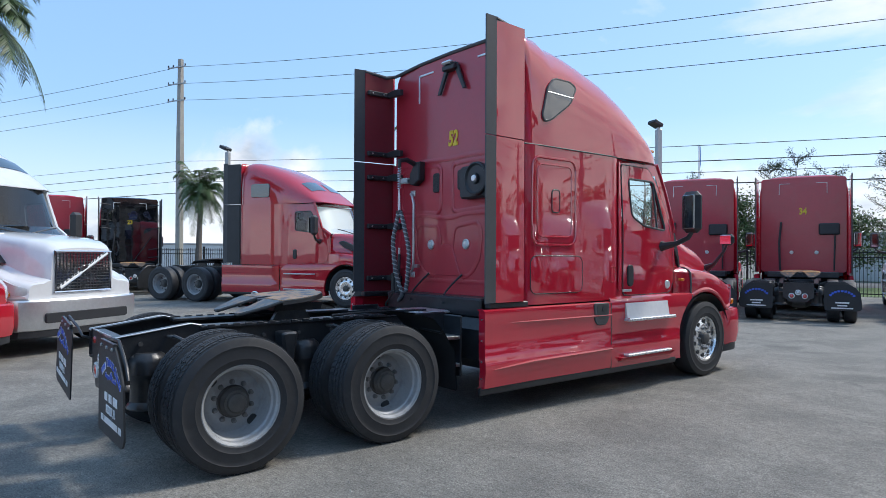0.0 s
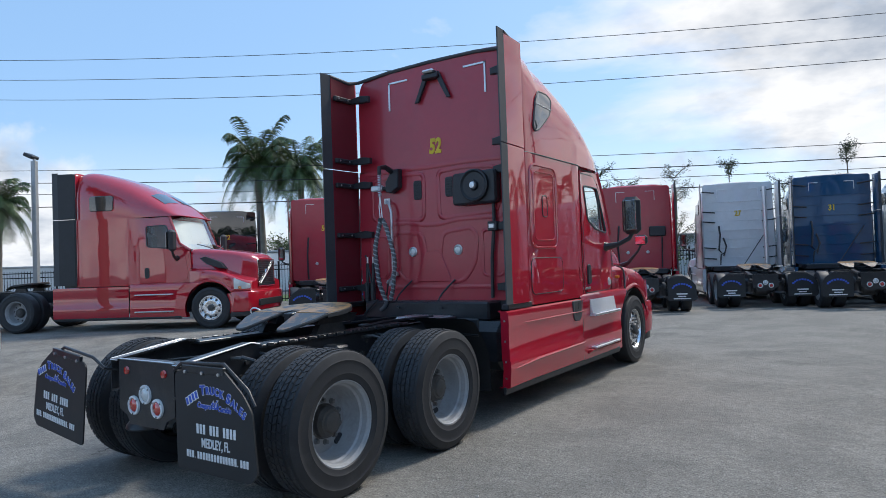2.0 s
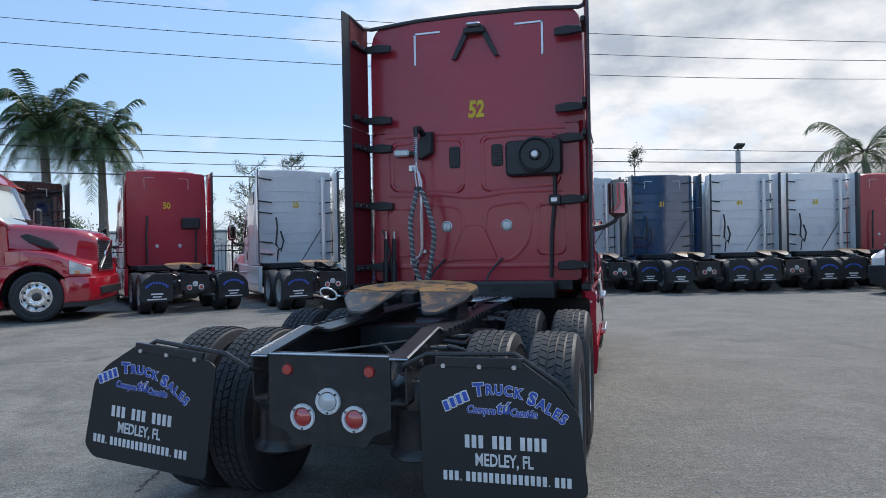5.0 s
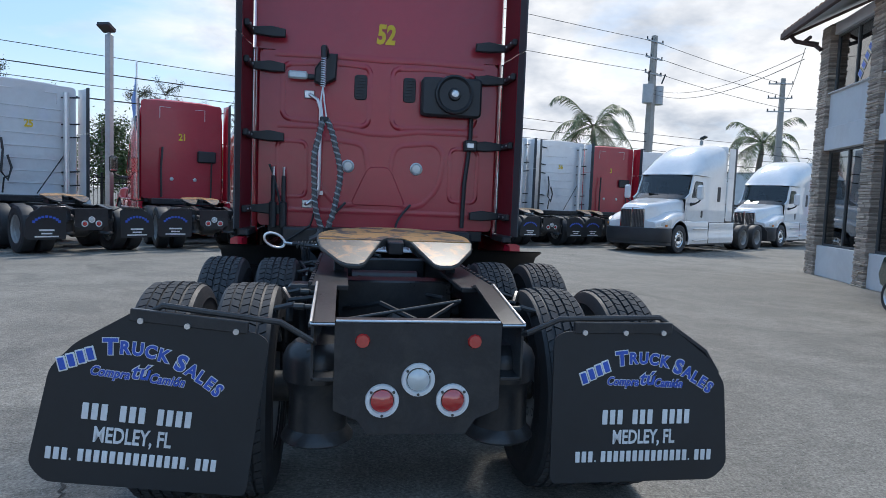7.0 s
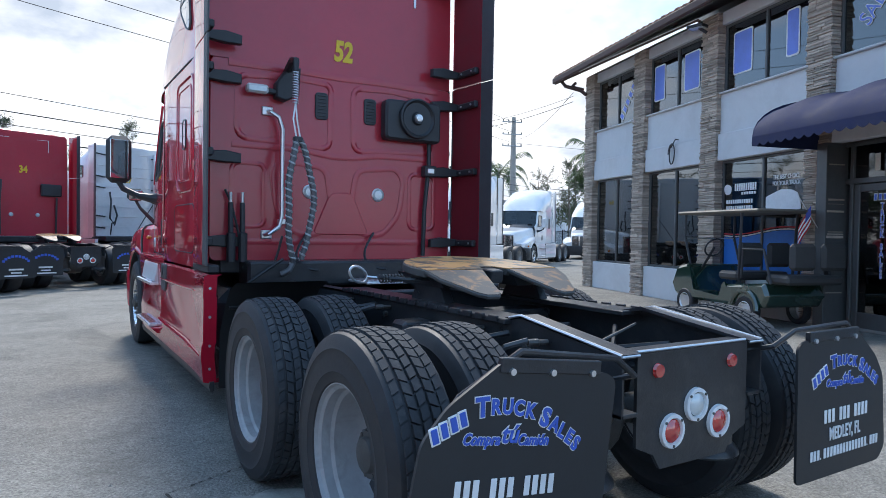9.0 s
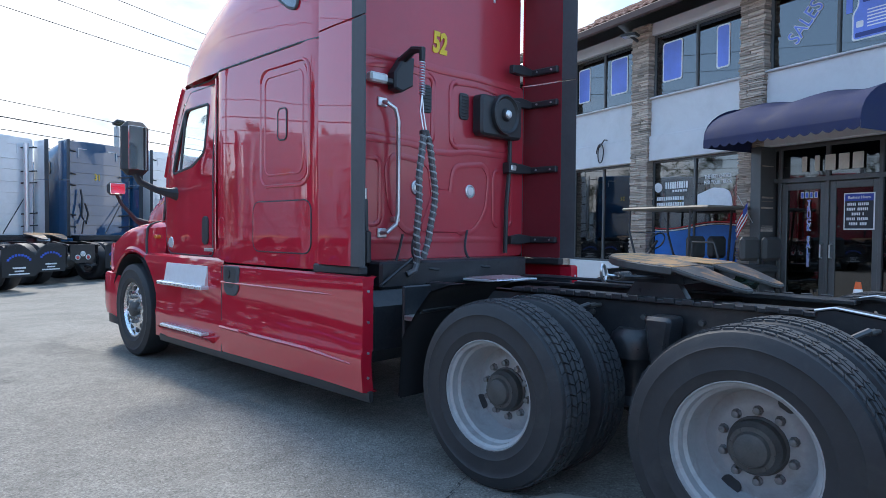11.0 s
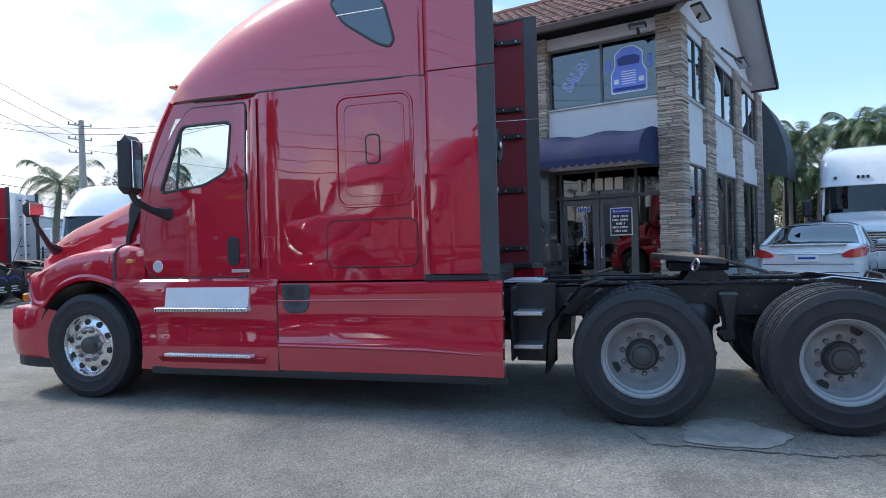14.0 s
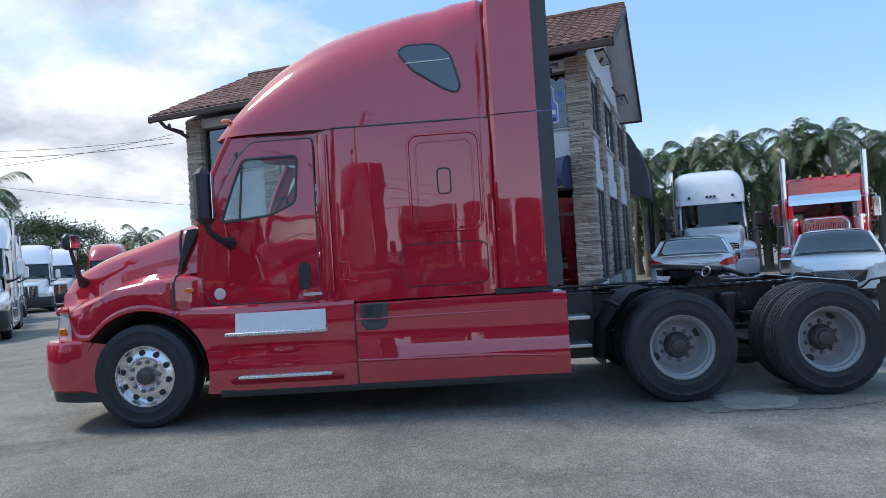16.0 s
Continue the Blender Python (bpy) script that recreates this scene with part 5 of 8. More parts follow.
CASCADIA = {
    "half": [(2.87, 1.085), (2.90, 1.12), (2.94, 1.14), (3.0, 1.155), (3.1, 1.163), (4.30, 1.165), (4.38, 1.15), (4.46, 1.115), (4.56, 1.105), (5.2, 1.085), (5.6, 1.05), (5.9, 1.03)],
    "seam": 2.735, "pillar": [(1.13, 5.86), (1.90, 5.80), (1.905, 5.60), (2.735, 5.27)],
    "roof": [(2.87, 3.90), (2.96, 3.95), (3.4, 3.945), (3.80, 3.895), (4.27, 3.795), (4.63, 3.66), (4.99, 3.435), (5.30, 3.13), (5.47, 2.90), (5.54, 2.79)],
    "roof_half": [(2.87, 1.085), (2.92, 1.13), (3.05, 1.155), (3.3, 1.165), (4.35, 1.16), (4.9, 1.10), (5.3, 0.99), (5.54, 0.72)],
    "roof_square": [(2.87, 6.5), (3.0, 5.0), (3.4, 3.6), (4.2, 3.0), (4.9, 2.5), (5.54, 2.2)], "visor_drop": 0.03,
    "door": [(4.55, 1.145), (4.55, 2.69), (5.22, 2.69), (5.30, 2.62), (5.56, 2.05), (5.68, 1.80), (5.76, 1.35), (5.70, 1.145)],
    "window": [(4.70, 2.52), (5.21, 2.535), (5.455, 1.945), (4.73, 2.02)],
    "handle": (4.73, 1.38), "front_y": 6.36, "mirror": PLASTIC, "screen": GLASS,
    "hood": [(5.79, 1.985), (6.06, 1.93), (6.54, 1.79), (6.84, 1.715), (7.12, 1.62), (7.32, 1.53), (7.42, 1.43)],
    "fender": [(5.79, 1.055), (5.92, 1.09), (6.05, 1.145), (6.3, 1.18), (6.8, 1.185), (7.0, 1.165), (7.2, 1.09), (7.42, 0.92)],
    "hood_half": [(5.79, 0.97), (6.4, 0.86), (7.0, 0.76), (7.42, 0.66)],
    "fender_top": [(5.79, 1.44), (6.0, 1.43), (6.35, 1.40), (6.65, 1.345), (6.9, 1.25), (7.1, 1.17), (7.42, 1.08)],
    "grille": PLASTIC, "grille_style": "bars", "bumper_mat": RED, "light": (1.075, 7.27),
    "bumper": [(-1.19, 6.93), (-1.18, 7.15), (-1.13, 7.29), (-0.97, 7.42), (-0.5, 7.52), (0.5, 7.52), (0.97, 7.42), (1.13, 7.29), (1.18, 7.15), (1.19, 6.93)],
}
HEROCAB = dict(CASCADIA)
HEROCAB.update({
    "half": [(2.87, 1.085), (2.90, 1.12), (2.94, 1.14), (3.0, 1.155), (3.1, 1.163), (4.40, 1.165), (4.48, 1.15), (4.56, 1.115), (4.66, 1.105), (5.2, 1.09), (5.6, 1.06), (5.9, 1.03)],
    "pillar": [(1.13, 5.88), (1.90, 5.82), (2.2, 5.72), (2.51, 5.60), (2.735, 5.46)],
    "roof_back": 2.94,
    "roof": [(2.94, 3.92), (3.02, 3.965), (3.4, 3.99), (3.80, 3.96), (4.27, 3.88), (4.63, 3.765), (4.99, 3.57), (5.30, 3.29), (5.50, 3.05), (5.62, 2.88), (5.68, 2.77)],
    "roof_half": [(2.94, 1.125), (2.98, 1.15), (3.08, 1.157), (3.3, 1.165), (4.35, 1.16), (4.9, 1.12), (5.3, 1.06), (5.5, 0.99), (5.68, 0.80)],
    "roof_square": [(2.94, 11.0), (3.05, 7.0), (3.4, 4.0), (4.2, 3.0), (4.9, 2.6), (5.68, 2.4)],
    "door": [(4.64, 1.13), (4.64, 2.68), (5.25, 2.68), (5.41, 2.52), (5.65, 2.12), (5.79, 1.55), (5.80, 1.27), (5.69, 1.13)],
    "window": [(4.80, 2.52), (5.34, 2.52), (5.45, 2.26), (5.575, 1.915), (5.08, 1.96), (4.83, 2.07)],
    "bar_y": 5.37, "handle": (4.775, 1.36),
    "fender": [(5.79, 1.055), (5.92, 1.09), (6.05, 1.145), (6.3, 1.18), (6.8, 1.185), (7.0, 1.165), (7.15, 1.10), (7.28, 0.98), (7.42, 0.80)],
})
VNL = dict(CASCADIA)
VNL.update({
    "roof": [(2.87, 3.93), (3.05, 3.97), (3.3, 3.94), (3.8, 3.80), (4.3, 3.60), (4.8, 3.33), (5.2, 3.05), (5.42, 2.84), (5.50, 2.74)],
    "roof_half": [(2.87, 1.06), (3.0, 1.14), (3.3, 1.16), (4.35, 1.155), (4.9, 1.12), (5.3, 1.05), (5.50, 0.92)],
    "roof_square": [(2.87, 5.0), (3.6, 4.2), (4.6, 3.2), (5.50, 2.6)],
    "hood": [(5.79, 1.95), (6.1, 1.93), (6.6, 1.88), (7.0, 1.82), (7.22, 1.76), (7.30, 1.69)], "grille_low": 0.93, "screen": DARKGLASS,
    "hood_half": [(5.79, 0.97), (6.4, 0.90), (7.0, 0.80), (7.30, 0.62)],
    "grille": CHROME, "grille_style": "mesh", "light": (1.13, 7.19), "low_nose": True,
    "bumper": [(-1.20, 6.95), (-1.19, 7.14), (-1.13, 7.28), (-0.95, 7.38), (-0.5, 7.44), (0.5, 7.44), (0.95, 7.38), (1.13, 7.28), (1.19, 7.14), (1.20, 6.95)],
})
T680 = dict(CASCADIA)
T680.update({
    "roof": [(2.87, 3.96), (3.05, 4.0), (3.5, 3.97), (4.0, 3.86), (4.5, 3.64), (4.9, 3.36), (5.2, 3.08), (5.40, 2.86), (5.48, 2.74)],
    "roof_half": [(2.87, 1.06), (3.0, 1.14), (3.3, 1.16), (4.35, 1.155), (4.9, 1.12), (5.3, 1.05), (5.48, 0.92)],
    "hood": [(5.79, 1.92), (6.1, 1.87), (6.6, 1.78), (7.0, 1.72), (7.3, 1.66), (7.44, 1.56)],
    "hood_half": [(5.79, 0.97), (6.4, 0.82), (7.0, 0.66), (7.44, 0.50)],
    "grille": PLASTIC, "grille_style": "upright", "light": (1.12, 7.27), "low_nose": True, "screen": DARKGLASS, "mirror": WHITE,
})


def details_back(truck, number=None, hero=False, hoses=True, paint=None):
    """What stands on the back wall of a sleeper: number, lamps, panels, hoses, rails."""
    y = 2.858
    face = pose(0, 0, 0, 90, 0, 0)
    if number:
        if hero:
            letters(number, 0.235, LETTER_YELLOW, truck, pose(0.03, 2.927, 2.925) @ face, 0.010, 0.12, "number_sticker", stretch=0.72)
        else:
            letters(number, 0.26, LETTER_YELLOW, truck, pose(0.0, y - 0.004, 2.90) @ face, 0.008, 0, "number_sticker", stretch=0.8)


def hero_back(truck):
    y = 2.862
    rib = Geo()

    def ridge(pts, r=0.012, closed=False):
        rib.tube([(x, y - 0.002, z) for x, z in pts], r, 6, closed)
    # pressed ribs and pockets
    ridge([(-0.95, 2.69), (-0.4, 2.70), (0, 2.69), (0.4, 2.70), (0.95, 2.69)], 0.034)
    ridge([(-0.92, 2.06), (-0.35, 2.06), (-0.10, 2.02), (0.10, 2.02), (0.35, 2.06), (0.92, 2.06)], 0.030)
    ridge([(-0.92, 1.30), (0.92, 1.30)], 0.030)
    for s in (-1, 1):
        ridge([(s * a, b) for a, b in rounded([(0.11, 2.08), (0.10, 2.62), (0.46, 2.64), (0.88, 2.60), (0.88, 2.12), (0.5, 2.10)], 0.08)], 0.028, True)
        ridge([(s * a, b) for a, b in rounded([(0.14, 1.92), (0.52, 1.96), (0.60, 1.86), (0.56, 1.55), (0.40, 1.36), (0.18, 1.36), (0.08, 1.55)], 0.09)], 0.028, True)
        ridge([(s * a, b) for a, b in rounded([(0.66, 1.92), (0.92, 1.92), (0.92, 1.42), (0.66, 1.42)], 0.07)], 0.022, True)
    rib.v = [(a, y - 0.001 + (b - y) * 0.30, c) for a, b, c in rib.v]
    part("pressed_rib", rib, RED_BACK, truck, sharp=80)
    # raised pad in the middle of the lower wall
    pad = Geo()
    pad.prism(rounded([(-0.26, 1.36), (0.26, 1.36), (0.10, 1.72), (-0.10, 1.72)], 0.06), y - 0.012, y + 0.004, "y", 0.008)
    part("pressed_panel", pad, RED_BACK, truck)
    # lamps
    for x in (-0.285, 0.345):
        lamp = Geo().lathe([(0.0, -0.020), (0.035, -0.018), (0.046, -0.004)], (x, y, 1.715), 20, "y")
        o = part("work_light", lamp, CLEARLENS, truck, "round clear work light")
        part("light_ring", Geo().lathe([(0.046, -0.002), (0.05, -0.014), (0.058, -0.01), (0.06, 0.002)], (x, y, 1.715), 20, "y"), DULLALU, o)
    # small slotted vents
    for x0 in (-0.245, 0.20):
        v = Geo()
        v.prism(rrect(x0, x0 + 0.115, 2.32, 2.545, 0.03, 4), y - 0.014, y + 0.002, "y", 0.006)
        for k in range(7):
            v.box((x0 + 0.02, y - 0.020, 2.345 + k * 0.028), (x0 + 0.095, y - 0.012, 2.355 + k * 0.028), 0.002)
        part("air_vent", v, PLASTIC, truck)
    # cooling unit of the sleeper
    u = Geo()
    u.prism(rounded([(0.36, 2.20), (0.36, 2.55), (0.92, 2.56), (0.92, 2.20)], 0.05), y - 0.12, y, "y", 0.02)
    o = part("cooling_unit", u, PLASTIC, truck, "black sleeper cooling unit with a round fan")
    u = Geo().lathe([(0.0, -0.05), (0.05, -0.05), (0.06, -0.02), (0.14, -0.02), (0.16, -0.04), (0.175, -0.035), (0.18, 0.0)], (0.66, y - 0.12, 2.40), 28, "y")
    part("fan_guard", u, PLASTIC, o)
    part("fan_hub", Geo().lathe([(0.0, -0.065), (0.03, -0.062), (0.042, -0.045), (0.042, 0.0)], (0.66, y - 0.12, 2.40), 16, "y"), DULLALU, o)
    # bright corner strips near the top
    for s in (-1, 1):
        c = Geo()
        xc = 0.73 if s > 0 else -0.62
        c.box((xc - 0.012, 2.922, 3.44), (xc + 0.012, 2.934, 3.785), 0.003)
        c.box((xc + 0.012 * s, 2.922, 3.762), (xc - s * 0.28, 2.934, 3.785), 0.003)
        part("reflective_corner", c, DULLALU, truck)
    # antenna bracket at the roof edge
    b, y = Geo(), 2.932
    for s in (-1, 1):
        b.prism([(0.04 + s * 0.03, 3.78), (0.04 + s * 0.10, 3.78), (0.04 + s * 0.25, 3.46), (0.04 + s * 0.20, 3.46)], y - 0.05, y - 0.02, "y", 0.006)
    b.box((-0.07, y - 0.10, 3.70), (0.15, y - 0.0, 3.76), 0.01)
    o = part("camera_bracket", b, PLASTIC, truck)
    part("bracket_cap", Geo().box((-0.04, y - 0.14, 3.76), (0.12, y - 0.01, 3.80), 0.02), DULLALU, o)
    # hose holder arm
    h, y = Geo(), 2.862
    h.prism([(-0.60, 2.56), (-0.50, 2.70), (-0.40, 2.70), (-0.41, 2.48), (-0.52, 2.42), (-0.60, 2.44)], y - 0.10, y - 0.0, "y", 0.015)
    h.tube([(-0.5, y - 0.05, 2.66), (-0.51, y - 0.2, 2.72), (-0.515, y - 0.30, 2.70), (-0.515, y - 0.30, 2.62)], [0.035, 0.03, 0.028, 0.022], 8)
    o = part("hose_holder", h, PLASTIC, truck)
    part("lamp", Geo().box((-0.83, y - 0.10, 2.46), (-0.66, y - 0.03, 2.53), 0.015), CLEARLENS, o, "clear deck lamp")
    part("lamp_stem", Geo().box((-0.68, y - 0.08, 2.47), (-0.58, y - 0.02, 2.51), 0.008), PLASTIC, o)
    # spiral-wrapped hoses
    for k, (way, bow, ends, yb, zb) in enumerate(((-0.505, -0.065, -0.515, 2.51, 1.13), (-0.49, 0.11, -0.44, 2.57, 1.16))):
        pts = []
        for i in range(40):
            t = i / 39
            z = 2.10 + (zb - 2.10) * t
            pts.append((way + (ends - way) * t + bow * math.sin(min(1.0, t * 1.05) * math.pi) ** 0.8 + 0.006 * math.sin(t * 14 + k), 2.55 + (yb - 2.55) * math.sin(t * math.pi) + 0.06 * t * t, z))
        if k == 0:
            pts += [(-0.54, 2.60, 1.08), (-0.60, 2.62, 1.05)]
        o = part("air_hose", Geo().tube(pts, 0.024, 8), HOSE, truck)
        hel = []
        for i in range(39 * 10):
            q = Vector(pts[i // 10]).lerp(Vector(pts[i // 10 + 1]), (i % 10) / 10)
            a = i * 0.30
            hel.append(q + Vector((0.021 * math.cos(a), 0.021 * math.sin(a), 0)))
        part("hose_wrap", Geo().tube(hel, 0.0095, 4), HOSE_LIGHT, o)
    coil = [(-0.515 + 0.02 * math.cos(i * 0.9), 2.56 + 0.02 * math.sin(i * 0.9), 2.62 - 0.25 * i / 90) for i in range(91)]
    part("hose_spring", Geo().tube(coil, 0.005, 5), DULLALU, truck)
    for dx in (-0.012, 0.018):
        part("hose_tether", Geo().tube([(-0.515, 2.56, 2.38), (-0.52 + dx, 2.56, 2.25), (-0.50 + dx, 2.55, 2.12), (-0.498 + dx, 2.55, 2.07)], 0.007, 6), DULLALU, truck)
    part("hose_clamp", Geo().box((-0.535, 2.525, 2.07), (-0.462, 2.575, 2.115), 0.01), PLASTIC, truck)
    # grab rail
    gr = Geo()
    gr.tube([(-0.64, y - 0.01, 2.34), (-0.63, y - 0.05, 2.33), (-0.57, y - 0.07, 2.29), (-0.54, y - 0.07, 2.20), (-0.54, y - 0.07, 1.50), (-0.56, y - 0.07, 1.42), (-0.64, y - 0.06, 1.36), (-0.66, y - 0.01, 1.355)], 0.017, 8)
    rail = part("grab_rail", gr, DULLALU, truck)
    for z in (2.34, 1.355):
        part("rail_foot", Geo().box((-0.69, y - 0.016, z - 0.035), (-0.60, y + 0.002, z + 0.035), 0.006), DULLALU, rail)
    # wiring on the other side
    w = Geo()
    w.tube([(0.86, y - 0.03, 2.55), (0.84, y - 0.04, 2.2), (0.84, y - 0.04, 1.98), (0.80, y - 0.04, 1.6), (0.79, y - 0.04, 1.18)], 0.02, 8)
    part("cable", w, PLASTIC, truck)
    part("socket_box", Geo().box((0.78, y - 0.09, 1.90), (0.90, y - 0.0, 2.0), 0.01), PLASTIC, truck)
    for s in (1, -1):
        w = Geo()
        w.tube([(-0.30 * s - 0.14 * math.sin(a) , y - 0.02 - 0.26 * a / 3.14, 1.38 - 0.30 * math.sin(a * 0.5)) for a in [3.14 * k / 14 for k in range(15)]], 0.011, 6)
        part("cable", w, PLASTIC, truck)
    w = Geo()
    w.tube([(-0.98 + 0.42 * k / 16, y - 0.05 - 0.10 * k / 16, 1.70 - 0.62 * math.sin(math.pi * k / 20) + 0.05 * math.sin(k * 0.8)) for k in range(17)], 0.010, 6)
    part("cable", Geo().tube([(-0.60 - 0.26 * math.sin(math.pi * k / 18), y - 0.30 + 0.10 * k / 18, 1.17 - 0.16 * math.sin(math.pi * k / 18) - 0.06 * k / 18) for k in range(19)], 0.012, 6), PLASTIC, truck)
    part("cable", w, PLASTIC, truck)
    p = Geo()
    p.box((0.80, y - 0.10, 1.925), (0.87, y - 0.08, 1.975), 0.006)
    p.box((-0.555, y - 0.05, 1.44), (-0.50, y - 0.0, 1.48), 0.004)
    part("plug_cap", p, DULLALU, truck)
    for x in (-0.94, -0.85):
        dk = part("cab_damper", Geo().tube([(x, 2.78, 1.14), (x, 2.78, 1.36), (x, 2.79, 1.37), (x, 2.80, 1.60)], [0.034, 0.034, 0.02, 0.02], 10), PLASTIC, truck)
        part("damper_rod", Geo().cyl((x, 2.80, 1.58), (x, 2.80, 1.68), 0.012, n=8), DULLALU, dk)
    # deck plate behind the cab and ladder steps
    o = part("deck_plate", Geo().box((-0.06, 2.20, 0.985), (0.44, 2.56, 1.005), 0.006), TREADPLATE, truck, "ribbed aluminium deck plate")
    for k in range(12):
        part("deck_rib", Geo().box((-0.05 + k * 0.041, 2.215, 1.005), (-0.032 + k * 0.041, 2.545, 1.013), 0.002), DULLALU, o)
    for s in (-1, 1):
        for z in (0.77, 0.50):
            part("ladder_step", Geo().box((0.58 * s, 2.08, z), (0.90 * s, 2.32, z + 0.035), 0.006), DULLALU, truck)
        d = Geo()
        d.box((0.60 * s, 2.0, 0.36), (0.64 * s, 2.34, 1.02), 0.01)
        d.box((0.46 * s, 2.05, 0.52), (0.58 * s, 2.34, 0.76), 0.02)
        d.box((0.58 * s, 2.32, 0.40), (0.90 * s, 2.345, 1.0), 0.01)
        part("ladder_frame", d, FRAME, truck)
        q = Geo()
        arc = [(2.03, 0.36), (2.02, 0.48), (2.0, 0.72), (1.87, 0.90), (1.76, 1.02), (1.60, 1.07)]
        q.loft([[(x * s, yy, zz) for yy, zz in arc] for x in (0.62, 1.20)], False)
        q.loft([[(x * s, yy - 0.012, zz - 0.008) for yy, zz in arc] for x in (0.62, 1.20)], False)
        part("quarter_fender", q, FLAPM, truck, "black plastic quarter fender ahead of the drive wheels")
        q = Geo()
        q.tube([(0.43 * s, 1.86, 0.90), (0.70 * s, 1.86, 0.92), (1.18 * s, 1.86, 0.90)], 0.02, 8)
        part("fender_bracket", q, FRAME, truck)
    part("cab_mount", Geo().box((-0.85, 2.62, 0.95), (0.85, 2.9, 1.15), 0.02), FRAME, truck)
    part("fuel_tank", Geo().box((-1.1, 2.5, 0.45), (-0.5, 4.2, 0.95), 0.1), FRAME, truck)
    part("fuel_tank", Geo().box((0.5, 2.5, 0.45), (1.1, 4.2, 0.95), 0.1), FRAME, truck)
    part("engine_block", Geo().box((-0.4, 4.2, 0.4), (0.4, 6.9, 1.1), 0.05), FRAME, truck)


def hero_sides(truck, P):
    for s in (-1, 1):
        # baggage door with double bead
        d = part("sleeper_panel", skin(P, rrect(3.075, 3.70, 1.735, 2.59, 0.09), s, 0.006, 0.01), RED, truck)
        part("panel_bead", bead(P, rrect(3.055, 3.72, 1.705, 2.615, 0.10), s, 0.002, 0.014), RED, d)
        part("panel_bead", bead(P, rrect(3.125, 3.65, 1.79, 2.545, 0.07), s, 0.004, 0.010), RED, d)
        part("panel_latch", bead(P, rrect(3.335, 3.455, 2.05, 2.285, 0.035), s, 0.008, 0.007), PLASTIC, d)
        part("latch_face", skin(P, rrect(3.34, 3.45, 2.055, 2.28, 0.03), s, 0.010, 0.01), RED, d)
        d = part("baggage_door", skin(P, rrect(3.03, 3.835, 1.20, 1.59, 0.08), s, 0.004, 0.01), RED, truck)
        part("baggage_seam", bead(P, rrect(3.03, 3.835, 1.20, 1.59, 0.08), s, 0.001, 0.006), PLASTIC, d)
        # seams and roof window
        sm = Geo()
        sm.tube([side_point(P, y, 2.735, s, 0.0) for y in (2.95, 3.2, 3.6, 4.0, 4.3, 4.4, 4.5, 4.8, 5.2)], 0.009, 6)
        sm.tube([side_point(P, 2.91, z, s, 0.022) for z in (1.14, 1.6, 2.1, 2.735)], 0.006, 6)
        part("body_seam", sm, SEAL, truck)
        sh = Geo()
        sh.loft([[side_point(P, 4.54 + 0.05 * math.sin(a), z, s, 0.012 + 0.02 * math.cos(a)) for a in [radians(-90 + 30 * k) for k in range(7)]] for z in (1.20, 1.7, 2.2, 2.60, 2.69)], False)
        part("pillar_fairing", sh, RED, truck)

        def roof_x(y, z):
            w, nn = lerp(P["roof_half"], y), lerp(P["roof_square"], y)
            u = min(0.999, max(0.0, (z - P["seam"]) / (smooth(P["roof"], y) - P["seam"])))
            return w * (1 - u ** nn) ** (1 / nn)
        poly = rounded([(3.77, 3.43), (3.67, 3.48), (3.40, 3.47), (3.27, 3.36), (3.19, 3.05), (3.22, 2.99), (3.32, 3.02), (3.63, 3.23)], 0.06)
        rw = Geo()
        oc = (sum(p[0] for p in poly) / len(poly), sum(p[1] for p in poly) / len(poly))
        shrunk = [[(oc[0] + (y - oc[0]) * f, oc[1] + (z - oc[1]) * f) for y, z in poly] for f in (1.0, 0.75, 0.5, 0.25, 0.02)]
        rw.loft([[(s * (roof_x(y, z) + 0.010), y, z) for y, z in ring] for ring in shrunk], True)
        o = part("roof_window", rw, TINTED, truck, "dark triangular sleeper window")
        rw = Geo()
        rw.tube([(s * (roof_x(y, z) + 0.004), y, z) for y, z in poly], 0.012, 6, True)
        part("window_seal", rw, SEAL, o)
        # thin pale line lengthwise across the roof window
        rw = Geo()
        rw.tube([(s * (roof_x(y, 3.30) + 0.012), y, 3.30 + 0.015 * (3.6 - y)) for y in (3.27, 3.4, 3.52, 3.69)], 0.006, 6)
        part("window_strip", rw, DULLALU, o)
        # badge, side light, small lettering plate, cap
        bd = Geo()
        x0 = body_half(P, 5.62, 1.28)
        bd.lathe([(0.0, 0.022 * s), (0.05, 0.022 * s), (0.058, 0.012 * s)], (s * x0, 5.625, 1.235), 20, "x")
        part("round_badge", bd, CLEARLENS, truck, "round pale badge")
        sl = Geo()
        sl.prism(rrect(5.875, 5.955, 1.27, 1.31, 0.018, 4), s * 1.05, s * 1.118, "x", 0.008)
        part("side_light", sl, AMBER, truck)
        pl = Geo()
        pl.box((s * 1.115, 4.62, 1.17), (s * 1.122, 4.80, 1.20), 0.002)
        part("name_plate", pl, DULLALU, truck)
        sq = part("vent_flap", bead(P, rrect(4.34, 4.44, 1.30, 1.47, 0.02), s, 0.0, 0.005), RED, truck)
        # hood gap, fender mirror
        fm = Geo()
        fm.box((s * 1.00, 7.02, 1.75), (s * 1.20, 7.12, 1.91), 0.04)
        o = part("fender_mirror", fm, PLASTIC, truck)
        fm = Geo()
        fm.box((s * 1.02, 7.014, 1.77), (s * 1.18, 7.021, 1.89), 0.003)
        part("mirror_glass", fm, CHROME, o)
        fm = Geo()
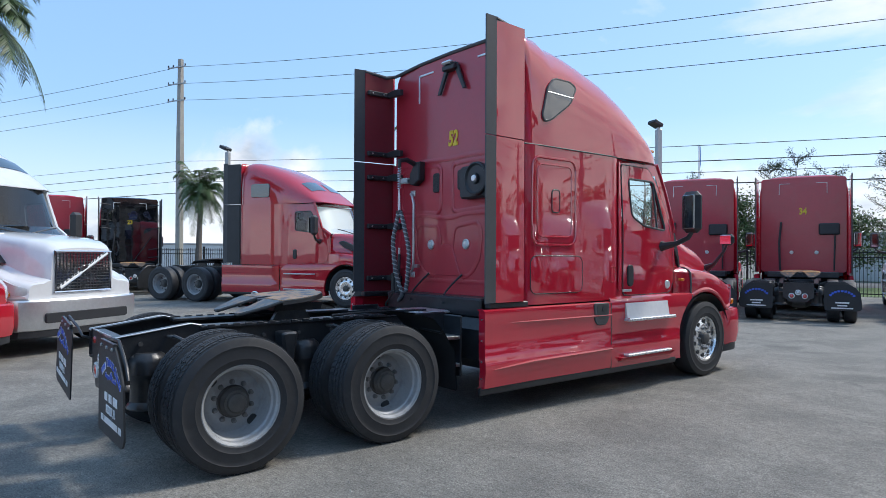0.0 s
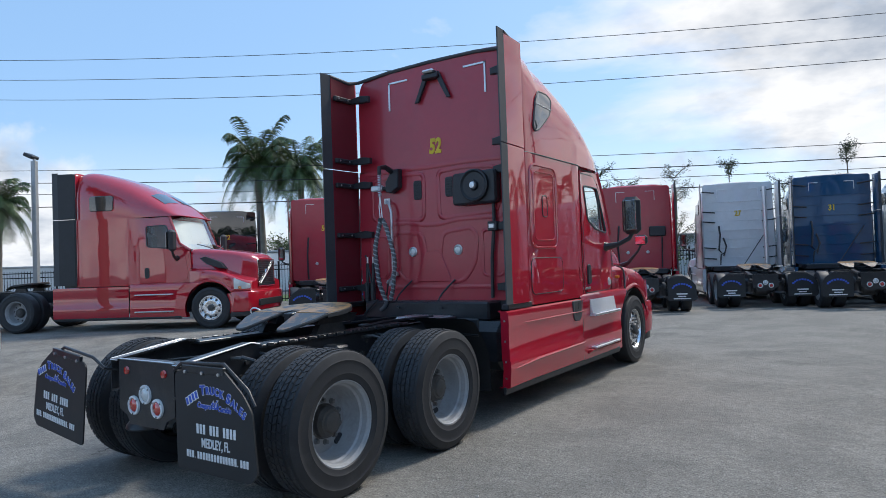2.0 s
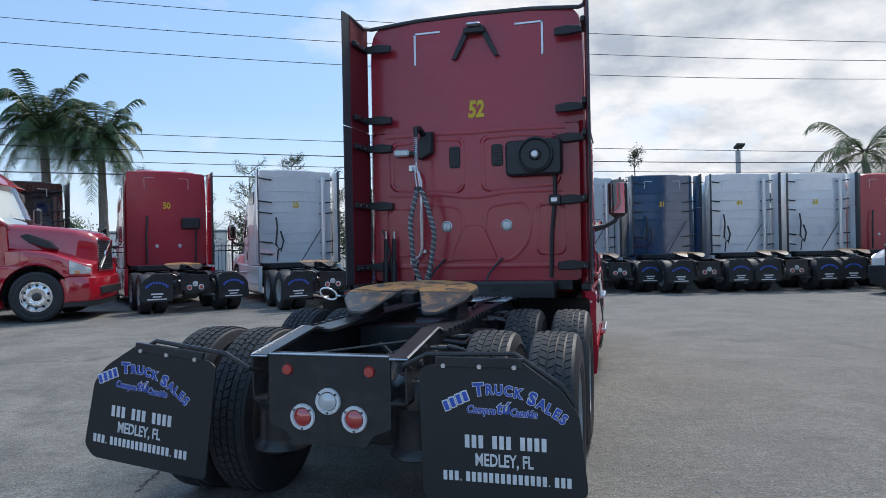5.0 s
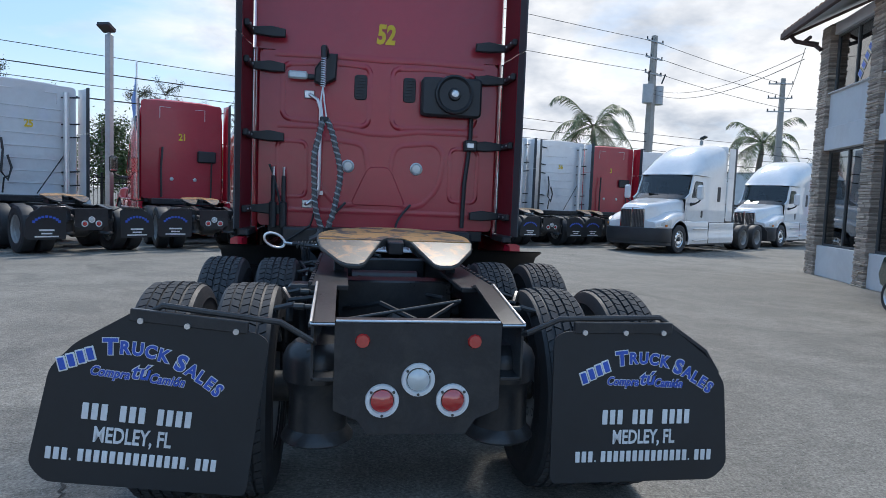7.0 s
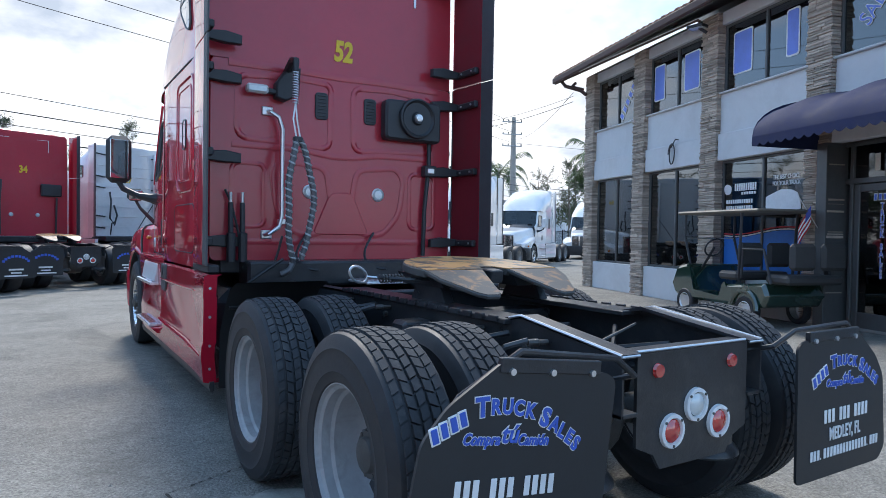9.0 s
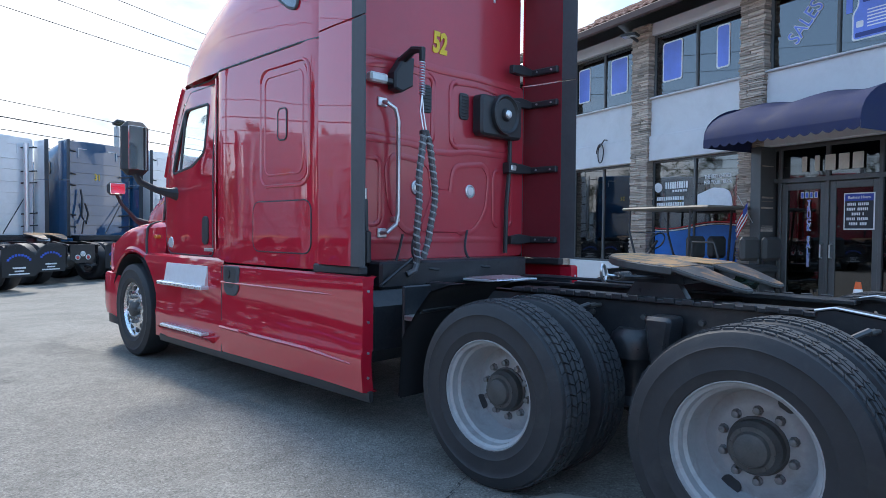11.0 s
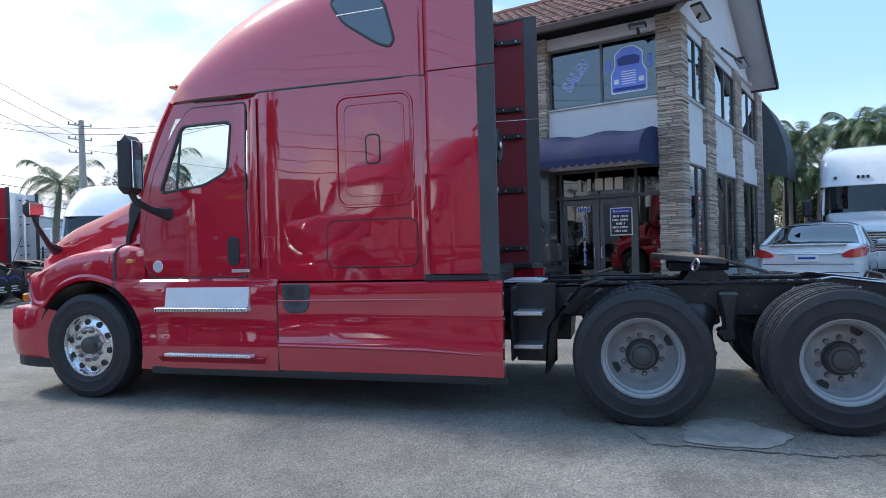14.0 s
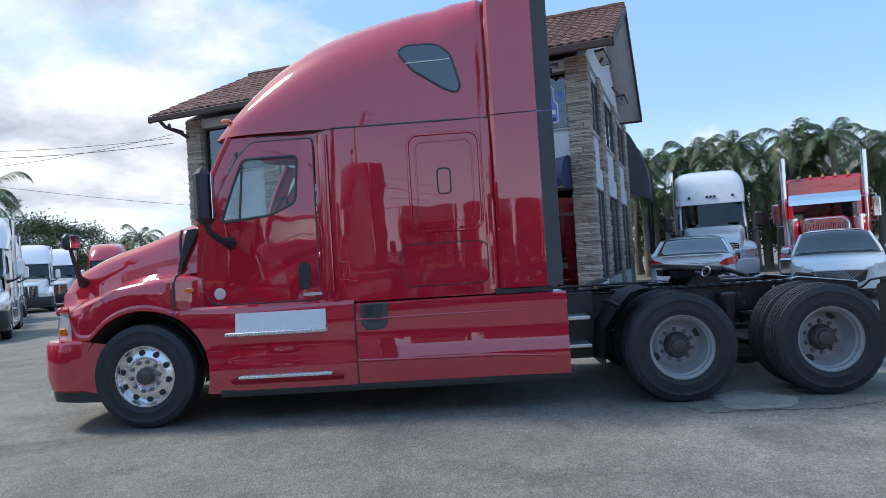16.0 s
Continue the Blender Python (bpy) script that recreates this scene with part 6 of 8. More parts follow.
        fm.tube([(s * 1.10, 7.07, 1.77), (s * 1.04, 7.08, 1.66), (s * 0.86, 7.14, 1.48), (s * 0.74, 7.17, 1.42)], [0.018, 0.02, 0.028, 0.06], 8)
        part("mirror_arm", fm, PLASTIC, o)
        cr = Geo()
        cr.tube([(s * 1.21, 2.62, 0.935), (s * 1.208, 3.2, 0.93), (s * 1.207, 4.29, 0.925)], [0.004, 0.010, 0.012], 6)
        cr.tube([(s * 1.235, 2.46, 0.50), (s * 1.225, 3.0, 0.53), (s * 1.222, 4.29, 0.545)], [0.006, 0.016, 0.014], 6)
        part("skirt_crease", cr, RED, truck)
        for z in (0.42, 0.58, 0.78, 0.98):
            part("rivet", Geo().cyl((s * 1.19, 2.338, z), (s * 1.19, 2.332, z), 0.010, n=8), DULLALU, truck)


def build_hero():
    t = thing("road_tractor", "glossy red sleeper truck tractor parked without a trailer", "truck")
    chassis(t, True)
    P = dict(HEROCAB)
    P["back"] = RED_BACK
    cab(t, P, RED, True)
    side_skirts(t, P, RED, True)
    for s in (-1, 1):
        extender(t, s, RED, True)
    hero_back(t)
    part("roof_edge_seal", Geo().tube([(-1.195, 2.50, 3.885), (-1.16, 2.80, 3.85), (-1.10, 2.91, 3.87), (-0.6, 2.93, 3.915), (0, 2.93, 3.925), (0.6, 2.93, 3.915), (1.10, 2.91, 3.87), (1.16, 2.80, 3.85), (1.195, 2.50, 3.885)], 0.022, 8), SEAL, t)
    hero_sides(t, P)
    details_back(t, "52", True)
    for x in (-0.86, -0.25, 0, 0.25, 0.86):
        part("roof_marker", Geo().box((x - 0.05, 5.50, 2.78 + 0.26 * (1 - (abs(x) / 0.97) ** 2.4) ** 0.42), (x + 0.05, 5.58, 2.82 + 0.26 * (1 - (abs(x) / 0.97) ** 2.4) ** 0.42), 0.012), AMBER, t)
    return t


hero = build_hero()


HIGHROOF = dict(CASCADIA)
HIGHROOF.update({
    "roof": [(2.87, 4.02), (3.05, 4.06), (3.6, 4.06), (4.2, 4.02), (4.6, 3.93), (4.9, 3.80), (5.15, 3.55), (5.32, 3.15), (5.42, 2.90), (5.46, 2.78)],
    "roof_half": [(2.87, 1.085), (2.92, 1.13), (3.05, 1.155), (3.3, 1.165), (4.35, 1.16), (5.0, 1.13), (5.46, 1.05)],
    "roof_square": [(2.87, 6.5), (3.4, 6.0), (5.0, 5.0), (5.46, 4.5)],
})


def far_tractor(kind, paint, number, label, x, y, az, hoses=True):
    """A parked tractor further off: the same chassis, plainer body."""
    P = dict({"cascadia": CASCADIA, "highroof": HIGHROOF, "vnl": VNL, "t680": T680}[kind])
    P["screen"] = DARKGLASS
    if paint is RED:
        P["back"] = RED_BACK
    P["bumper_mat"] = PLASTIC if kind == "t680" else paint
    if kind == "vnl" and paint is WHITE:
        P["bumper_mat"] = WHITE if number else DULLALU
    if kind == "vnl" and paint is BRIGHT_RED:
        P["screen"] = GLASS
    t = thing("road_tractor", label, "truck", "parked trucks", at=pose(x, y, 0, 0, 0, -az))
    chassis(t, False)
    cab(t, P, paint, False)
    side_skirts(t, P, paint, False)
    dark = PLASTIC if kind == "vnl" and paint in (BRIGHT_RED, BLACKP) else None
    for s in (-1, 1):
        extender(t, s, paint, False, black=dark)
        wn = Geo()
        if kind == "vnl":
            wn.prism(rrect(3.30, 3.92, 2.93, 3.30, 0.06, 4), s * 1.10, s * 1.185, "x", 0.01)
        elif kind == "t680":
            wn.prism(rrect(3.45, 3.70, 1.85, 2.40, 0.05, 4), s * 1.15, s * 1.172, "x", 0.01)
        else:
            wn.prism(rounded([(3.72, 3.40), (3.34, 3.46), (3.13, 3.05), (3.26, 3.00)], 0.05), s * 1.09, s * 1.17, "x", 0.01)
        part("sleeper_window", wn, TINTED if kind != "t680" else PLASTIC, t)
        wn = Geo()
        wn.box((s * 1.19, 4.45, 0.84), (s * 1.25, 5.45, 0.87), 0.01)
        wn.box((s * 1.19, 4.45, 0.43), (s * 1.25, 5.45, 0.46), 0.01)
        part("step_plate", wn, DULLALU, t)
    if kind == "vnl":
        for s in (-1, 1):
            part("hood_scoop", Geo().prism(rounded([(6.02, 1.70), (6.16, 1.74), (6.56, 1.58), (6.70, 1.42), (6.52, 1.44), (6.18, 1.56)], 0.03), s * 0.80, s * 0.985, "x", 0.01), PLASTIC, t)
            sky_rows = []
            for yy in (4.72, 4.84, 4.96, 5.08):
                zt, w, nn = smooth(P["roof"], yy), lerp(P["roof_half"], yy), lerp(P["roof_square"], yy)
                sky_rows.append([(s * xx, yy, P["seam"] + (zt - P["seam"]) * (1 - (xx / w) ** nn) ** (1 / nn) + 0.012) for xx in (0.12, 0.35, 0.60, 0.82)])
            part("roof_skylight", Geo().loft(sky_rows, False), TINTED, t)
            part("wiper", Geo().tube([(s * 0.10, 6.02, 1.93), (s * 0.55, 5.93, 2.02), (s * 0.75, 5.86, 2.05)], 0.012, 5), PLASTIC, t)
        if paint is BRIGHT_RED:
            shade = []
            for zz in (1.94, 2.2, 2.45, 2.66):
                fy2 = lerp(P["pillar"], zz)
                shade.append([(0.92 * math.sin(a), fy2 + 0.25 * math.cos(a) - 0.13, zz) for a in [radians(-75 + 15 * q) for q in range(11)]])
            part("sunshade", Geo().loft(shade, False), TREADPLATE, t, "silver windscreen sunshade")
    details_back(t, number, False)
    yb = 2.85
    if kind == "highroof":
        for xx in (-0.7, -0.12, 0.0, 0.12, 0.7):
            part("roof_marker", Geo().box((xx - 0.04, 5.36, 2.98), (xx + 0.04, 5.44, 3.06), 0.012), PLASTIC, t)
    part("cab_mount", Geo().box((-0.9, 2.4, 1.0), (0.9, 2.9, 1.16), 0.02), FRAME, t)
    part("engine_block", Geo().box((-0.4, 4.2, 0.4), (0.4, 6.9, 1.1), 0.05), FRAME, t)
    part("fuel_tank", Geo().box((-1.1, 2.5, 0.45), (1.1, 4.2, 0.95), 0.1), FRAME, t)
    if kind == "cascadia":
        for xx in (-0.285, 0.345):
            part("work_light", Geo().lathe([(0.0, -0.02), (0.04, -0.018), (0.055, 0.0)], (xx, yb, 1.715), 14, "y"), CLEARLENS, t)
        b = Geo()
        b.box((0.40, yb - 0.10, 2.22), (0.92, yb, 2.55), 0.03)
        part("cooling_unit", b, PLASTIC, t)
        part("air_hose", Geo().tube([(-0.55, yb - 0.1, 2.6), (-0.6, yb - 0.15, 2.0), (-0.58, yb - 0.12, 1.2)], 0.03, 8), PLASTIC, t)
        part("cable", Geo().tube([(0.80, yb - 0.05, 2.2), (0.78, yb - 0.05, 1.2)], 0.025, 6), PLASTIC, t)
        c = Geo()
        for s in (-1, 1):
            c.box((s * 0.60, yb - 0.01, 3.40), (s * 0.615, yb, 3.72), 0.003)
            c.box((s * 0.60, yb - 0.01, 3.71), (s * 0.33, yb, 3.722), 0.003)
        part("reflective_corner", c, DULLALU, t)
    else:
        for zz in (3.62, 2.95, 2.62, 1.75, 1.4):
            for s in (-1, 1):
                part("rear_strut", Geo().tube([(s * 1.12, yb - 0.12, zz + 0.04), (s * 0.72, yb - 0.02, zz)], 0.022, 6), PLASTIC, t)
        if hoses:
            b = Geo()
            b.tube([(-0.62, yb - 0.1, 2.5), (-0.60, yb - 0.15, 2.2), (-0.66, yb - 0.2, 1.7), (-0.52, yb - 0.2, 1.5), (-0.42, yb - 0.15, 1.8), (-0.5, yb - 0.12, 2.1)], 0.028, 8)
            part("air_hose", b, PLASTIC, t)
            part("cable", Geo().tube([(0.85, yb - 0.05, 2.3), (0.1, yb - 0.2, 1.2)], 0.014, 6), PLASTIC, t)
            part("air_hose", Geo().tube([(-0.62, yb - 0.15, 1.2), (-0.60, yb - 0.2, 1.55), (-0.50, yb - 0.2, 1.6)], 0.02, 6), PLASTIC, t)
        rb = Geo()
        for zz in (3.3, 3.0, 2.66, 2.35, 2.05, 1.75, 1.45):
            rb.box((-0.95, yb - 0.004, zz - 0.004), (0.95, yb + 0.02, zz + 0.008), 0.003)
        part("pressed_rib", rb, paint, t)
        c = Geo()
        for s in (-1, 1):
            c.box((s * 0.62, yb - 0.012, 3.45), (s * 0.64, yb, 3.72), 0.003)
            c.box((s * 0.62, yb - 0.012, 3.70), (s * 0.36, yb, 3.72), 0.003)
        part("reflective_corner", c, LETTER_WHITE, t)
        if paint is WHITE and hoses:
            ex = Geo()
            ex.cyl((0.80, yb - 0.14, 1.2), (0.80, yb - 0.14, 3.75), 0.07, n=14)
            part("exhaust_stack", ex, DULLALU, t)
    return t


FAR = [
    ("cascadia", RED, "34", "dull red sleeper tractor backed up to the fence", -1.45, 15.45, -21),
    ("cascadia", RED, "21", "dull red sleeper tractor beside a lamp post", -3.7, 13.9, -25),
    ("vnl", WHITE, "25", "white sleeper tractor with ribbed back wall", -6.05, 12.1, -42),
    ("cascadia", RED, "50", "dark red sleeper tractor at the fence", -9.3, 10.9, -48),
    ("vnl", WHITE, "27", "white sleeper tractor with hoses and exhaust stack", 1.25, 17.6, -20),
    ("vnl", BLUE, "31", "dark blue sleeper tractor in the fence row", 3.85, 17.8, -18),
    ("vnl", WHITE, "44", "white sleeper tractor with an exhaust stack behind", 6.4, 18.5, -16),
    ("vnl", WHITE, "56", "white sleeper tractor in the fence row", 8.95, 19.4, -14),
    ("cascadia", RED, "3", "red sleeper tractor at the row's end", 11.5, 20.6, -12),
    ("vnl", WHITE, "11", "white sleeper tractor half hidden in the row", 14.2, 22.4, -10),
    ("t680", WHITE, None, "white aerodynamic tractor facing the yard, dark bumper", 14.5, 20.2, -123.5),
    ("t680", WHITE, None, "white aerodynamic tractor facing the yard", 21.6, 25.1, -123.5),
    ("t680", WHITE, None, "white aerodynamic tractor in a row", 30.6, 29.7, -123.5),
    ("t680", WHITE, None, "white aerodynamic tractor at the back of the row", 36.4, 31.9, -123.5),
    ("cascadia", BRIGHT_RED, None, "bright red tractor behind the white trucks", 39.5, 30.0, -118),
    ("vnl", BRIGHT_RED, None, "bright red sleeper tractor standing sideways", -18.08, 5.70, 61),
    ("vnl", WHITE, None, "white sleeper tractor with a slatted grille", -12.6, -3.7, 57),
    ("vnl", BRIGHT_RED, None, "bright red tractor nose beside the white one", -11.0, -5.7, 57),
    ("vnl", BLACKP, "23", "black sleeper tractor backed to the far fence", -21.4, 4.6, -80),
    ("cascadia", RED, "54", "red sleeper tractor backed to the far fence", -21.8, 1.9, -82),
    ("vnl", BLACKP, "22", "black sleeper tractor behind the red one", -14.9, 11.7, -55),
    ("highroof", WHITE, None, "white sleeper tractor nosed out beside the building", 21.0, -6.6, -74),
]
for k, p, n, l, x, y, a in FAR:
    t = far_tractor(k, p, n, l, x, y, a)
    if k == "t680":
        t.scale = (0.92, 0.92, 0.92)
    if "standing sideways" in l:
        t.scale = (1.15, 1.13, 1.15)


# ---- the office building ----
BM = pose(7.41, 0.41, 0, 0, 0, 72.3)  # x along the front to the north, -y into the house
LEN, DEEP = 11.22, 10.1
COLS = (0.0, 2.88, 5.60, 8.20, 10.74)
SIDES = (-2.98, -6.40, -9.90)
CW = 0.48
Z0, Z1, Z2, Z3, ZT = 0.70, 2.90, 4.20, 5.55, 5.80
office = thing("office_building", "two-storey white office with stone columns and tiled roof", "building", at=BM)
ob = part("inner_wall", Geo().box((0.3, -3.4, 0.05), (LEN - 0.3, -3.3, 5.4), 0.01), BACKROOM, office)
g = Geo()
g.box((0.25, -DEEP + 0.2, 2.92), (LEN - 0.25, -0.45, 3.10), 0.01)
g.box((0.25, -DEEP + 0.2, 5.36), (LEN - 0.25, -0.32, 5.48), 0.01)
g.box((0.25, -DEEP + 0.2, 0.0), (LEN - 0.25, -0.32, 0.04), 0.005)
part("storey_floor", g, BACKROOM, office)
part("back_wall", Geo().box((0.0, -DEEP, 0), (LEN, -DEEP + 0.2, ZT), 0.01), STUCCO, office)
part("end_wall", Geo().box((LEN - 0.25, -DEEP + 0.2, 0), (LEN, -0.3, ZT), 0.01), STUCCO, office)


def bay(p, q, front, door=False):
    """One bay between two columns: plinth, windows, band, upper windows. front: along x at y=0; else along y at x=0."""
    def bx(geo, a, b, d0, d1, za, zb, e=0.01):
        if front:
            geo.box((a, d0, za), (b, d1, zb), e)
        else:
            geo.box((-d1, a, za), (-d0, b, zb), e)
    if not door:
        g = Geo()
        bx(g, p, q, -0.24, -0.05, 0, Z0)
        part("plinth", g, STUCCO, office)
    for dd, za, zb in ((-0.04, Z1, 3.42), (-0.09, 3.42, Z2), (-0.08, Z3, ZT)):
        g = Geo()
        bx(g, p, q, -0.24, dd, za, zb)
        part("wall_band", g, STUCCO, office)
    g = Geo()
    bx(g, p, q, -0.26, -0.03, Z2, Z2 + 0.035)
    part("window_sill", g, STUCCO, office)
    mid, o = p + (q - p) * 0.5, 0.0 if front else 0.12
    for za, zb in ((Z2 + 0.03, Z3), (Z0, Z1)):
        if door and za == Z0:
            continue
        f = Geo()
        bx(f, p, p + 0.05, -0.23 + o, -0.16 + o, za, zb, 0.006)
        fr = part("window", f, ALUFRAME, office)
        for a in (mid - 0.025, q - 0.05):
            f = Geo()
            bx(f, a, a + 0.05, -0.23 + o, -0.16 + o, za, zb, 0.006)
            part("window_frame", f, ALUFRAME, fr)
        for z in (za, zb - 0.05):
            f = Geo()
            bx(f, p + 0.05, q - 0.05, -0.23 + o, -0.165 + o, z, z + 0.05, 0.006)
            part("window_frame", f, ALUFRAME, fr)
        for a, b in ((p + 0.05, mid - 0.025), (mid + 0.025, q - 0.05)):
            pn = Geo()
            bx(pn, a, b, -0.205 + o, -0.195 + o, za + 0.05, zb - 0.05, 0.001)
            part("pane", pn, SHOPGLASS, fr)


for i in range(4):
    bay(COLS[i] + CW, COLS[i + 1], True, i == 0)
CS = 0.85  # width of the side columns
prev = -CW
for y in SIDES:
    bay(y + CS, prev, False)
    prev = y
# doors
p, q = CW, COLS[1]
q, dc = 3.06, 1.90
g = Geo()
g.box((2.86, -0.42, 0), (3.06, 0.045, Z1), 0.006)
for x in (p, p + 0.55, dc - 0.03, q - 0.34):
    g.box((x, -0.42, 0), (x + 0.06, -0.32, Z1), 0.006)
g.box((p, -0.42, 2.26), (q, -0.32, 2.34), 0.006)
g.box((p, -0.42, Z1 - 0.06), (q, -0.32, Z1), 0.006)
g.box((p, -0.42, 0.0), (p + 0.55, -0.34, 0.12), 0.006)
entry = part("door_frame", g, ALUFRAME, office)
for a, b in ((p + 0.61, dc - 0.03), (dc + 0.03, q - 0.34)):
    d = Geo()
    d.box((a, -0.40, 0.02), (a + 0.10, -0.35, 2.25), 0.01)
    d.box((b - 0.10, -0.40, 0.02), (b, -0.35, 2.25), 0.01)
    d.box((a + 0.1, -0.40, 2.13), (b - 0.1, -0.35, 2.25), 0.01)
    d.box((a + 0.1, -0.40, 0.02), (b - 0.1, -0.35, 0.28), 0.01)
    o = part("door", d, ALUFRAME, office)
    part("pane", Geo().box((a + 0.1, -0.38, 0.28), (b - 0.1, -0.37, 2.13), 0.001), DOORGLASS, o)
    h = Geo()
    hx = b - 0.05 if a < 1.5 else a + 0.05
    h.tube([(hx, -0.35, 0.98), (hx, -0.29, 0.99), (hx, -0.29, 1.20), (hx, -0.35, 1.21)], 0.013, 6)
    part("door_handle", h, DULLALU, o)
for a, b, za, zb in ((p + 0.06, p + 0.55, 0.12, 2.26), (p + 0.06, q - 0.20, 2.34, Z1 - 0.06)):
    part("pane", Geo().box((a, -0.375, za), (b, -0.365, zb), 0.001), DOORGLASS, entry)
front_face = pose(0, 0, 0, 90, 0, 180)  # letters read from outside the front
CREAM = material("cream_number_bar", (0.62, 0.60, 0.52), 0.6)
for k in range(5):
    part("number_bar", Geo().box((2.30 - k * 0.222 - (0.045 if k < 2 else 0.085), -0.335, 2.43), (2.30 - k * 0.222 + (0.045 if k < 2 else 0.085), -0.315, 2.69), 0.012), CREAM, office)
for k, ch in enumerate("TRUCK"):
    letters(ch, 0.125, LETTER_WHITE, office, pose(2.22, -0.346, 1.90 - k * 0.107) @ front_face, 0.007, depth=0.001, stretch=0.8)
    letters(ch, 0.125, LETTER_BLUE, office, pose(2.22, -0.345, 1.90 - k * 0.107) @ front_face, 0.001, depth=0.002, stretch=0.8)
for k, ch in enumerate("SALES"):
    letters(ch, 0.125, LETTER_WHITE, office, pose(2.22, -0.346, 1.29 - k * 0.107) @ front_face, 0.007, depth=0.001, stretch=0.8)
    letters(ch, 0.125, LETTER_BLUE, office, pose(2.22, -0.345, 1.29 - k * 0.107) @ front_face, 0.001, depth=0.002, stretch=0.8)
for k in range(4):
    part("printed_mark", Geo().box((2.34 - k * 0.08 - 0.03, -0.348, 1.985), (2.34 - k * 0.08 + 0.03, -0.345, 2.09), 0.004), LETTER_WHITE, office)
    part("printed_mark", Geo().box((2.34 - k * 0.08 - 0.02, -0.345, 1.995), (2.34 - k * 0.08 + 0.02, -0.343, 2.08), 0.004), LETTER_BLUE, office)
SIGNBLUE = material("blue_sign_head", (0.03, 0.06, 0.35), 0.5)
SIGNDARK = material("dark_sign_sheet", (0.02, 0.022, 0.03), 0.5)
g = Geo()
g.box((1.15, -0.349, 1.45), (1.63, -0.342, 2.04), 0.004)
hours = part("hours_sign", g, LETTER_WHITE, office, "hours notice with blue head and white lines")
part("sign_sheet", Geo().box((1.17, -0.342, 1.47), (1.61, -0.339, 2.02), 0.003), SIGNDARK, hours)
part("sign_head", Geo().box((1.17, -0.339, 1.91), (1.61, -0.337, 2.02), 0.003), SIGNBLUE, hours)
letters("Business Hours", 0.062, LETTER_WHITE, hours, pose(1.39, -0.335, 1.965) @ front_face, 0.001, depth=0.001, stretch=0.9)
for k, w in enumerate((0.18, 0.19, 0.11, 0.19, 0.15)):
    n = int(w * 2 / 0.028)
    for i in range(n):
        if i % 7 != 5:
            x0 = 1.39 + w - 0.028 * i
            part("printed_bar", Geo().box((x0 - 0.020, -0.338, 1.835 - k * 0.078), (x0, -0.335, 1.88 - k * 0.078), 0.002), LETTER_WHITE, hours)
# upper window signs
yg = -0.190
SIGN_LETTER = material("pale_blue_window_sign", (0.16, 0.25, 0.72), 0.5)
for cx, hw2 in ((3.88, 0.15), (5.12, 0.26), (6.68, 0.27), (7.88, 0.21)):
    o = part("window_sign", Geo().prism(rrect(cx - hw2, cx + hw2, 4.52, 5.34, 0.05, 3), yg, yg + 0.006, "y"), LETTER_WHITE, office, "block mark of a window sign in blue and white")
    part("sign_fill", Geo().prism(rrect(cx - hw2 + 0.03, cx + hw2 - 0.03, 4.55, 5.31, 0.04, 3), yg + 0.006, yg + 0.010, "y"), SIGN_LETTER, o)
for k in range(5):
    o = part("window_sign", Geo().box((-0.075, yg, -0.10), (0.075, yg + 0.006, 0.10), 0.01, pose(9.55 - k * 0.13, 0, 4.45 + k * 0.16, 0, 50, 0)), LETTER_WHITE, office)
    part("sign_fill", Geo().box((-0.055, yg + 0.006, -0.08), (0.055, yg + 0.010, 0.08), 0.01, pose(9.55 - k * 0.13, 0, 4.45 + k * 0.16, 0, 50, 0)), SIGN_LETTER, o)
m = pose(2.25, yg + 0.004, 4.92) @ pose(0, 0, 0, 0, 50, 0) @ front_face
letters("SALES", 0.36, LETTER_WHITE, office, m, 0.012, depth=0.002, stretch=0.78)
letters("SALES", 0.36, SIGN_LETTER, office, pose(0, 0.004, 0) @ m, 0.0, depth=0.002, stretch=0.78)
g = Geo()
g.prism(rounded([(0.72, 4.40), (0.72, 4.82), (0.80, 4.95), (0.80, 5.22), (0.98, 5.36), (1.22, 5.36), (1.40, 5.22), (1.40, 4.95), (1.48, 4.82), (1.48, 4.40)], 0.05), yg, yg + 0.005, "y")
o = part("window_picture", g, LETTER_WHITE, office, "window picture of a truck front in blue")
fill = part("picture_fill", Geo().prism(rounded([(0.745, 4.425), (0.745, 4.81), (0.825, 4.94), (0.825, 5.21), (0.99, 5.335), (1.21, 5.335), (1.375, 5.21), (1.375, 4.94), (1.455, 4.81), (1.455, 4.425)], 0.05), yg + 0.005, yg + 0.008, "y"), SIGN_LETTER, o)
for x in (0.62, 1.48):
    part("picture_mirror", Geo().box((x, yg, 4.86), (x + 0.10, yg + 0.006, 5.12), 0.01), SIGN_LETTER, o)
SIGNNAVY = material("navy_picture_ink", (0.03, 0.05, 0.22), 0.5)
part("picture_screen", Geo().prism(rounded([(0.88, 4.97), (0.86, 5.12), (1.0, 5.17), (1.2, 5.17), (1.34, 5.12), (1.32, 4.97)], 0.03), yg + 0.008, yg + 0.010, "y"), SIGNNAVY, o)
part("picture_bumper", Geo().prism(rrect(0.77, 1.43, 4.45, 4.52, 0.02, 3), yg + 0.008, yg + 0.010, "y"), SIGNNAVY, o)
for k in range(6):
    part("picture_line", Geo().box((0.95, yg + 0.008, 4.58 + k * 0.05), (1.25, yg + 0.010, 4.60 + k * 0.05), 0.001), LETTER_WHITE, o)
for x in (0.785, 1.305):
    part("picture_lamp", Geo().prism(rrect(x, x + 0.11, 4.60, 4.70, 0.02, 3), yg + 0.008, yg + 0.010, "y"), LETTER_WHITE, o)
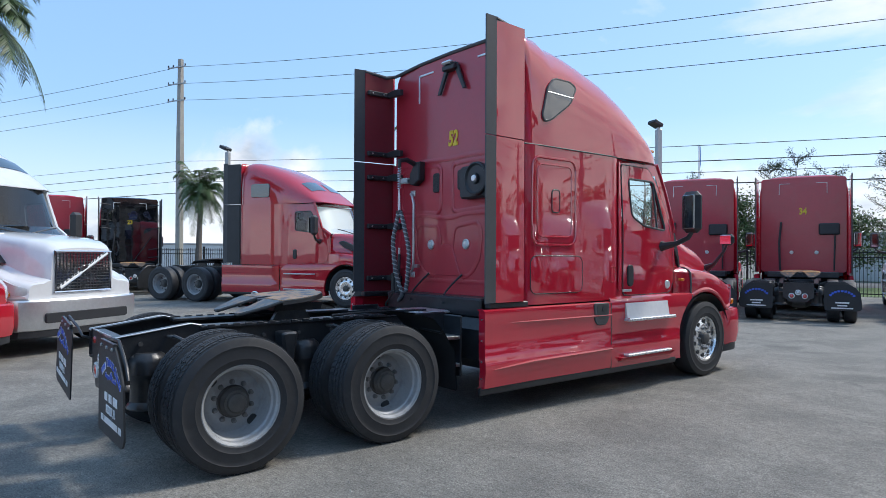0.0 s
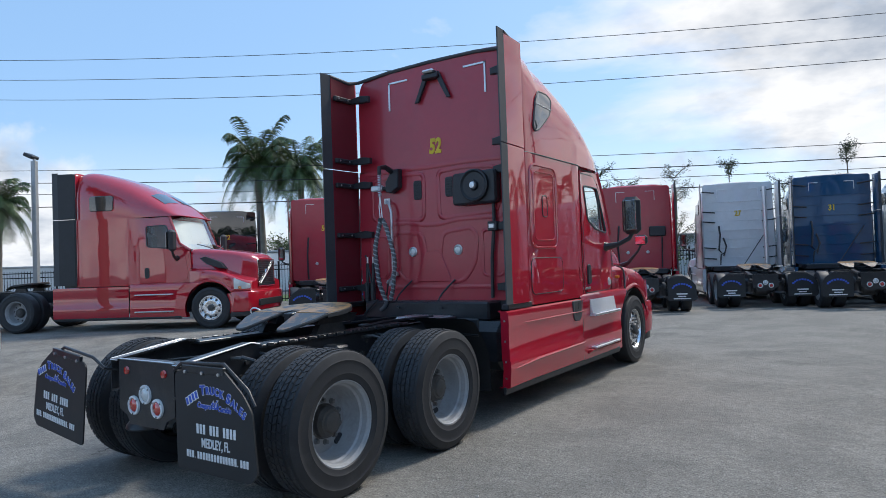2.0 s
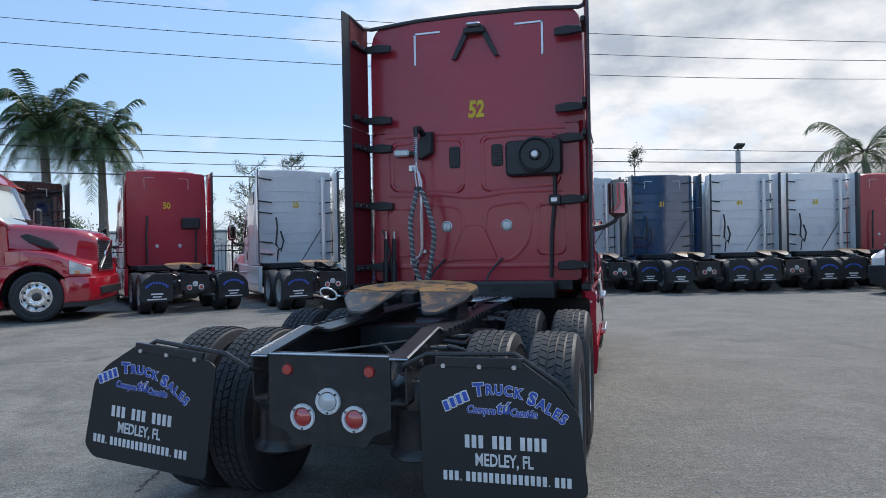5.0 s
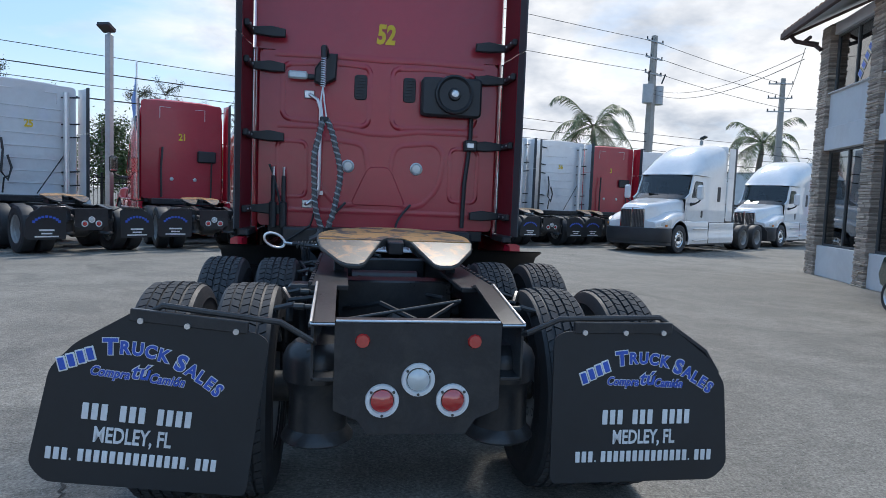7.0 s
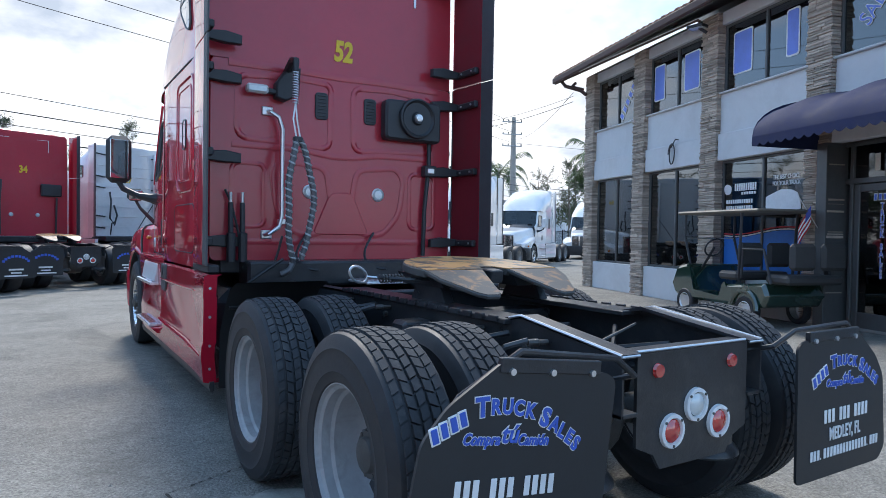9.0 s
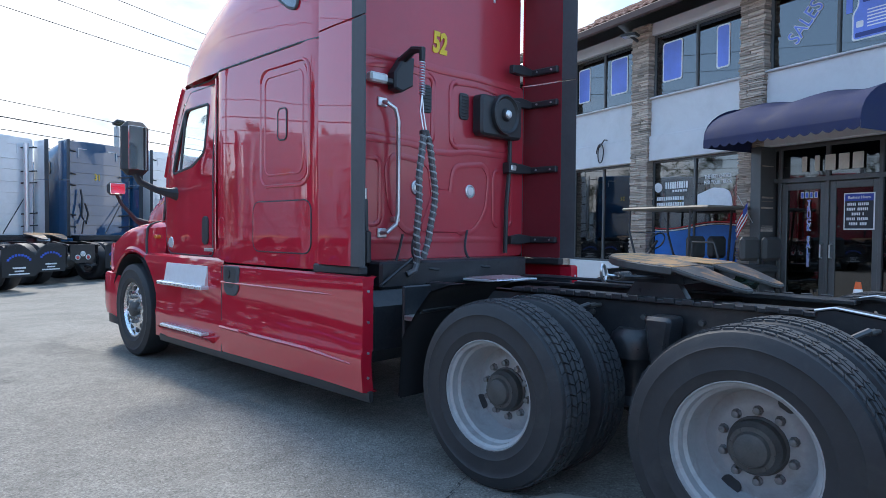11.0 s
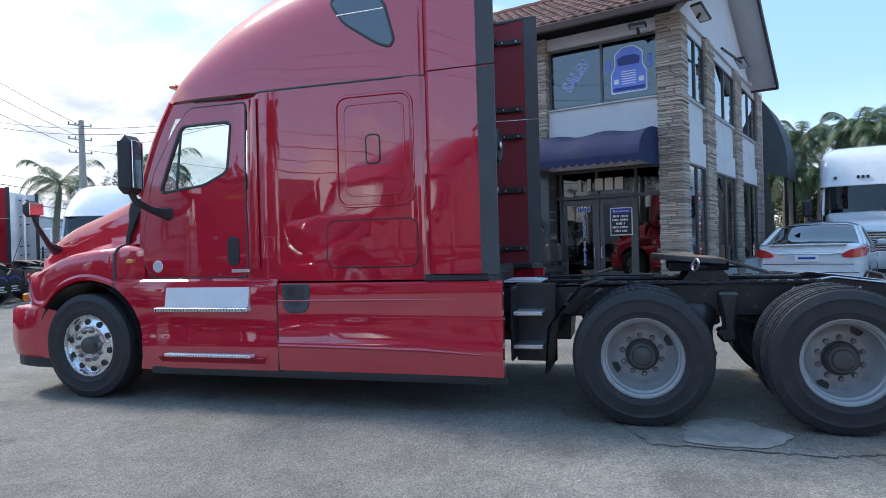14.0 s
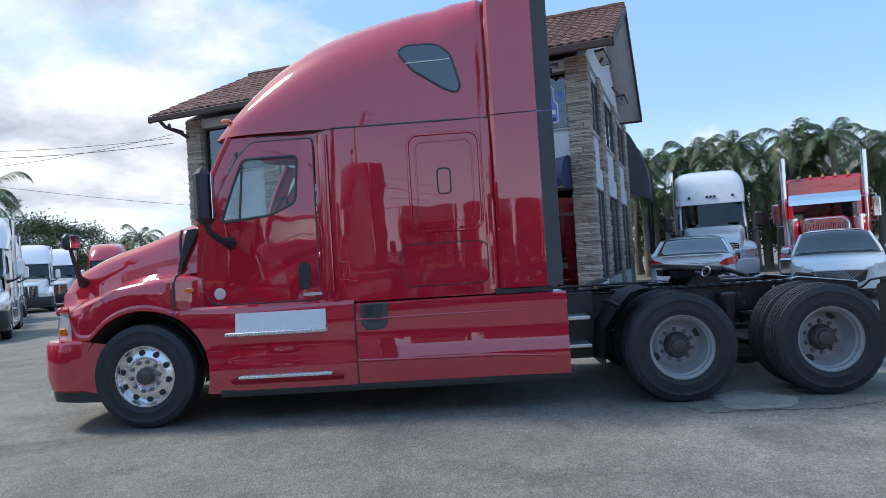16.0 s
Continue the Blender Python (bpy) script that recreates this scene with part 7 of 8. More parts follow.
# lower bay signs
g = Geo()
for k, (x, w, h, z) in enumerate(((5.45, 0.12, 0.14, 2.33), (4.97, 0.30, 0.14, 2.36), (4.88, 0.20, 0.05, 2.24), (5.13, 0.37, 0.075, 2.09), (5.13, 0.37, 0.075, 1.97))):
    if k == 0:
        g.prism(outline(x, z, 0.11, 0.10, 16, 2, 0.1), yg, yg + 0.005, "y")
    else:
        n = max(2, int(w * 2 / 0.06))
        for i in range(n):
            a = x - w + 2 * w * i / n
            g.box((a, yg, z - h / 2), (a + 2 * w / n * 0.75, yg + 0.005, z + h / 2), 0.003)
tagged(part("printed_bar", g, LETTER_WHITE, office), kind="stuff")
letters("THE BEST CHOICE", 0.105, LETTER_WHITE, office, pose(3.95, yg, 2.47) @ front_face, 0.002, depth=0.002, stretch=0.72)
letters("FOR YOUR TRUCK", 0.105, LETTER_WHITE, office, pose(3.95, yg, 2.36) @ front_face, 0.002, depth=0.002, stretch=0.72)
g = Geo()
g.prism(rounded([(4.42, 1.94), (4.42, 2.14), (4.05, 2.26), (3.82, 2.24), (3.68, 2.18), (3.62, 2.04), (3.60, 1.90), (4.42, 1.86)], 0.03), yg, yg + 0.005, "y")
part("window_picture", g, LETTER_WHITE, office)
BANNER = material("bright_blue_film", (0.02, 0.16, 0.55), 0.4)
FLAGRED = material("flag_red", (0.50, 0.03, 0.04), 0.7)
g = Geo()
top = [(3.42 + 2.1 * k / 20, 1.47 + 0.07 * math.sin(k / 20 * 5.0 + 0.4)) for k in range(21)]
g.prism(top + [(5.52, 0.75), (3.42, 0.75)], yg, yg + 0.005, "y")
part("window_film", g, BANNER, office, "blue wave film on the window")
for dz, mt in ((0.02, LETTER_WHITE), (0.06, FLAGRED)):
    g = Geo()
    g.tube([(x, yg + 0.006, z + dz) for x, z in top], 0.012, 4)
    part("film_stripe", g, mt, office)
# red round signs on the side windows
for k, (z, r) in enumerate(((2.42, 0.07), (2.20, 0.15), (1.92, 0.07), (1.66, 0.15), (1.38, 0.07), (1.12, 0.15))):
    o = part("round_sign", Geo().lathe([(0.0, -0.006), (r, -0.006), (r, 0.0)], (0.068, -1.45, z), 24, "x"), LETTER_WHITE, office)
    part("sign_fill", Geo().lathe([(0.0, -0.004), (r * 0.86, -0.004), (r * 0.86, 0.0)], (0.062, -1.45, z), 24, "x"), FLAGRED, o)
    part("sign_mark", Geo().box((0.052, -1.45 - r * 0.5, z - r * 0.15), (0.058, -1.45 + r * 0.5, z + r * 0.15), 0.002), LETTER_WHITE, o)
g = Geo()
for k in range(13):
    g.box((0.063, -0.80, 2.28 - k * 0.115), (0.068, -0.70, 2.36 - k * 0.115), 0.004)
tagged(part("printed_bar", g, LETTER_BLUE, office), kind="stuff")
# awning
g = Geo()
secs = []
for x in [0.49 + 2.58 * k / 24 for k in range(25)]:
    ripple = 0.035 * math.sin(x * 5.6)
    secs.append([(x, -0.03, 3.56 + ripple)] + [(x, 0.05 + 1.20 * math.sin(a), 2.95 + (0.61 + ripple) * math.cos(a)) for a in [radians(10 + 80 * k / 7) for k in range(8)]])
g.loft(secs, False)
for sx in (0.49, 3.07):
    g.add([(sx, -0.03, 2.95)] + [(sx, y, z) for _, y, z in secs[0]], [tuple(range(10))])
aw = part("awning", g, AWNING, office, "navy canvas awning with scalloped valance")
g = Geo()
va = []
for k in range(121):
    x = 0.49 + 2.58 * k / 120
    va.append((x, 2.84 - 0.045 * abs(math.sin(k / 120 * math.pi * 15))))
g.add([(x, 1.25, 2.95) for x, z in va] + [(x, 1.255, z) for x, z in va], [(i, i + 1, i + 122, i + 121) for i in range(120)])
for sx in (0.49, 3.07):
    g.add([(sx, -0.02, 2.95), (sx, 1.25, 2.95), (sx, 1.25, 2.81), (sx, -0.02, 2.81)], [(0, 1, 2, 3)])
part("valance", g, AWNING, aw)
# rounded grey canopy behind the house, reaching past its side wall
CANOPY = material("dark_grey_canopy_canvas", (0.075, 0.085, 0.095), 0.75, 0.0, 0.2, 2.0, 0.1, 120.0)
rise = [(-0.68, 3.17), (-0.68, 3.75), (-0.65, 4.15), (-0.56, 4.52), (-0.43, 4.90), (-0.28, 5.24), (-0.12, 5.56), (0.10, 5.85), (0.50, 6.05), (1.60, 6.10)]
g = Geo()
g.loft([[(x, y, z) for x, z in rise] for y in (-DEEP - 0.03, -11.2, -12.6)], False)
g.loft([[(x + 0.03, y, z - 0.02) for x, z in rise] for y in (-DEEP - 0.03, -11.2, -12.6)], False)
canopy = part("canopy", g, CANOPY, office, "dark grey rounded canvas canopy")
g = Geo()
g.prism([(0.04, 3.42)] + rise[:8] + [(0.10, 3.42)], -DEEP - 0.06, -DEEP - 0.03, "y")
part("canopy_end", g, CANOPY, canopy)
for y in (-DEEP - 0.12, -12.5):
    part("canopy_post", Geo().box((-0.66, y - 0.04, 0.0), (-0.58, y + 0.04, 3.25), 0.008), FENCEM, canopy)
# gable, eaves, tiled roof
ro, rz = 0.65, 8.10
RD = 7.9
g = Geo()
g.prism([(-RD, ZT), (0.0, ZT), (-RD / 2, rz - 0.22)], 0.02, 0.22, "x")
part("gable", g, STUCCO, office)
g = Geo()
g.prism([(-RD, ZT), (0.0, ZT), (-RD / 2, rz - 0.22)], LEN - 0.22, LEN - 0.02, "x")
part("gable", g, STUCCO, office)
part("flat_roof", Geo().box((0.0, -DEEP - 0.1, ZT), (LEN, -RD, ZT + 0.15), 0.02), STUCCO, office)
slope = (rz - 5.86) / (RD / 2 + ro)
for s in (1, -1):
    def up(y):  # y: distance outwards from the ridge
        return rz - slope * y
    rim = RD / 2 + ro
    yy = lambda d: -RD / 2 + s * d
    g = Geo()
    g.add([(-ro, yy(0), up(0) - 0.10), (LEN + ro, yy(0), up(0) - 0.10), (LEN + ro, yy(rim), up(rim) - 0.10), (-ro, yy(rim), up(rim) - 0.10)], [(0, 1, 2, 3)])
    part("soffit", g, STUCCO, office)
    g = Geo()
    g.box((-ro, yy(rim), up(rim) - 0.16), (LEN + ro, yy(rim + 0.10), up(rim) + 0.0), 0.02)
    part("gutter", g, FASCIA, office)
    for xe in (-ro - 0.03, LEN + ro - 0.03):
        g = Geo()
        g.prism([(yy(0), up(0) + 0.02), (yy(rim), up(rim) + 0.02), (yy(rim), up(rim) - 0.17), (yy(0), up(0) - 0.17)], xe, xe + 0.06, "x")
        part("rake_board", g, FASCIA, office)
    g = Geo()
    nx, courses = int((LEN + 2 * ro) / 0.24), 12
    for c in range(courses):
        d0, d1 = rim * c / courses, rim * (c + 1) / courses + 0.05
        for i in range(nx):
            x0 = -ro + (LEN + 2 * ro) * i / nx
            w = (LEN + 2 * ro) / nx
            jz = random.uniform(-0.006, 0.006)
            ring = []
            for d, lift in ((d0, 0.02), (d1, 0.05)):
                ring.append([(x0 + w * k / 6, yy(d), up(d) + lift + jz + 0.045 * math.sin(math.pi * k / 6)) for k in range(7)])
            ring.append([(x, y, z - 0.03) for x, y, z in ring[1]])
            g.loft(ring, False)
    tagged(part("roof_tiles", g, ROOFTILE, office, "rows of curved clay roof tiles"), kind="stuff")
g = Geo()
g.tube([(-ro + (LEN + 2 * ro) * k / 40, -RD / 2, rz + 0.05) for k in range(41)], [0.11 if k % 2 else 0.095 for k in range(41)], 8)
part("ridge_tiles", g, ROOFTILE, office)
g = Geo()
g.tube([(LEN + 0.35, 0.60, 5.74), (LEN + 0.25, 0.52, 5.58), (LEN + 0.05, 0.14, 5.44), (LEN - 0.1, 0.06, 5.3)], 0.05, 8)
g.tube([(LEN + 0.5, 0.1, 5.74), (LEN + 0.3, 0.3, 5.58), (LEN + 0.0, 0.1, 5.46)], 0.045, 8)
part("downspout", g, FASCIA, office)
# floodlights and a loose cable
def flood(x, y, z, ry, rz2, length=0.34):
    mm = pose(x, y, z, 0, ry, rz2)
    f = part("flood_light", Geo().box((-length / 2, -0.12, -0.03), (length / 2, 0.12, 0.03), 0.01, mm), PLASTIC, office)
    part("flood_panel", Geo().box((-length / 2 + 0.03, -0.10, -0.036), (length / 2 - 0.03, 0.10, -0.028), 0.002, mm), CLEARLENS, f)
    part("flood_bracket", Geo().tube([(x, y, z), (x * 0.98 + 0.05, y * 0.5 - 0.02, z - 0.12)], 0.03, 6), PLASTIC, f)


flood(5.85, 0.30, 5.56, 0, 25)
flood(0.75, 0.28, 5.58, 0, 10)
flood(-0.35, -0.15, 5.72, -38, 70, 0.44)
flood(-0.40, -4.2, 5.6, -25, 80, 0.40)
g = Geo()
g.tube([(7.05 + 0.13 * math.cos(t) * (1 - t / 16), 0.0 + 0.02, 3.20 + 0.22 * math.sin(t)) for t in [0.35 * k for k in range(24)]], 0.014, 6)
g.tube([(7.1, 0.0, 3.35), (6.92, 0.02, 3.5), (6.82, 0.02, 3.48)], 0.014, 6)
part("loose_cable", g, PLASTIC, office)
# flag on a stick at a column
fl = thing("small_flag", "small striped flag on a stick fixed to a column", "flag", at=BM)
part("stick", Geo().cyl((3.0, 0.03, 1.55), (3.12, 0.30, 2.05), 0.008, n=6), DULLALU, fl)
for k in range(7):
    part("stripe", Geo().add([(3.02 + 0.015 * i, 0.16 + 0.02 * i, 1.93 - 0.045 * k - 0.05 * i - 0.01 * math.sin(i)) for i in range(8)] + [(3.02 + 0.015 * i, 0.16 + 0.02 * i, 1.89 - 0.045 * k - 0.05 * i - 0.01 * math.sin(i)) for i in range(8)], [(i, i + 1, i + 9, i + 8) for i in range(7)]), FLAGRED if k % 2 == 0 else LETTER_WHITE, fl)
part("canton", Geo().add([(3.02, 0.163, 1.93), (3.065, 0.223, 1.80), (3.065, 0.223, 1.64), (3.02, 0.163, 1.77)], [(0, 1, 2, 3)]), SIGNBLUE, fl)
# traffic cone by the entrance
cn = thing("traffic_cone", "orange and white traffic cone by the entrance", "cone", at=BM @ pose(0.75, 0.75, 0))
part("cone_base", Geo().box((-0.18, -0.18, 0), (0.18, 0.18, 0.035), 0.02), ORANGE, cn)
part("cone_body", Geo().lathe([(0.14, 0.03), (0.035, 0.70), (0.0, 0.70)], (0, 0, 0), 20, "z"), ORANGE, cn)
part("cone_band", Geo().lathe([(0.104, 0.28), (0.082, 0.42)], (0, 0, 0), 20, "z"), LETTER_WHITE, cn)
part("cone_band", Geo().lathe([(0.070, 0.50), (0.053, 0.60)], (0, 0, 0), 20, "z"), LETTER_WHITE, cn)
# dark lean-to behind the house
sh = thing("storage_shelter", "dark sheet-metal lean-to behind the office", "shelter", at=BM)
part("shelter_wall", Geo().prism([(-14.2, 0), (-10.15, 0), (-10.15, 5.0), (-11.2, 4.7), (-12.8, 3.9), (-14.2, 2.5)], 0.3, 8.0, "x"), ALUFRAME, sh)


# ---- fence, poles, wires, lamps ----
FENCE = [(-40.0, 2.0), (-28.0, 9.5), (-19.0, 17.5), (-9.5, 23.6), (4.0, 28.8), (20.0, 35.5), (45.0, 46.0)]
for (x0, y0), (x1, y1) in zip(FENCE, FENCE[1:]):
    n = max(1, round(math.dist((x0, y0), (x1, y1)) / 2.6))
    az = math.degrees(math.atan2(y1 - y0, x1 - x0))
    step = math.dist((x0, y0), (x1, y1)) / n
    for k in range(n):
        t = thing("iron_fence_panel", "black iron picket fence panel along the yard", "fence", "fence panels", at=pose(x0 + (x1 - x0) * k / n, y0 + (y1 - y0) * k / n, 0, 0, 0, az))
        part("post", Geo().box((-0.04, -0.04, 0), (0.04, 0.04, 1.95), 0.006), FENCEM, t)
        for z in (0.18, 1.55, 1.75):
            part("rail", Geo().box((0.04, -0.018, z), (step - 0.04, 0.018, z + 0.04), 0.003), FENCEM, t)
        pk = Geo()
        for i in range(1, 20):
            x = step * i / 20
            pk.box((x - 0.010, -0.010, 0.08), (x + 0.010, 0.010, 1.86), 0.001)
        tagged(part("pickets", pk, FENCEM, t), kind="stuff")
g = Geo()
ver = []
for x, y in FENCE:
    ver.append([(x - 1.0, y + 1.2, 0.006), (x - 10.0, y + 20.0, 0.006)])
g.loft(ver, False)
tagged(part("verge", g, GRASS), "green grass verge beyond the fence", "grass", kind="structure")
g = Geo()
g.loft([[(x - 4.5, y + 9.5, 0.012), (x - 8.5, y + 17.0, 0.012)] for x, y in FENCE], False)
tagged(part("road", g, ROADM), "grey asphalt road beyond the fence", "road", kind="structure")


def power_pole(x, y, h, arms, az, label, box=False):
    t = thing("utility_pole", label, "pole", "utility poles", at=pose(x, y, 0, 0, 0, az))
    part("shaft", Geo().prism(rrect(-0.17, 0.17, -0.17, 0.17, 0.04, 3), 0, h * 0.5, "z").loft([[(a * 0.17, b * 0.17, h * 0.5) for a, b in ((-1, -1), (1, -1), (1, 1), (-1, 1))], [(a * 0.11, b * 0.11, h) for a, b in ((-1, -1), (1, -1), (1, 1), (-1, 1))]], True, True), WOODPOLE, t)
    for z in arms:
        part("cross_arm", Geo().box((-0.85, -0.19, z - 0.035), (0.55, -0.12, z + 0.035), 0.01), GALV, t)
        for xx in (-0.80, -0.42, 0.50):
            part("insulator", Geo().lathe([(0.02, 0.0), (0.05, 0.03), (0.025, 0.06), (0.05, 0.09), (0.02, 0.13), (0, 0.13)], (xx, -0.155, z + 0.035), 8, "z"), PLASTIC, t)
    if box:
        for sx in (-1, 1):
            part("transformer", Geo().cyl((0.42 * sx, -0.1, h * 0.66), (0.42 * sx, -0.1, h * 0.66 + 0.95), 0.28, n=16), GALV, t)
            part("fuse", Geo().cyl((0.55 * sx, -0.2, h * 0.66 + 1.1), (0.7 * sx, -0.3, h * 0.66 + 1.6), 0.04, n=8), PLASTIC, t)
    return t


POLES = [(-34.5, 10.2, 13.2, 28), (15.5, 29.6, 10.35, 28), (25.8, 33.5, 9.5, -20), (-92.0, -20.0, 13.2, 28), (75.0, 18.0, 10.6, -20)]
power_pole(*POLES[0][:3], (12.7, 11.7, 10.7), POLES[0][3], "tall grey utility pole with three cross arms")
power_pole(*POLES[1][:3], (10.0, 9.15, 8.35), POLES[1][3], "tall grey utility pole with transformers", True)
power_pole(*POLES[2][:3], (9.15, 8.3, 7.5), POLES[2][3], "grey utility pole further along the road")
WIRE = material("black_cable", (0.02, 0.02, 0.022), 0.6)


def wire(a, b, sag, r=0.013):
    t = tagged(part("overhead_wire", Geo().tube([(a[0] + (b[0] - a[0]) * k / 24, a[1] + (b[1] - a[1]) * k / 24, a[2] + (b[2] - a[2]) * k / 24 - sag * 4 * (k / 24) * (1 - k / 24)) for k in range(25)], r, 5), WIRE), "black overhead cable between the poles", "cable", "overhead cables")
    return t


for z in (12.75, 11.75, 10.75):
    wire((-34.5, 10.2, z), (15.5, 29.6, z * 0.79), 0.8)
    wire((-92, -20, z), (-34.5, 10.2, z), 0.9)
    wire((15.5, 29.6, z * 0.79), (25.8, 33.5, z * 0.72), 0.1)
    if z < 11:
        wire((25.8, 33.5, z * 0.72), (75, 18, z * 0.8), 0.8)
for z, s, r in ((7.1, 0.5, 0.012), (6.5, 0.6, 0.018), (5.9, 0.5, 0.012), (5.2, 0.3, 0.022)):
    wire((-34.5, 10.2, z), (15.5, 29.6, 1.5 + (z - 1.7) * 0.70), s * 0.8, r)
    wire((-92, -20, z), (-34.5, 10.2, z), s, r)
    wire((15.5, 29.6, 1.5 + (z - 1.7) * 0.70), (66, 47, z), s, r)
NE = BM @ Vector((LEN + 0.2, 0.3, 5.3))
wire((15.5, 29.6, 7.6), tuple(NE), 0.5, 0.008)
wire((15.5, 29.6, 7.4), tuple(NE + Vector((0, 0, -0.15))), 0.55, 0.010)
wire((25.8, 33.5, 8.0), tuple(NE + Vector((0, 0, 0.1))), 0.4, 0.008)


def lamp_post(x, y, h, az, label, two=False):
    t = thing("lamp_post", label, "lamp", "yard lamps", at=pose(x, y, 0, 0, 0, az))
    part("shaft", Geo().box((-0.09, -0.09, 0), (0.09, 0.09, h), 0.012), GALV, t)
    part("foot", Geo().cyl((0, 0, 0), (0, 0, 0.4), 0.28, n=16), WOODPOLE, t)
    part("lamp_head", Geo().box((-0.22, -0.05, -0.06), (0.22, 0.34, 0.08), 0.03, pose(0, 0, h + 0.12, 25, 0, 0)), PLASTIC, t)
    part("lamp_arm", Geo().box((-0.04, -0.04, h - 0.05), (0.04, 0.04, h + 0.10), 0.01), GALV, t)


lamp_post(-7.6, 18.7, 6.1, 160, "square grey lamp post with a floodlight")
lamp_post(-22.9, 8.8, 6.1, 120, "square grey lamp post near the far fence")
lamp_post(7.3, 31.5, 6.1, 200, "grey lamp post behind the truck row")
lamp_post(23.8, 38.8, 6.1, 220, "grey lamp post beyond the white trucks")
fb = thing("feather_flag", "tall blue advertising flag on a pole", "flag", at=pose(-7.6, 21.4, 0, 0, 0, 119.6))
part("flag_pole", Geo().cyl((0, 0, 0), (0, 0, 5.8), 0.03, n=8), DULLALU, fb)
part("flag_cloth", Geo().loft([[(0.02, 0, z), (0.02 + w * 0.5, 0.05 * math.sin(z * 3), z), (0.02 + w, 0.08 * math.sin(z * 3 + 1), z - 0.05)] for z, w in ((3.0, 0.4), (3.8, 0.45), (4.6, 0.45), (5.2, 0.4), (5.6, 0.28), (5.8, 0.05))], False), BANNER, fb)
part("flag_marks", Geo().box((0.12, 0.09, 3.3), (0.30, 0.095, 3.9), 0.02), LETTER_WHITE, fb)


# ---- palms and trees ----
def frond(g, base, az, rise, length, droop, rnd, leaf=0.55, pairs=22, width=0.035):
    """One arching feather leaf of a palm."""
    ca, sa = math.cos(az), math.sin(az)
    pts = []
    for i in range(13):
        t = i / 12
        r = length * t * (1 - 0.18 * t * t)
        z = length * (rise * t - droop * t * t * (0.6 + 0.4 * t))
        pts.append(Vector((base[0] + ca * r, base[1] + sa * r, base[2] + z)))
    g.tube(pts, [0.03 * (1 - 0.8 * i / 12) for i in range(13)], 4)
    for k in range(pairs):
        t = 0.14 + 0.86 * k / pairs
        f = t * 12
        i = min(11, int(f))
        p = pts[i].lerp(pts[i + 1], f - i)
        d = (pts[i + 1] - pts[i]).normalized()
        side = d.cross(Vector((0, 0, 1))).normalized()
        ll = leaf * (0.55 + 0.9 * math.sin(math.pi * min(1, t * 0.9 + 0.08))) * 0.75
        for s in (-1, 1):
            hang = 0.35 + rnd.uniform(0.0, 0.5)
            tip = p + side * s * ll * rnd.uniform(0.75, 0.95) + d * ll * 0.5 + Vector((0, 0, -ll * hang))
            midp = p.lerp(tip, 0.5) + Vector((0, 0, ll * 0.10))
            w = d * width
            g.add([p - w, p + w, midp + w * 0.9, tip, midp - w * 0.9], [(0, 1, 2, 4), (4, 2, 3)])


def palm_mesh(seed, h, n, length, rise, droop, leaf=0.55, lean=0.4, pairs=22, width=0.035):
    rnd = random.Random(seed)
    tr, cr = Geo(), Geo()
    lx, ly = rnd.uniform(-lean, lean), rnd.uniform(-lean, lean)
    pts = [(lx * (k / 8) ** 2, ly * (k / 8) ** 2, h * k / 8) for k in range(9)]
    tr.tube(pts, [0.20 - 0.08 * k / 8 + (0.012 if k % 2 else 0) for k in range(9)], 10)
    tr.tube([pts[-1], (pts[-1][0], pts[-1][1], h + 0.5)], [0.10, 0.05], 8)
    for k in range(n):
        a = 2.399 * k + rnd.uniform(-0.2, 0.2)
        u = k / n
        frond(cr, (pts[-1][0], pts[-1][1], h + 0.35), a, rise * (1.3 - 1.5 * u) + rnd.uniform(-0.08, 0.08), length * rnd.uniform(0.85, 1.1), droop * rnd.uniform(0.85, 1.2), rnd, leaf, pairs, width)
    return tr.mesh("trunk"), cr.mesh("crown", 180)


PALMS = {"high": palm_mesh(14, 7.3, 22, 2.0, 0.8, 0.75, 0.55, 0.2, 52, 0.018), "tall": palm_mesh(3, 5.0, 40, 1.7, 1.5, 1.0, 0.42, 0.3, 52, 0.016), "arch": palm_mesh(8, 4.3, 15, 2.5, 1.0, 1.0, 0.45, 0.4, 50, 0.018), "bush": palm_mesh(5, 5.6, 19, 1.8, 1.0, 1.0, 0.42, 0.4, 34, 0.018), "low": palm_mesh(12, 4.2, 19, 1.8, 1.05, 0.95, 0.42, 0.5, 34, 0.018)}
for a, b in PALMS.values():
    a.materials.append(BARK)
    b.materials.append(FROND)


def palm(kind, x, y, turn, size, label):
    t = thing("palm_tree", label, "palm", "palms", at=pose(x, y, 0, 0, 0, turn) @ Matrix.Scale(size, 4))
    part("trunk", PALMS[kind][0], None, t)
    part("crown", PALMS[kind][1], None, t)


palm("tall", -24.5, 21.3, 20, 1.40, "feathery palm with drooping crown behind the fence")
palm("tall", -22.4, 22.4, 120, 1.28, "feathery palm with drooping crown behind the fence")
palm("tall", -24.0, 7.9, 220, 0.80, "short feathery palm by the fence")
palm("high", -14.3, -0.9, 70, 1.0, "tall palm above the white truck")
palm("arch", 11.8, 26.7, 40, 1.10, "palm with long arching fronds by the road")
palm("arch", 26.4, 36.5, 150, 1.25, "palm with long arching fronds by the road")
palm("arch", 45.0, 45.0, 150, 1.9, "tall palm beyond the truck row")
palm("arch", 46.0, 30.5, 20, 1.0, "palm beyond the red truck")
palm("arch", 46.0, 25.0, 250, 0.95, "palm beyond the red truck")
rnd = random.Random(21)
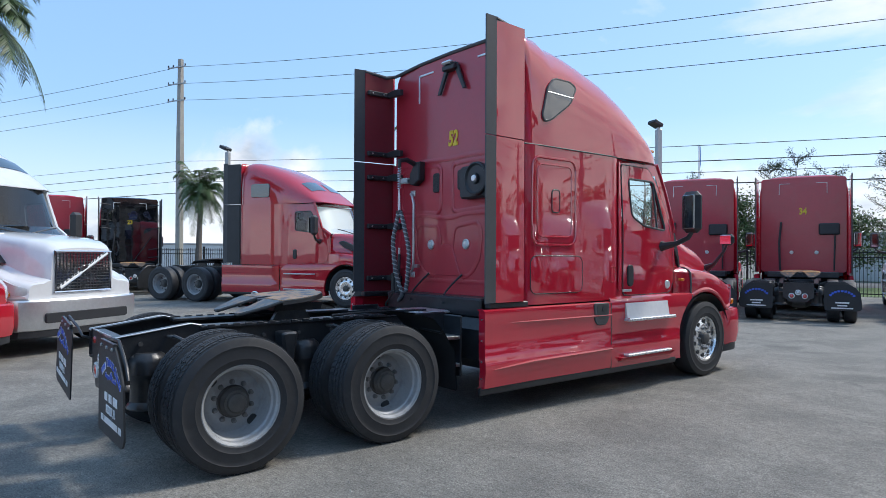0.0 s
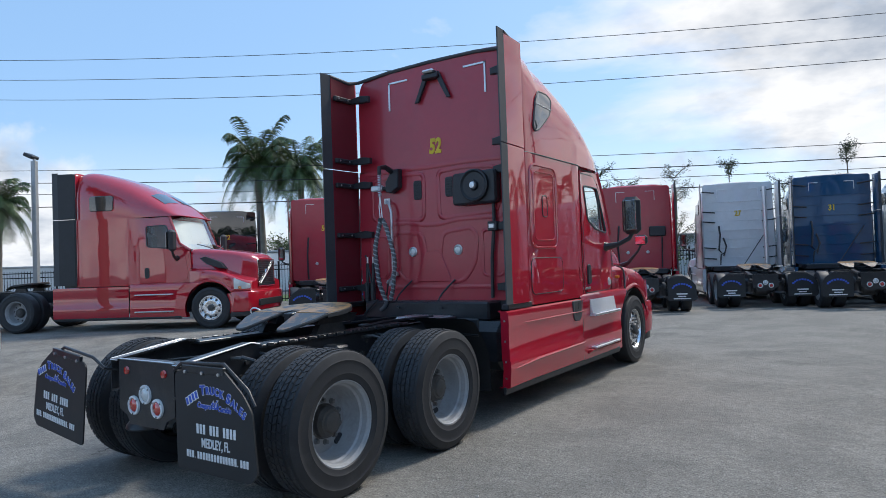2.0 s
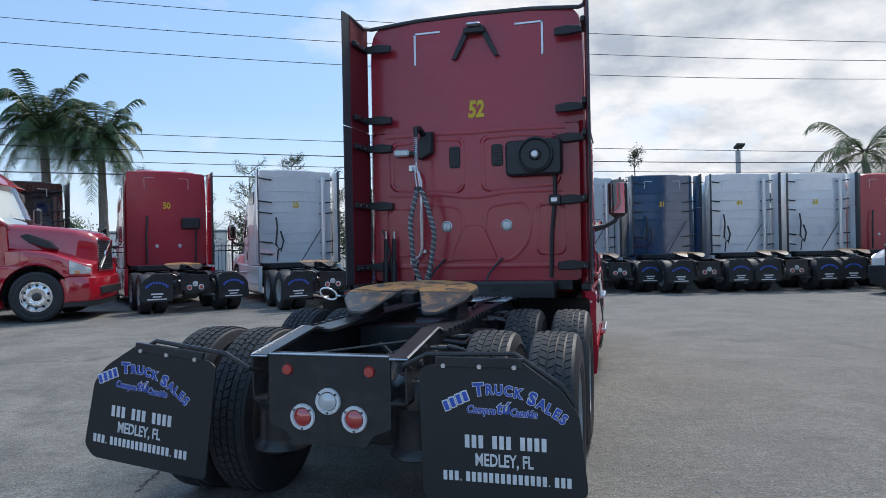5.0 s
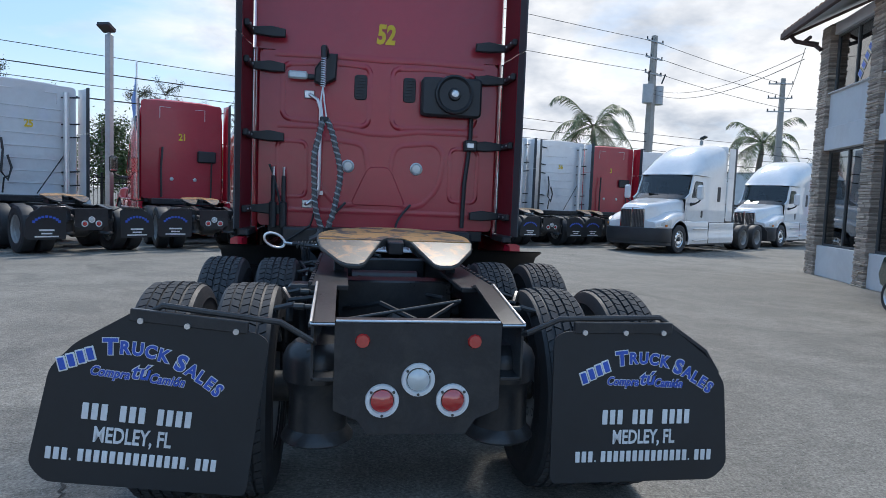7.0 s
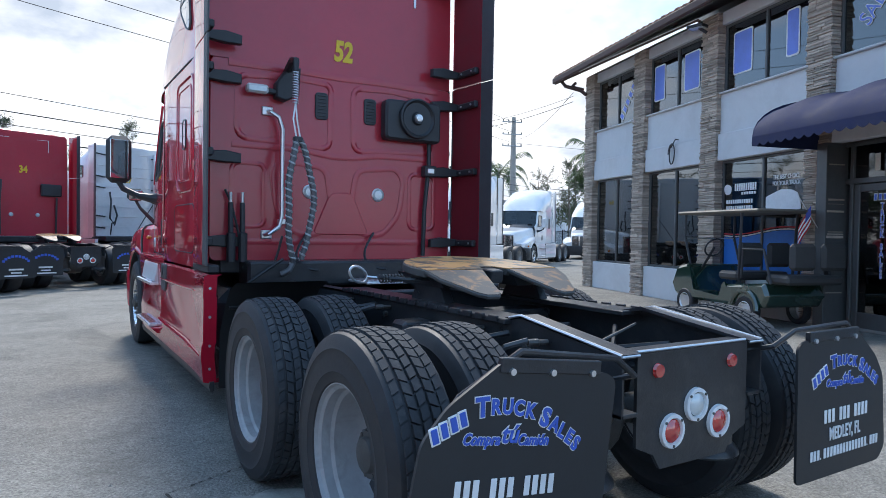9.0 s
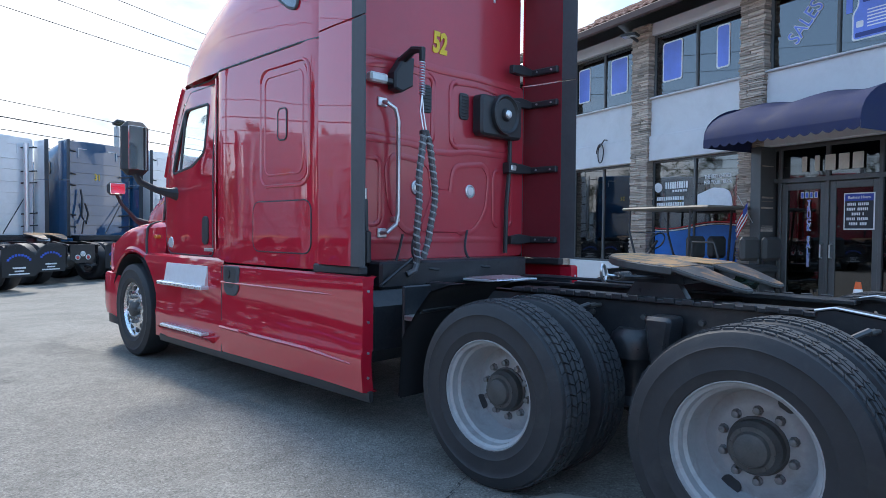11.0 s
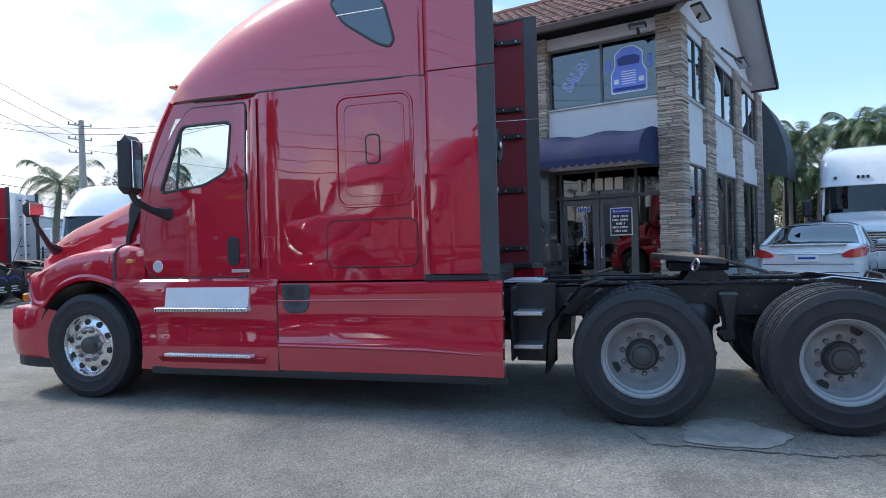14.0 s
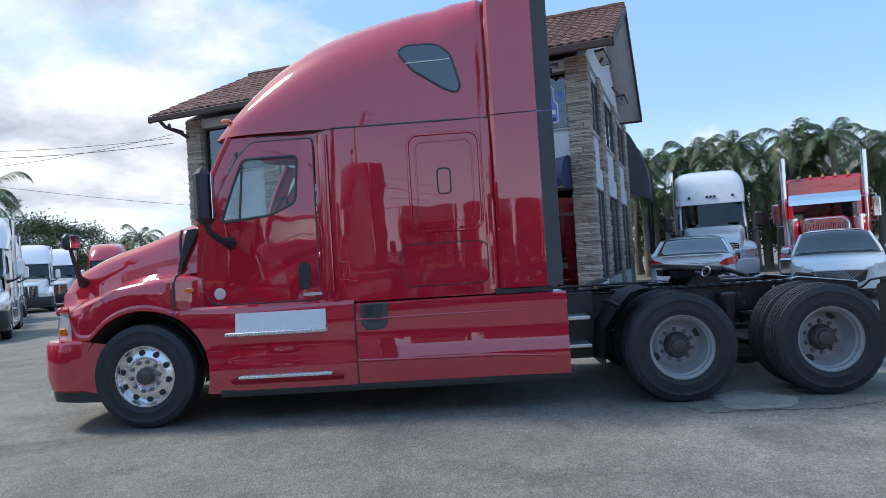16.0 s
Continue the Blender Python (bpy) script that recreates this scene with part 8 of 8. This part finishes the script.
for k in range(30):
    az = radians(102.0 + 24 * k / 29)
    d = rnd.uniform(31, 36)
    palm(("bush", "low", "bush", "low")[k % 4], -7.3 + d * math.sin(az), 3.1 + d * math.cos(az), rnd.uniform(0, 360), rnd.uniform(0.77, 0.96), "leafy palm in the dense row behind the cars")


def leafy_mesh(seed, h, spread, kind):
    """A tree: tapered trunk, limbs and a broken crown of many small leaves."""
    rnd = random.Random(seed)
    tr, cr = Geo(), Geo()
    tr.tube([(0.05 * math.sin(k), 0.05 * math.cos(k * 1.3), h * 0.9 * k / 6) for k in range(7)], [0.14 * (1 - 0.14 * k) for k in range(7)], 7)
    for k in range(26 if kind == "pine" else 15):
        z = h * rnd.uniform(0.25, 0.95)
        a = rnd.uniform(0, 6.28)
        reach = spread * ((1.05 - 0.6 * z / h) if kind == "pine" else (1.15 - z / h)) * rnd.uniform(0.6, 1.1) + 0.15
        up = rnd.uniform(0.3, 0.9) if kind == "pine" else rnd.uniform(0.0, 0.5)
        tip = Vector((math.cos(a) * reach, math.sin(a) * reach, z + reach * up))
        root = Vector((0, 0, z))
        tr.tube([root, root.lerp(tip, 0.5) + Vector((0, 0, 0.05)), tip], [0.04, 0.025, 0.008], 5)
        for j in range(95 if kind == "pine" else 230):
            if kind == "pine":
                q = root.lerp(tip, rnd.uniform(0.25, 1.08)) + Vector((rnd.gauss(0, 0.10), rnd.gauss(0, 0.10), rnd.gauss(0, 0.13)))
                d = Vector((rnd.gauss(0, 1), rnd.gauss(0, 1), rnd.gauss(0.7, 0.9))).normalized() * rnd.uniform(0.10, 0.26)
                w = d.cross(Vector((rnd.gauss(0, 1), rnd.gauss(0, 1), 0.2))).normalized() * 0.014
            else:
                q = root.lerp(tip, rnd.uniform(0.5, 1.1)) + Vector((rnd.gauss(0, 0.34), rnd.gauss(0, 0.34), rnd.gauss(0, 0.28)))
                d = Vector((rnd.gauss(0, 1), rnd.gauss(0, 1), rnd.gauss(0, 0.6))).normalized() * rnd.uniform(0.08, 0.16)
                w = d.cross(Vector((rnd.gauss(0, 1), rnd.gauss(0, 1), 1))).normalized() * rnd.uniform(0.03, 0.06)
            cr.add([q - w, q + d * 0.5 - w * 1.2, q + d, q + d * 0.5 + w * 1.2], [(0, 1, 2, 3)])
    return tr.mesh("trunk"), cr.mesh("crown", 180)


TREES = {"pine": leafy_mesh(2, 7.0, 1.7, "pine"), "pine_thin": leafy_mesh(9, 7.6, 1.2, "pine"), "leaf": leafy_mesh(4, 4.6, 2.3, "leaf"), "leaf_low": leafy_mesh(6, 3.4, 2.4, "leaf")}
for k, (a, b) in TREES.items():
    a.materials.append(BARK)
    b.materials.append(PINE if "pine" in k else LEAF)


def tree(kind, x, y, turn, size, label):
    t = thing("tree", label, "tree", "trees", at=pose(x, y, 0, 0, 0, turn) @ Matrix.Scale(size, 4))
    part("trunk", TREES[kind][0], None, t)
    part("crown", TREES[kind][1], None, t)


rnd = random.Random(5)
for az, d, kind, size in ((-31, 40, "pine", 0.95), (-27.5, 42, "pine_thin", 1.0), (-24, 44, "pine", 0.95), (-20.5, 40, "leaf", 1.15), (-18, 43, "pine_thin", 0.95), (-16, 42, "pine", 1.05), (-14, 44, "pine", 0.95), (-20, 41, "leaf_low", 1.2), (-16.5, 40, "leaf", 1.0),
                          (-10, 43, "pine", 1.0), (-6, 45, "pine_thin", 1.0), (-2, 44, "pine", 0.85), (2, 46, "pine_thin", 1.05), (-35, 38, "pine", 0.8), (-12, 40, "leaf_low", 1.1), (-25, 40, "leaf_low", 1.2), (-30, 40, "leaf_low", 1.15), (-39, 44, "pine_thin", 0.9),
                          (38, 62, "pine", 1.05), (40, 64, "pine_thin", 1.15), (42, 62, "pine", 1.1), (44, 60, "pine_thin", 1.1), (-45, 48, "leaf_low", 1.1)):
    tree(kind, 1.0 + d * math.sin(radians(az)), -3.6 + d * math.cos(radians(az)), rnd.uniform(0, 360), size, "wispy grey-green tree behind the fence" if "pine" in kind else "leafy green tree behind the fence")
for az, d, kind, size in ((50, 78, "leaf", 2.0), (51.3, 80, "leaf", 1.9), (52.5, 78, "leaf", 2.0), (53.6, 80, "leaf", 1.9), (54.8, 80, "leaf", 1.9), (56, 77, "leaf", 1.8), (57, 76, "leaf", 1.7), (58, 78, "leaf", 1.7), (59, 80, "leaf", 1.7), (61.5, 78, "leaf", 1.3), (64, 80, "leaf", 1.3), (66.5, 78, "leaf", 1.3), (49, 76, "pine", 1.3), (46, 74, "pine", 1.2), (55.5, 70, "leaf_low", 1.6), (60, 70, "leaf_low", 1.5)):
    tree(kind, -7.3 + d * math.sin(radians(az)), 3.1 + d * math.cos(radians(az)), rnd.uniform(0, 360), size, "leafy green tree in the far belt")
for k in range(22):
    az = radians(101.5 + 25 * k / 21)
    d = rnd.uniform(36, 40)
    tree("leaf" if k % 2 else "leaf_low", -7.3 + d * math.sin(az), 3.1 + d * math.cos(az), rnd.uniform(0, 360), rnd.uniform(0.85, 1.1), "dense green tree behind the palm row")
# low far houses and boxes beyond the fence
for x, y, w, d2, h, az, mt, lb in ((-30, 33, 14, 6, 2.8, 20, WHITE, "white box trailer standing beyond the fence"), (-8, 48, 12, 5, 3.0, 20, STUCCO, "pale low wall beyond the road"), (60, 75, 40, 10, 5.5, 30, STUCCO, "pale low warehouse far beyond the road"), (-62, 20, 30, 10, 2.4, 60, STUCCO, "pale low warehouse far beyond the fence")):
    t = thing("far_building", lb, "building", at=pose(x, y, 0, 0, 0, az))
    part("wall", Geo().box((-w / 2, -d2 / 2, 0), (w / 2, d2 / 2, h), 0.05), mt, t)
    part("roof", Geo().box((-w / 2 - 0.1, -d2 / 2 - 0.1, h), (w / 2 + 0.1, d2 / 2 + 0.1, h + 0.15), 0.03), GALV, t)


# ---- cars, golf cart, classic red tractor ----
CARTYRE = Geo().lathe([(0.21, -0.09), (0.24, -0.105), (0.30, -0.105), (0.325, -0.08), (0.33, 0.0), (0.325, 0.08), (0.30, 0.105), (0.24, 0.105), (0.21, 0.09)], n=28).mesh("tyre")
CARTYRE.materials.append(RUBBER)
CARRIM = Geo().lathe([(0.215, -0.08), (0.215, 0.095), (0.20, 0.098), (0.19, 0.07), (0.06, 0.085), (0.0, 0.09)], n=24).mesh("rim")
CARRIM.materials.append(DULLALU)


def car_wheel(t, x, y, r=0.33, scale=1.0):
    w = new("wheel", CARRIM)
    w.parent = t
    w.matrix_basis = pose(x, y, r, 0, 0, 0 if x > 0 else 180) @ Matrix.Scale(scale, 4)
    part("tyre", CARTYRE, None, w)


def sedan(x, y, az, label, front_style, size=1.06):
    """A four-door saloon; its nose points along +y, the origin is under its middle."""
    t = thing("saloon_car", label, "car", "parked cars", at=pose(x, y, 0, 0, 0, -az) @ Matrix.Scale(size, 4))
    belt = [(-2.42, 0.90), (-2.30, 1.02), (-1.6, 1.05), (-0.6, 0.98), (0.6, 0.96), (1.1, 0.94), (1.9, 0.84), (2.3, 0.72), (2.42, 0.62)]
    roof = [(-2.42, 0.92), (-1.75, 1.08), (-1.55, 1.13), (-0.75, 1.42), (-0.1, 1.47), (0.35, 1.43), (1.15, 1.02), (1.3, 0.97), (1.9, 0.88), (2.3, 0.74), (2.42, 0.64)]
    half = [(-2.42, 0.74), (-2.25, 0.84), (-1.8, 0.90), (-1.0, 0.915), (1.0, 0.915), (1.8, 0.89), (2.2, 0.80), (2.42, 0.62)]
    b = Geo()
    rings = []
    for k in range(41):
        yy = -2.42 + 4.84 * k / 40
        w, zb = lerp(half, yy), smooth(belt, yy)
        wheel_d = min(abs(yy - 1.42), abs(yy + 1.38))
        lowz = 0.33 + math.sqrt(max(0, 0.37 ** 2 - wheel_d ** 2)) if wheel_d < 0.37 else 0.24
        hf = [(w * 0.96, max(0.24, lowz)), (w, max(0.38, lowz + 0.01)), (w, max(0.60, lowz + 0.02)), (w * 0.995, max(0.74, lowz + 0.03)), (w * 0.965, zb - 0.02), (w * 0.93, zb), (w * 0.5, zb + 0.012), (0, zb + 0.018)]
        rings.append([(-a, yy, z) for a, z in hf] + [(a, yy, z) for a, z in hf[-2::-1]])
    b.loft(rings, False)
    b.add(rings[0], [tuple(range(15))[::-1]])
    b.add(rings[-1], [tuple(range(15))])
    part("body", b, WHITE, t)
    g2, r2 = Geo(), Geo()
    gr = []
    for k in range(23):
        yy = -1.72 + 2.95 * k / 22
        w, zb, zr = lerp(half, yy), smooth(belt, yy), max(smooth(belt, yy) + 0.03, lerp(roof, yy))
        tw = w * 0.90 - (zr - zb) * 0.42
        gr.append([(-w * 0.92, yy, zb), (-tw - 0.05, yy, zr - 0.06), (-tw * 0.8, yy, zr), (0, yy, zr + 0.015), (tw * 0.8, yy, zr), (tw + 0.05, yy, zr - 0.06), (w * 0.92, yy, zb)])
    g2.loft(gr, False)
    part("glasshouse", g2, DARKGLASS, t, "dark car glass")
    r2.loft([[(x2, yy, z + 0.006) for x2, yy, z in ring[1:6]] for ring in gr[7:16]], False)
    part("roof", r2, WHITE, t)
    for s in (-1, 1):
        for a, c in ((0, 8), (15, 22), (11, 11)):
            pl = Geo()
            if a == c:
                pl.tube([Vector(gr[a][0 if s < 0 else 6]), Vector(gr[a][1 if s < 0 else 5])], 0.03, 6)
            else:
                pl.tube([Vector(gr[k][1 if s < 0 else 5]) + Vector((s * 0.01, 0, 0.0)) for k in range(a, c + 1)], 0.032, 6)
            part("pillar", pl, WHITE, t)
        c0, c1, c2 = (0, 1, 2) if s < 0 else (6, 5, 4)
        rp = Geo()
        rp.loft([[Vector(r[c1]) + Vector((s * 0.006, 0, 0.006)), Vector(r[c1]).lerp(Vector(r[c2]), 0.42) + Vector((0, 0, 0.008))] for r in gr[0:9]], False)
        rp.loft([[Vector(r[c0]) + Vector((s * 0.008, 0, 0)), Vector(r[c1]) + Vector((s * 0.008, 0, 0.004))] for r in gr[0:5]], False)
        part("rear_pillar", rp, WHITE, t)
        m2 = Geo()
        m2.box((s * 0.93, 0.72, 0.98), (s * 1.10, 0.82, 1.10), 0.03)
        part("mirror", m2, WHITE, t)
        for yy in (1.42, -1.38):
            car_wheel(t, s * 0.80, yy)
    ub = Geo()
    ub.box((-0.70, -2.2, 0.20), (0.70, 2.2, 0.55), 0.05)
    part("underbody", ub, PLASTIC, t)
    for s in (-1, 1):
        tl = Geo()
        tl.loft([[(s * u, yb, z0), (s * u, yb, z1)] for u, yb, z0, z1 in ((0.54, -2.452, 0.835, 0.865), (0.60, -2.448, 0.82, 0.92), (0.68, -2.440, 0.815, 0.955), (0.76, -2.425, 0.82, 0.975), (0.84, -2.36, 0.83, 0.985), (0.90, -2.20, 0.85, 0.985), (0.925, -2.02, 0.90, 0.96))], False)
        part("tail_light", tl, TAILRED, t)
        hl = Geo()
        hl.loft([[(s * u, yb, z0), (s * u, yb + 0.0, z1)] for u, yb, z0, z1 in ((0.46, 2.46, 0.60, 0.66), (0.62, 2.40, 0.59, 0.70), (0.76, 2.28, 0.60, 0.74), (0.86, 2.08, 0.64, 0.78), (0.905, 1.85, 0.72, 0.80))], False)
        part("headlight", hl, CLEARLENS, t)
    pb = Geo()
    pb.box((-0.20, -2.455, 0.74), (0.20, -2.44, 0.88), 0.01)
    pt = part("number_plate", pb, LETTER_WHITE, t)
    part("plate_bars", Geo().box((-0.14, -2.46, 0.79), (0.14, -2.455, 0.83), 0.004), SIGNBLUE, pt)
    for zz, hw in ((0.70, 0.72), (0.55, 0.80)):
        part("bumper_seam", Geo().box((-hw, -2.428, zz - 0.006), (hw, -2.418, zz + 0.006), 0.002), SEAL, t)
    tb = Geo()
    tb.tube([(-0.52, -2.448, 0.905), (-0.40, -2.45, 0.885), (0.40, -2.45, 0.885), (0.52, -2.448, 0.905)], 0.012, 6)
    part("boot_trim", tb, CHROME, t)
    if front_style == "mesh":
        gg = Geo()
        gg.prism([(-0.50, 0.62), (0.50, 0.62), (0.44, 0.42), (0.16, 0.28), (-0.16, 0.28), (-0.44, 0.42)], 2.40, 2.49, "y", 0.01)
        o = part("grille", gg, PLASTIC, t)
        d = Geo()
        for k in range(-9, 10):
            for sg in (-1, 1):
                x0 = k * 0.055
                p0, p1 = (x0 - sg * 0.15, 0.31), (x0 + sg * 0.15, 0.61)
                if abs(p0[0]) < 0.40 and abs(p1[0]) < 0.47:
                    d.tube([(p0[0], 2.495, p0[1]), (p1[0], 2.495, p1[1])], 0.006, 4)
        part("grille_mesh", d, CHROME, o)
    else:
        sp = Geo()
        sp.box((-0.62, -2.40, 1.04), (0.62, -2.20, 1.065), 0.01)
        part("boot_spoiler", sp, WHITE, t)
    return t


sedan(10.85, -2.79, 109.4, "white saloon car parked beside the office wall", "plain", 1.10)
sedan(9.5, -5.8, -63, "pearl white saloon with a diamond mesh grille, nose out", "mesh")


def golf_cart(x, y, az):
    t = thing("golf_cart", "dark green golf cart with tan roof and black seats", "golf cart", at=pose(x, y, 0, 0, 0, -az))
    b = Geo()
    b.prism(rounded([(1.15, 0.35), (1.25, 0.55), (1.10, 0.85), (0.75, 0.92), (0.62, 0.42), (-0.15, 0.36), (-0.25, 0.62), (-1.15, 0.70), (-1.25, 0.50), (-1.15, 0.32), (-0.6, 0.30), (0.7, 0.28)], 0.05), -0.56, 0.56, "x", 0.05)
    part("body", b, GREENP, t)
    for yy, nm in ((0.05, "seat"), (-1.05, "seat")):
        s2 = Geo()
        s2.box((-0.52, yy - 0.55, 0.70), (0.52, yy - 0.08, 0.84), 0.04)
        part("seat", s2, SEAT, t)
        for s in (-1, 1):
            part("backrest", Geo().box((s * 0.05, yy - 0.62, 0.92), (s * 0.50, yy - 0.50, 1.32), 0.05), SEAT, t)
    rf = Geo()
    rf.box((-0.60, -1.05, 1.80), (0.60, 1.05, 1.86), 0.03)
    part("roof", rf, TAN, t)
    for s in (-1, 1):
        part("post", Geo().tube([(s * 0.52, 0.72, 0.9), (s * 0.52, 0.90, 1.4), (s * 0.52, 0.88, 1.82)], 0.022, 8), PLASTIC, t)
        part("post", Geo().tube([(s * 0.52, -0.55, 0.7), (s * 0.54, -0.62, 1.82)], 0.022, 8), PLASTIC, t)
        part("arm_rail", Geo().tube([(s * 0.55, -0.65, 0.75), (s * 0.56, -0.70, 1.22), (s * 0.56, -1.15, 1.22), (s * 0.56, -1.32, 0.7)], 0.02, 8), PLASTIC, t)
        for yy in (0.82, -0.75):
            car_wheel(t, s * 0.50, yy, 0.235, 0.71)
        part("mudguard", Geo().tube([(s * 0.58, -0.75 + 0.30 * math.cos(a), 0.26 + 0.30 * math.sin(a)) for a in [radians(180 * k / 10) for k in range(11)]], 0.04, 6), GREENP, t)
    part("steering_wheel", Geo().tube([(-0.26 + 0.18 * math.cos(a), 0.42 - 0.08 * math.sin(a), 1.22 + 0.15 * math.sin(a)) for a in [6.283 * k / 20 for k in range(20)]], 0.016, 6, True), PLASTIC, t)
    part("steering_column", Geo().tube([(-0.26, 0.42, 1.22), (-0.26, 0.78, 0.80)], 0.025, 6), PLASTIC, t)
    part("windscreen_bar", Geo().tube([(-0.5, 0.89, 1.38), (0.5, 0.89, 1.38)], 0.012, 6), DULLALU, t)


golf_cart(8.15, 4.47, 17.7)


def classic_tractor(x, y, az, label):
    """A long-nosed red tractor seen from ahead: upright grille, stacks, flat visor."""
    t = thing("classic_tractor", label, "truck", "parked trucks", at=pose(x, y, 0, 0, 0, -az))
    chassis(t, False, flaps=False)
    part("cab", Geo().box((-0.98, 3.3, 1.0), (0.98, 5.0, 2.75), 0.10), BRIGHT_RED, t)
    part("sleeper", Geo().box((-1.15, 1.9, 1.05), (1.15, 3.3, 3.38), 0.12), BRIGHT_RED, t)
    part("hood", Geo().prism(rounded([(-0.62, 0.9), (-0.62, 1.75), (-0.5, 1.95), (0.5, 1.95), (0.62, 1.75), (0.62, 0.9)], 0.08), 5.0, 7.2, "y", 0.03), BRIGHT_RED, t)
    gr = part("grille", Geo().prism(rounded([(-0.58, 0.85), (-0.58, 1.78), (-0.45, 1.92), (0.45, 1.92), (0.58, 1.78), (0.58, 0.85)], 0.06), 7.18, 7.30, "y", 0.02), CHROME, t)
    bars = Geo()
    for k in range(25):
        xx = -0.48 + 0.04 * k
        bars.box((xx - 0.006, 7.29, 0.95), (xx + 0.006, 7.31, 1.78), 0.002)
    part("grille_bars", bars, PLASTIC, gr)
    part("windscreen", Geo().box((-0.85, 4.98, 1.95), (0.85, 5.02, 2.48), 0.01), DARKGLASS, t)
    part("sun_visor", Geo().prism([(4.98, 2.74), (5.30, 2.55), (5.32, 2.40), (5.28, 2.40), (4.98, 2.56)], -0.95, 0.95, "x"), CHROME, t)
    for k in range(5):
        part("cab_light", Geo().lathe([(0.0, 0.12), (0.03, 0.10), (0.05, 0.0)], (-0.72 + 0.36 * k, 3.22, 3.36), 10, "z"), AMBER, t)
    for s in (-1, 1):
        st = part("exhaust_stack", Geo().cyl((1.16 * s, 3.35, 1.0), (1.16 * s, 3.35, 4.1), 0.09, n=16), CHROME, t)
        part("air_cleaner", Geo().cyl((0.88 * s, 5.15, 1.15), (0.88 * s, 5.15, 2.0), 0.19, n=18), CHROME, t)
        part("fender", Geo().loft([[(0.60 * s, yy, z), (1.15 * s, yy, z), (1.2 * s, yy, z - 0.06)] for yy, z in ((5.5, 0.75), (5.75, 1.05), (6.1, 1.18), (6.5, 1.18), (6.9, 1.05), (7.15, 0.75))], False), BRIGHT_RED, t)
        part("mirror", Geo().box((1.25 * s, 4.8, 1.9), (1.45 * s, 4.9, 2.5), 0.03), CHROME, t)
        part("mirror_arm", Geo().tube([(0.95 * s, 4.85, 2.55), (1.35 * s, 4.85, 2.6), (1.35 * s, 4.85, 1.8), (0.95 * s, 4.85, 1.8)], 0.015, 6), CHROME, t)
        part("headlight", Geo().box((0.85 * s, 7.1, 0.95), (1.12 * s, 7.28, 1.15), 0.04), CHROME, t)
    part("bumper", Geo().box((-1.2, 7.3, 0.4), (1.2, 7.42, 0.85), 0.04), CHROME, t)


classic_tractor(17.8, -10.0, -62, "bright red long-nosed tractor with chrome stacks")
classic_tractor(16.9, -13.6, -60, "bright red long-nosed tractor parked alongside")


# ---- ledger stones of the columns ----
rnd = random.Random(77)
UNIT = Geo().box((0, 0, 0), (1, 1, 1), 0.06).mesh("stone")
UNIT.materials.append(STONE)
FRONT = [(x, x + CW, -0.30, 0.0, i in (0, 1)) for i, x in enumerate(COLS)]
FRONT[0] = (0.0, CW, -CW, 0.0, True)
BACKS = [(0.0, 0.30, y, y + CS, False) for y in SIDES]
for n, (x0, x1, y0, y1, near) in enumerate(FRONT + BACKS):
    core = part("column", Geo().box((x0 + 0.02, y0 + 0.02, 0), (x1 - 0.02, y1 - 0.02, ZT), 0.005), MORTAR, office, "column faced with stacked ledger stone")
    z, joined = 0.0, Geo()
    while z < ZT - 0.02:
        h = min(rnd.choice((0.026, 0.034, 0.042, 0.055)), ZT - z)
        cuts = [0.0] + sorted(rnd.sample([0.3, 0.42, 0.55, 0.68], rnd.choice((0, 1, 1)))) + [1.0]
        for a, b in zip(cuts, cuts[1:]):
            o1, o2 = rnd.uniform(-0.004, 0.028), rnd.uniform(-0.004, 0.028)
            if n >= len(FRONT):
                lo = (x0 - o1, y0 + (y1 - y0) * a + 0.003 - (o2 if a == 0 else 0), z + 0.003)
                hi = (x1, y0 + (y1 - y0) * b - 0.003 + (o2 if b == 1 else 0), z + h - 0.003)
            else:
                lo = (x0 + (x1 - x0) * a + 0.003 - (o2 if a == 0 else 0), y0 - (o2 * 0.5), z + 0.003)
                hi = (x0 + (x1 - x0) * b - 0.003 + (o2 if b == 1 else 0), y1 + o1, z + h - 0.003)
            if near and (1.6 < z < 4.8 if n == 0 else 2.0 < z < 4.2):
                ob = new("stone", UNIT)
                ob.parent = core
                ob.matrix_basis = Matrix.Translation(lo) @ Matrix.Diagonal((hi[0] - lo[0], hi[1] - lo[1], hi[2] - lo[2], 1))
            else:
                joined.box(lo, hi, 0.006)
        z += h
    if joined.v:
        tagged(part("stone_rest", joined, STONE_FAR, core), kind="stuff")
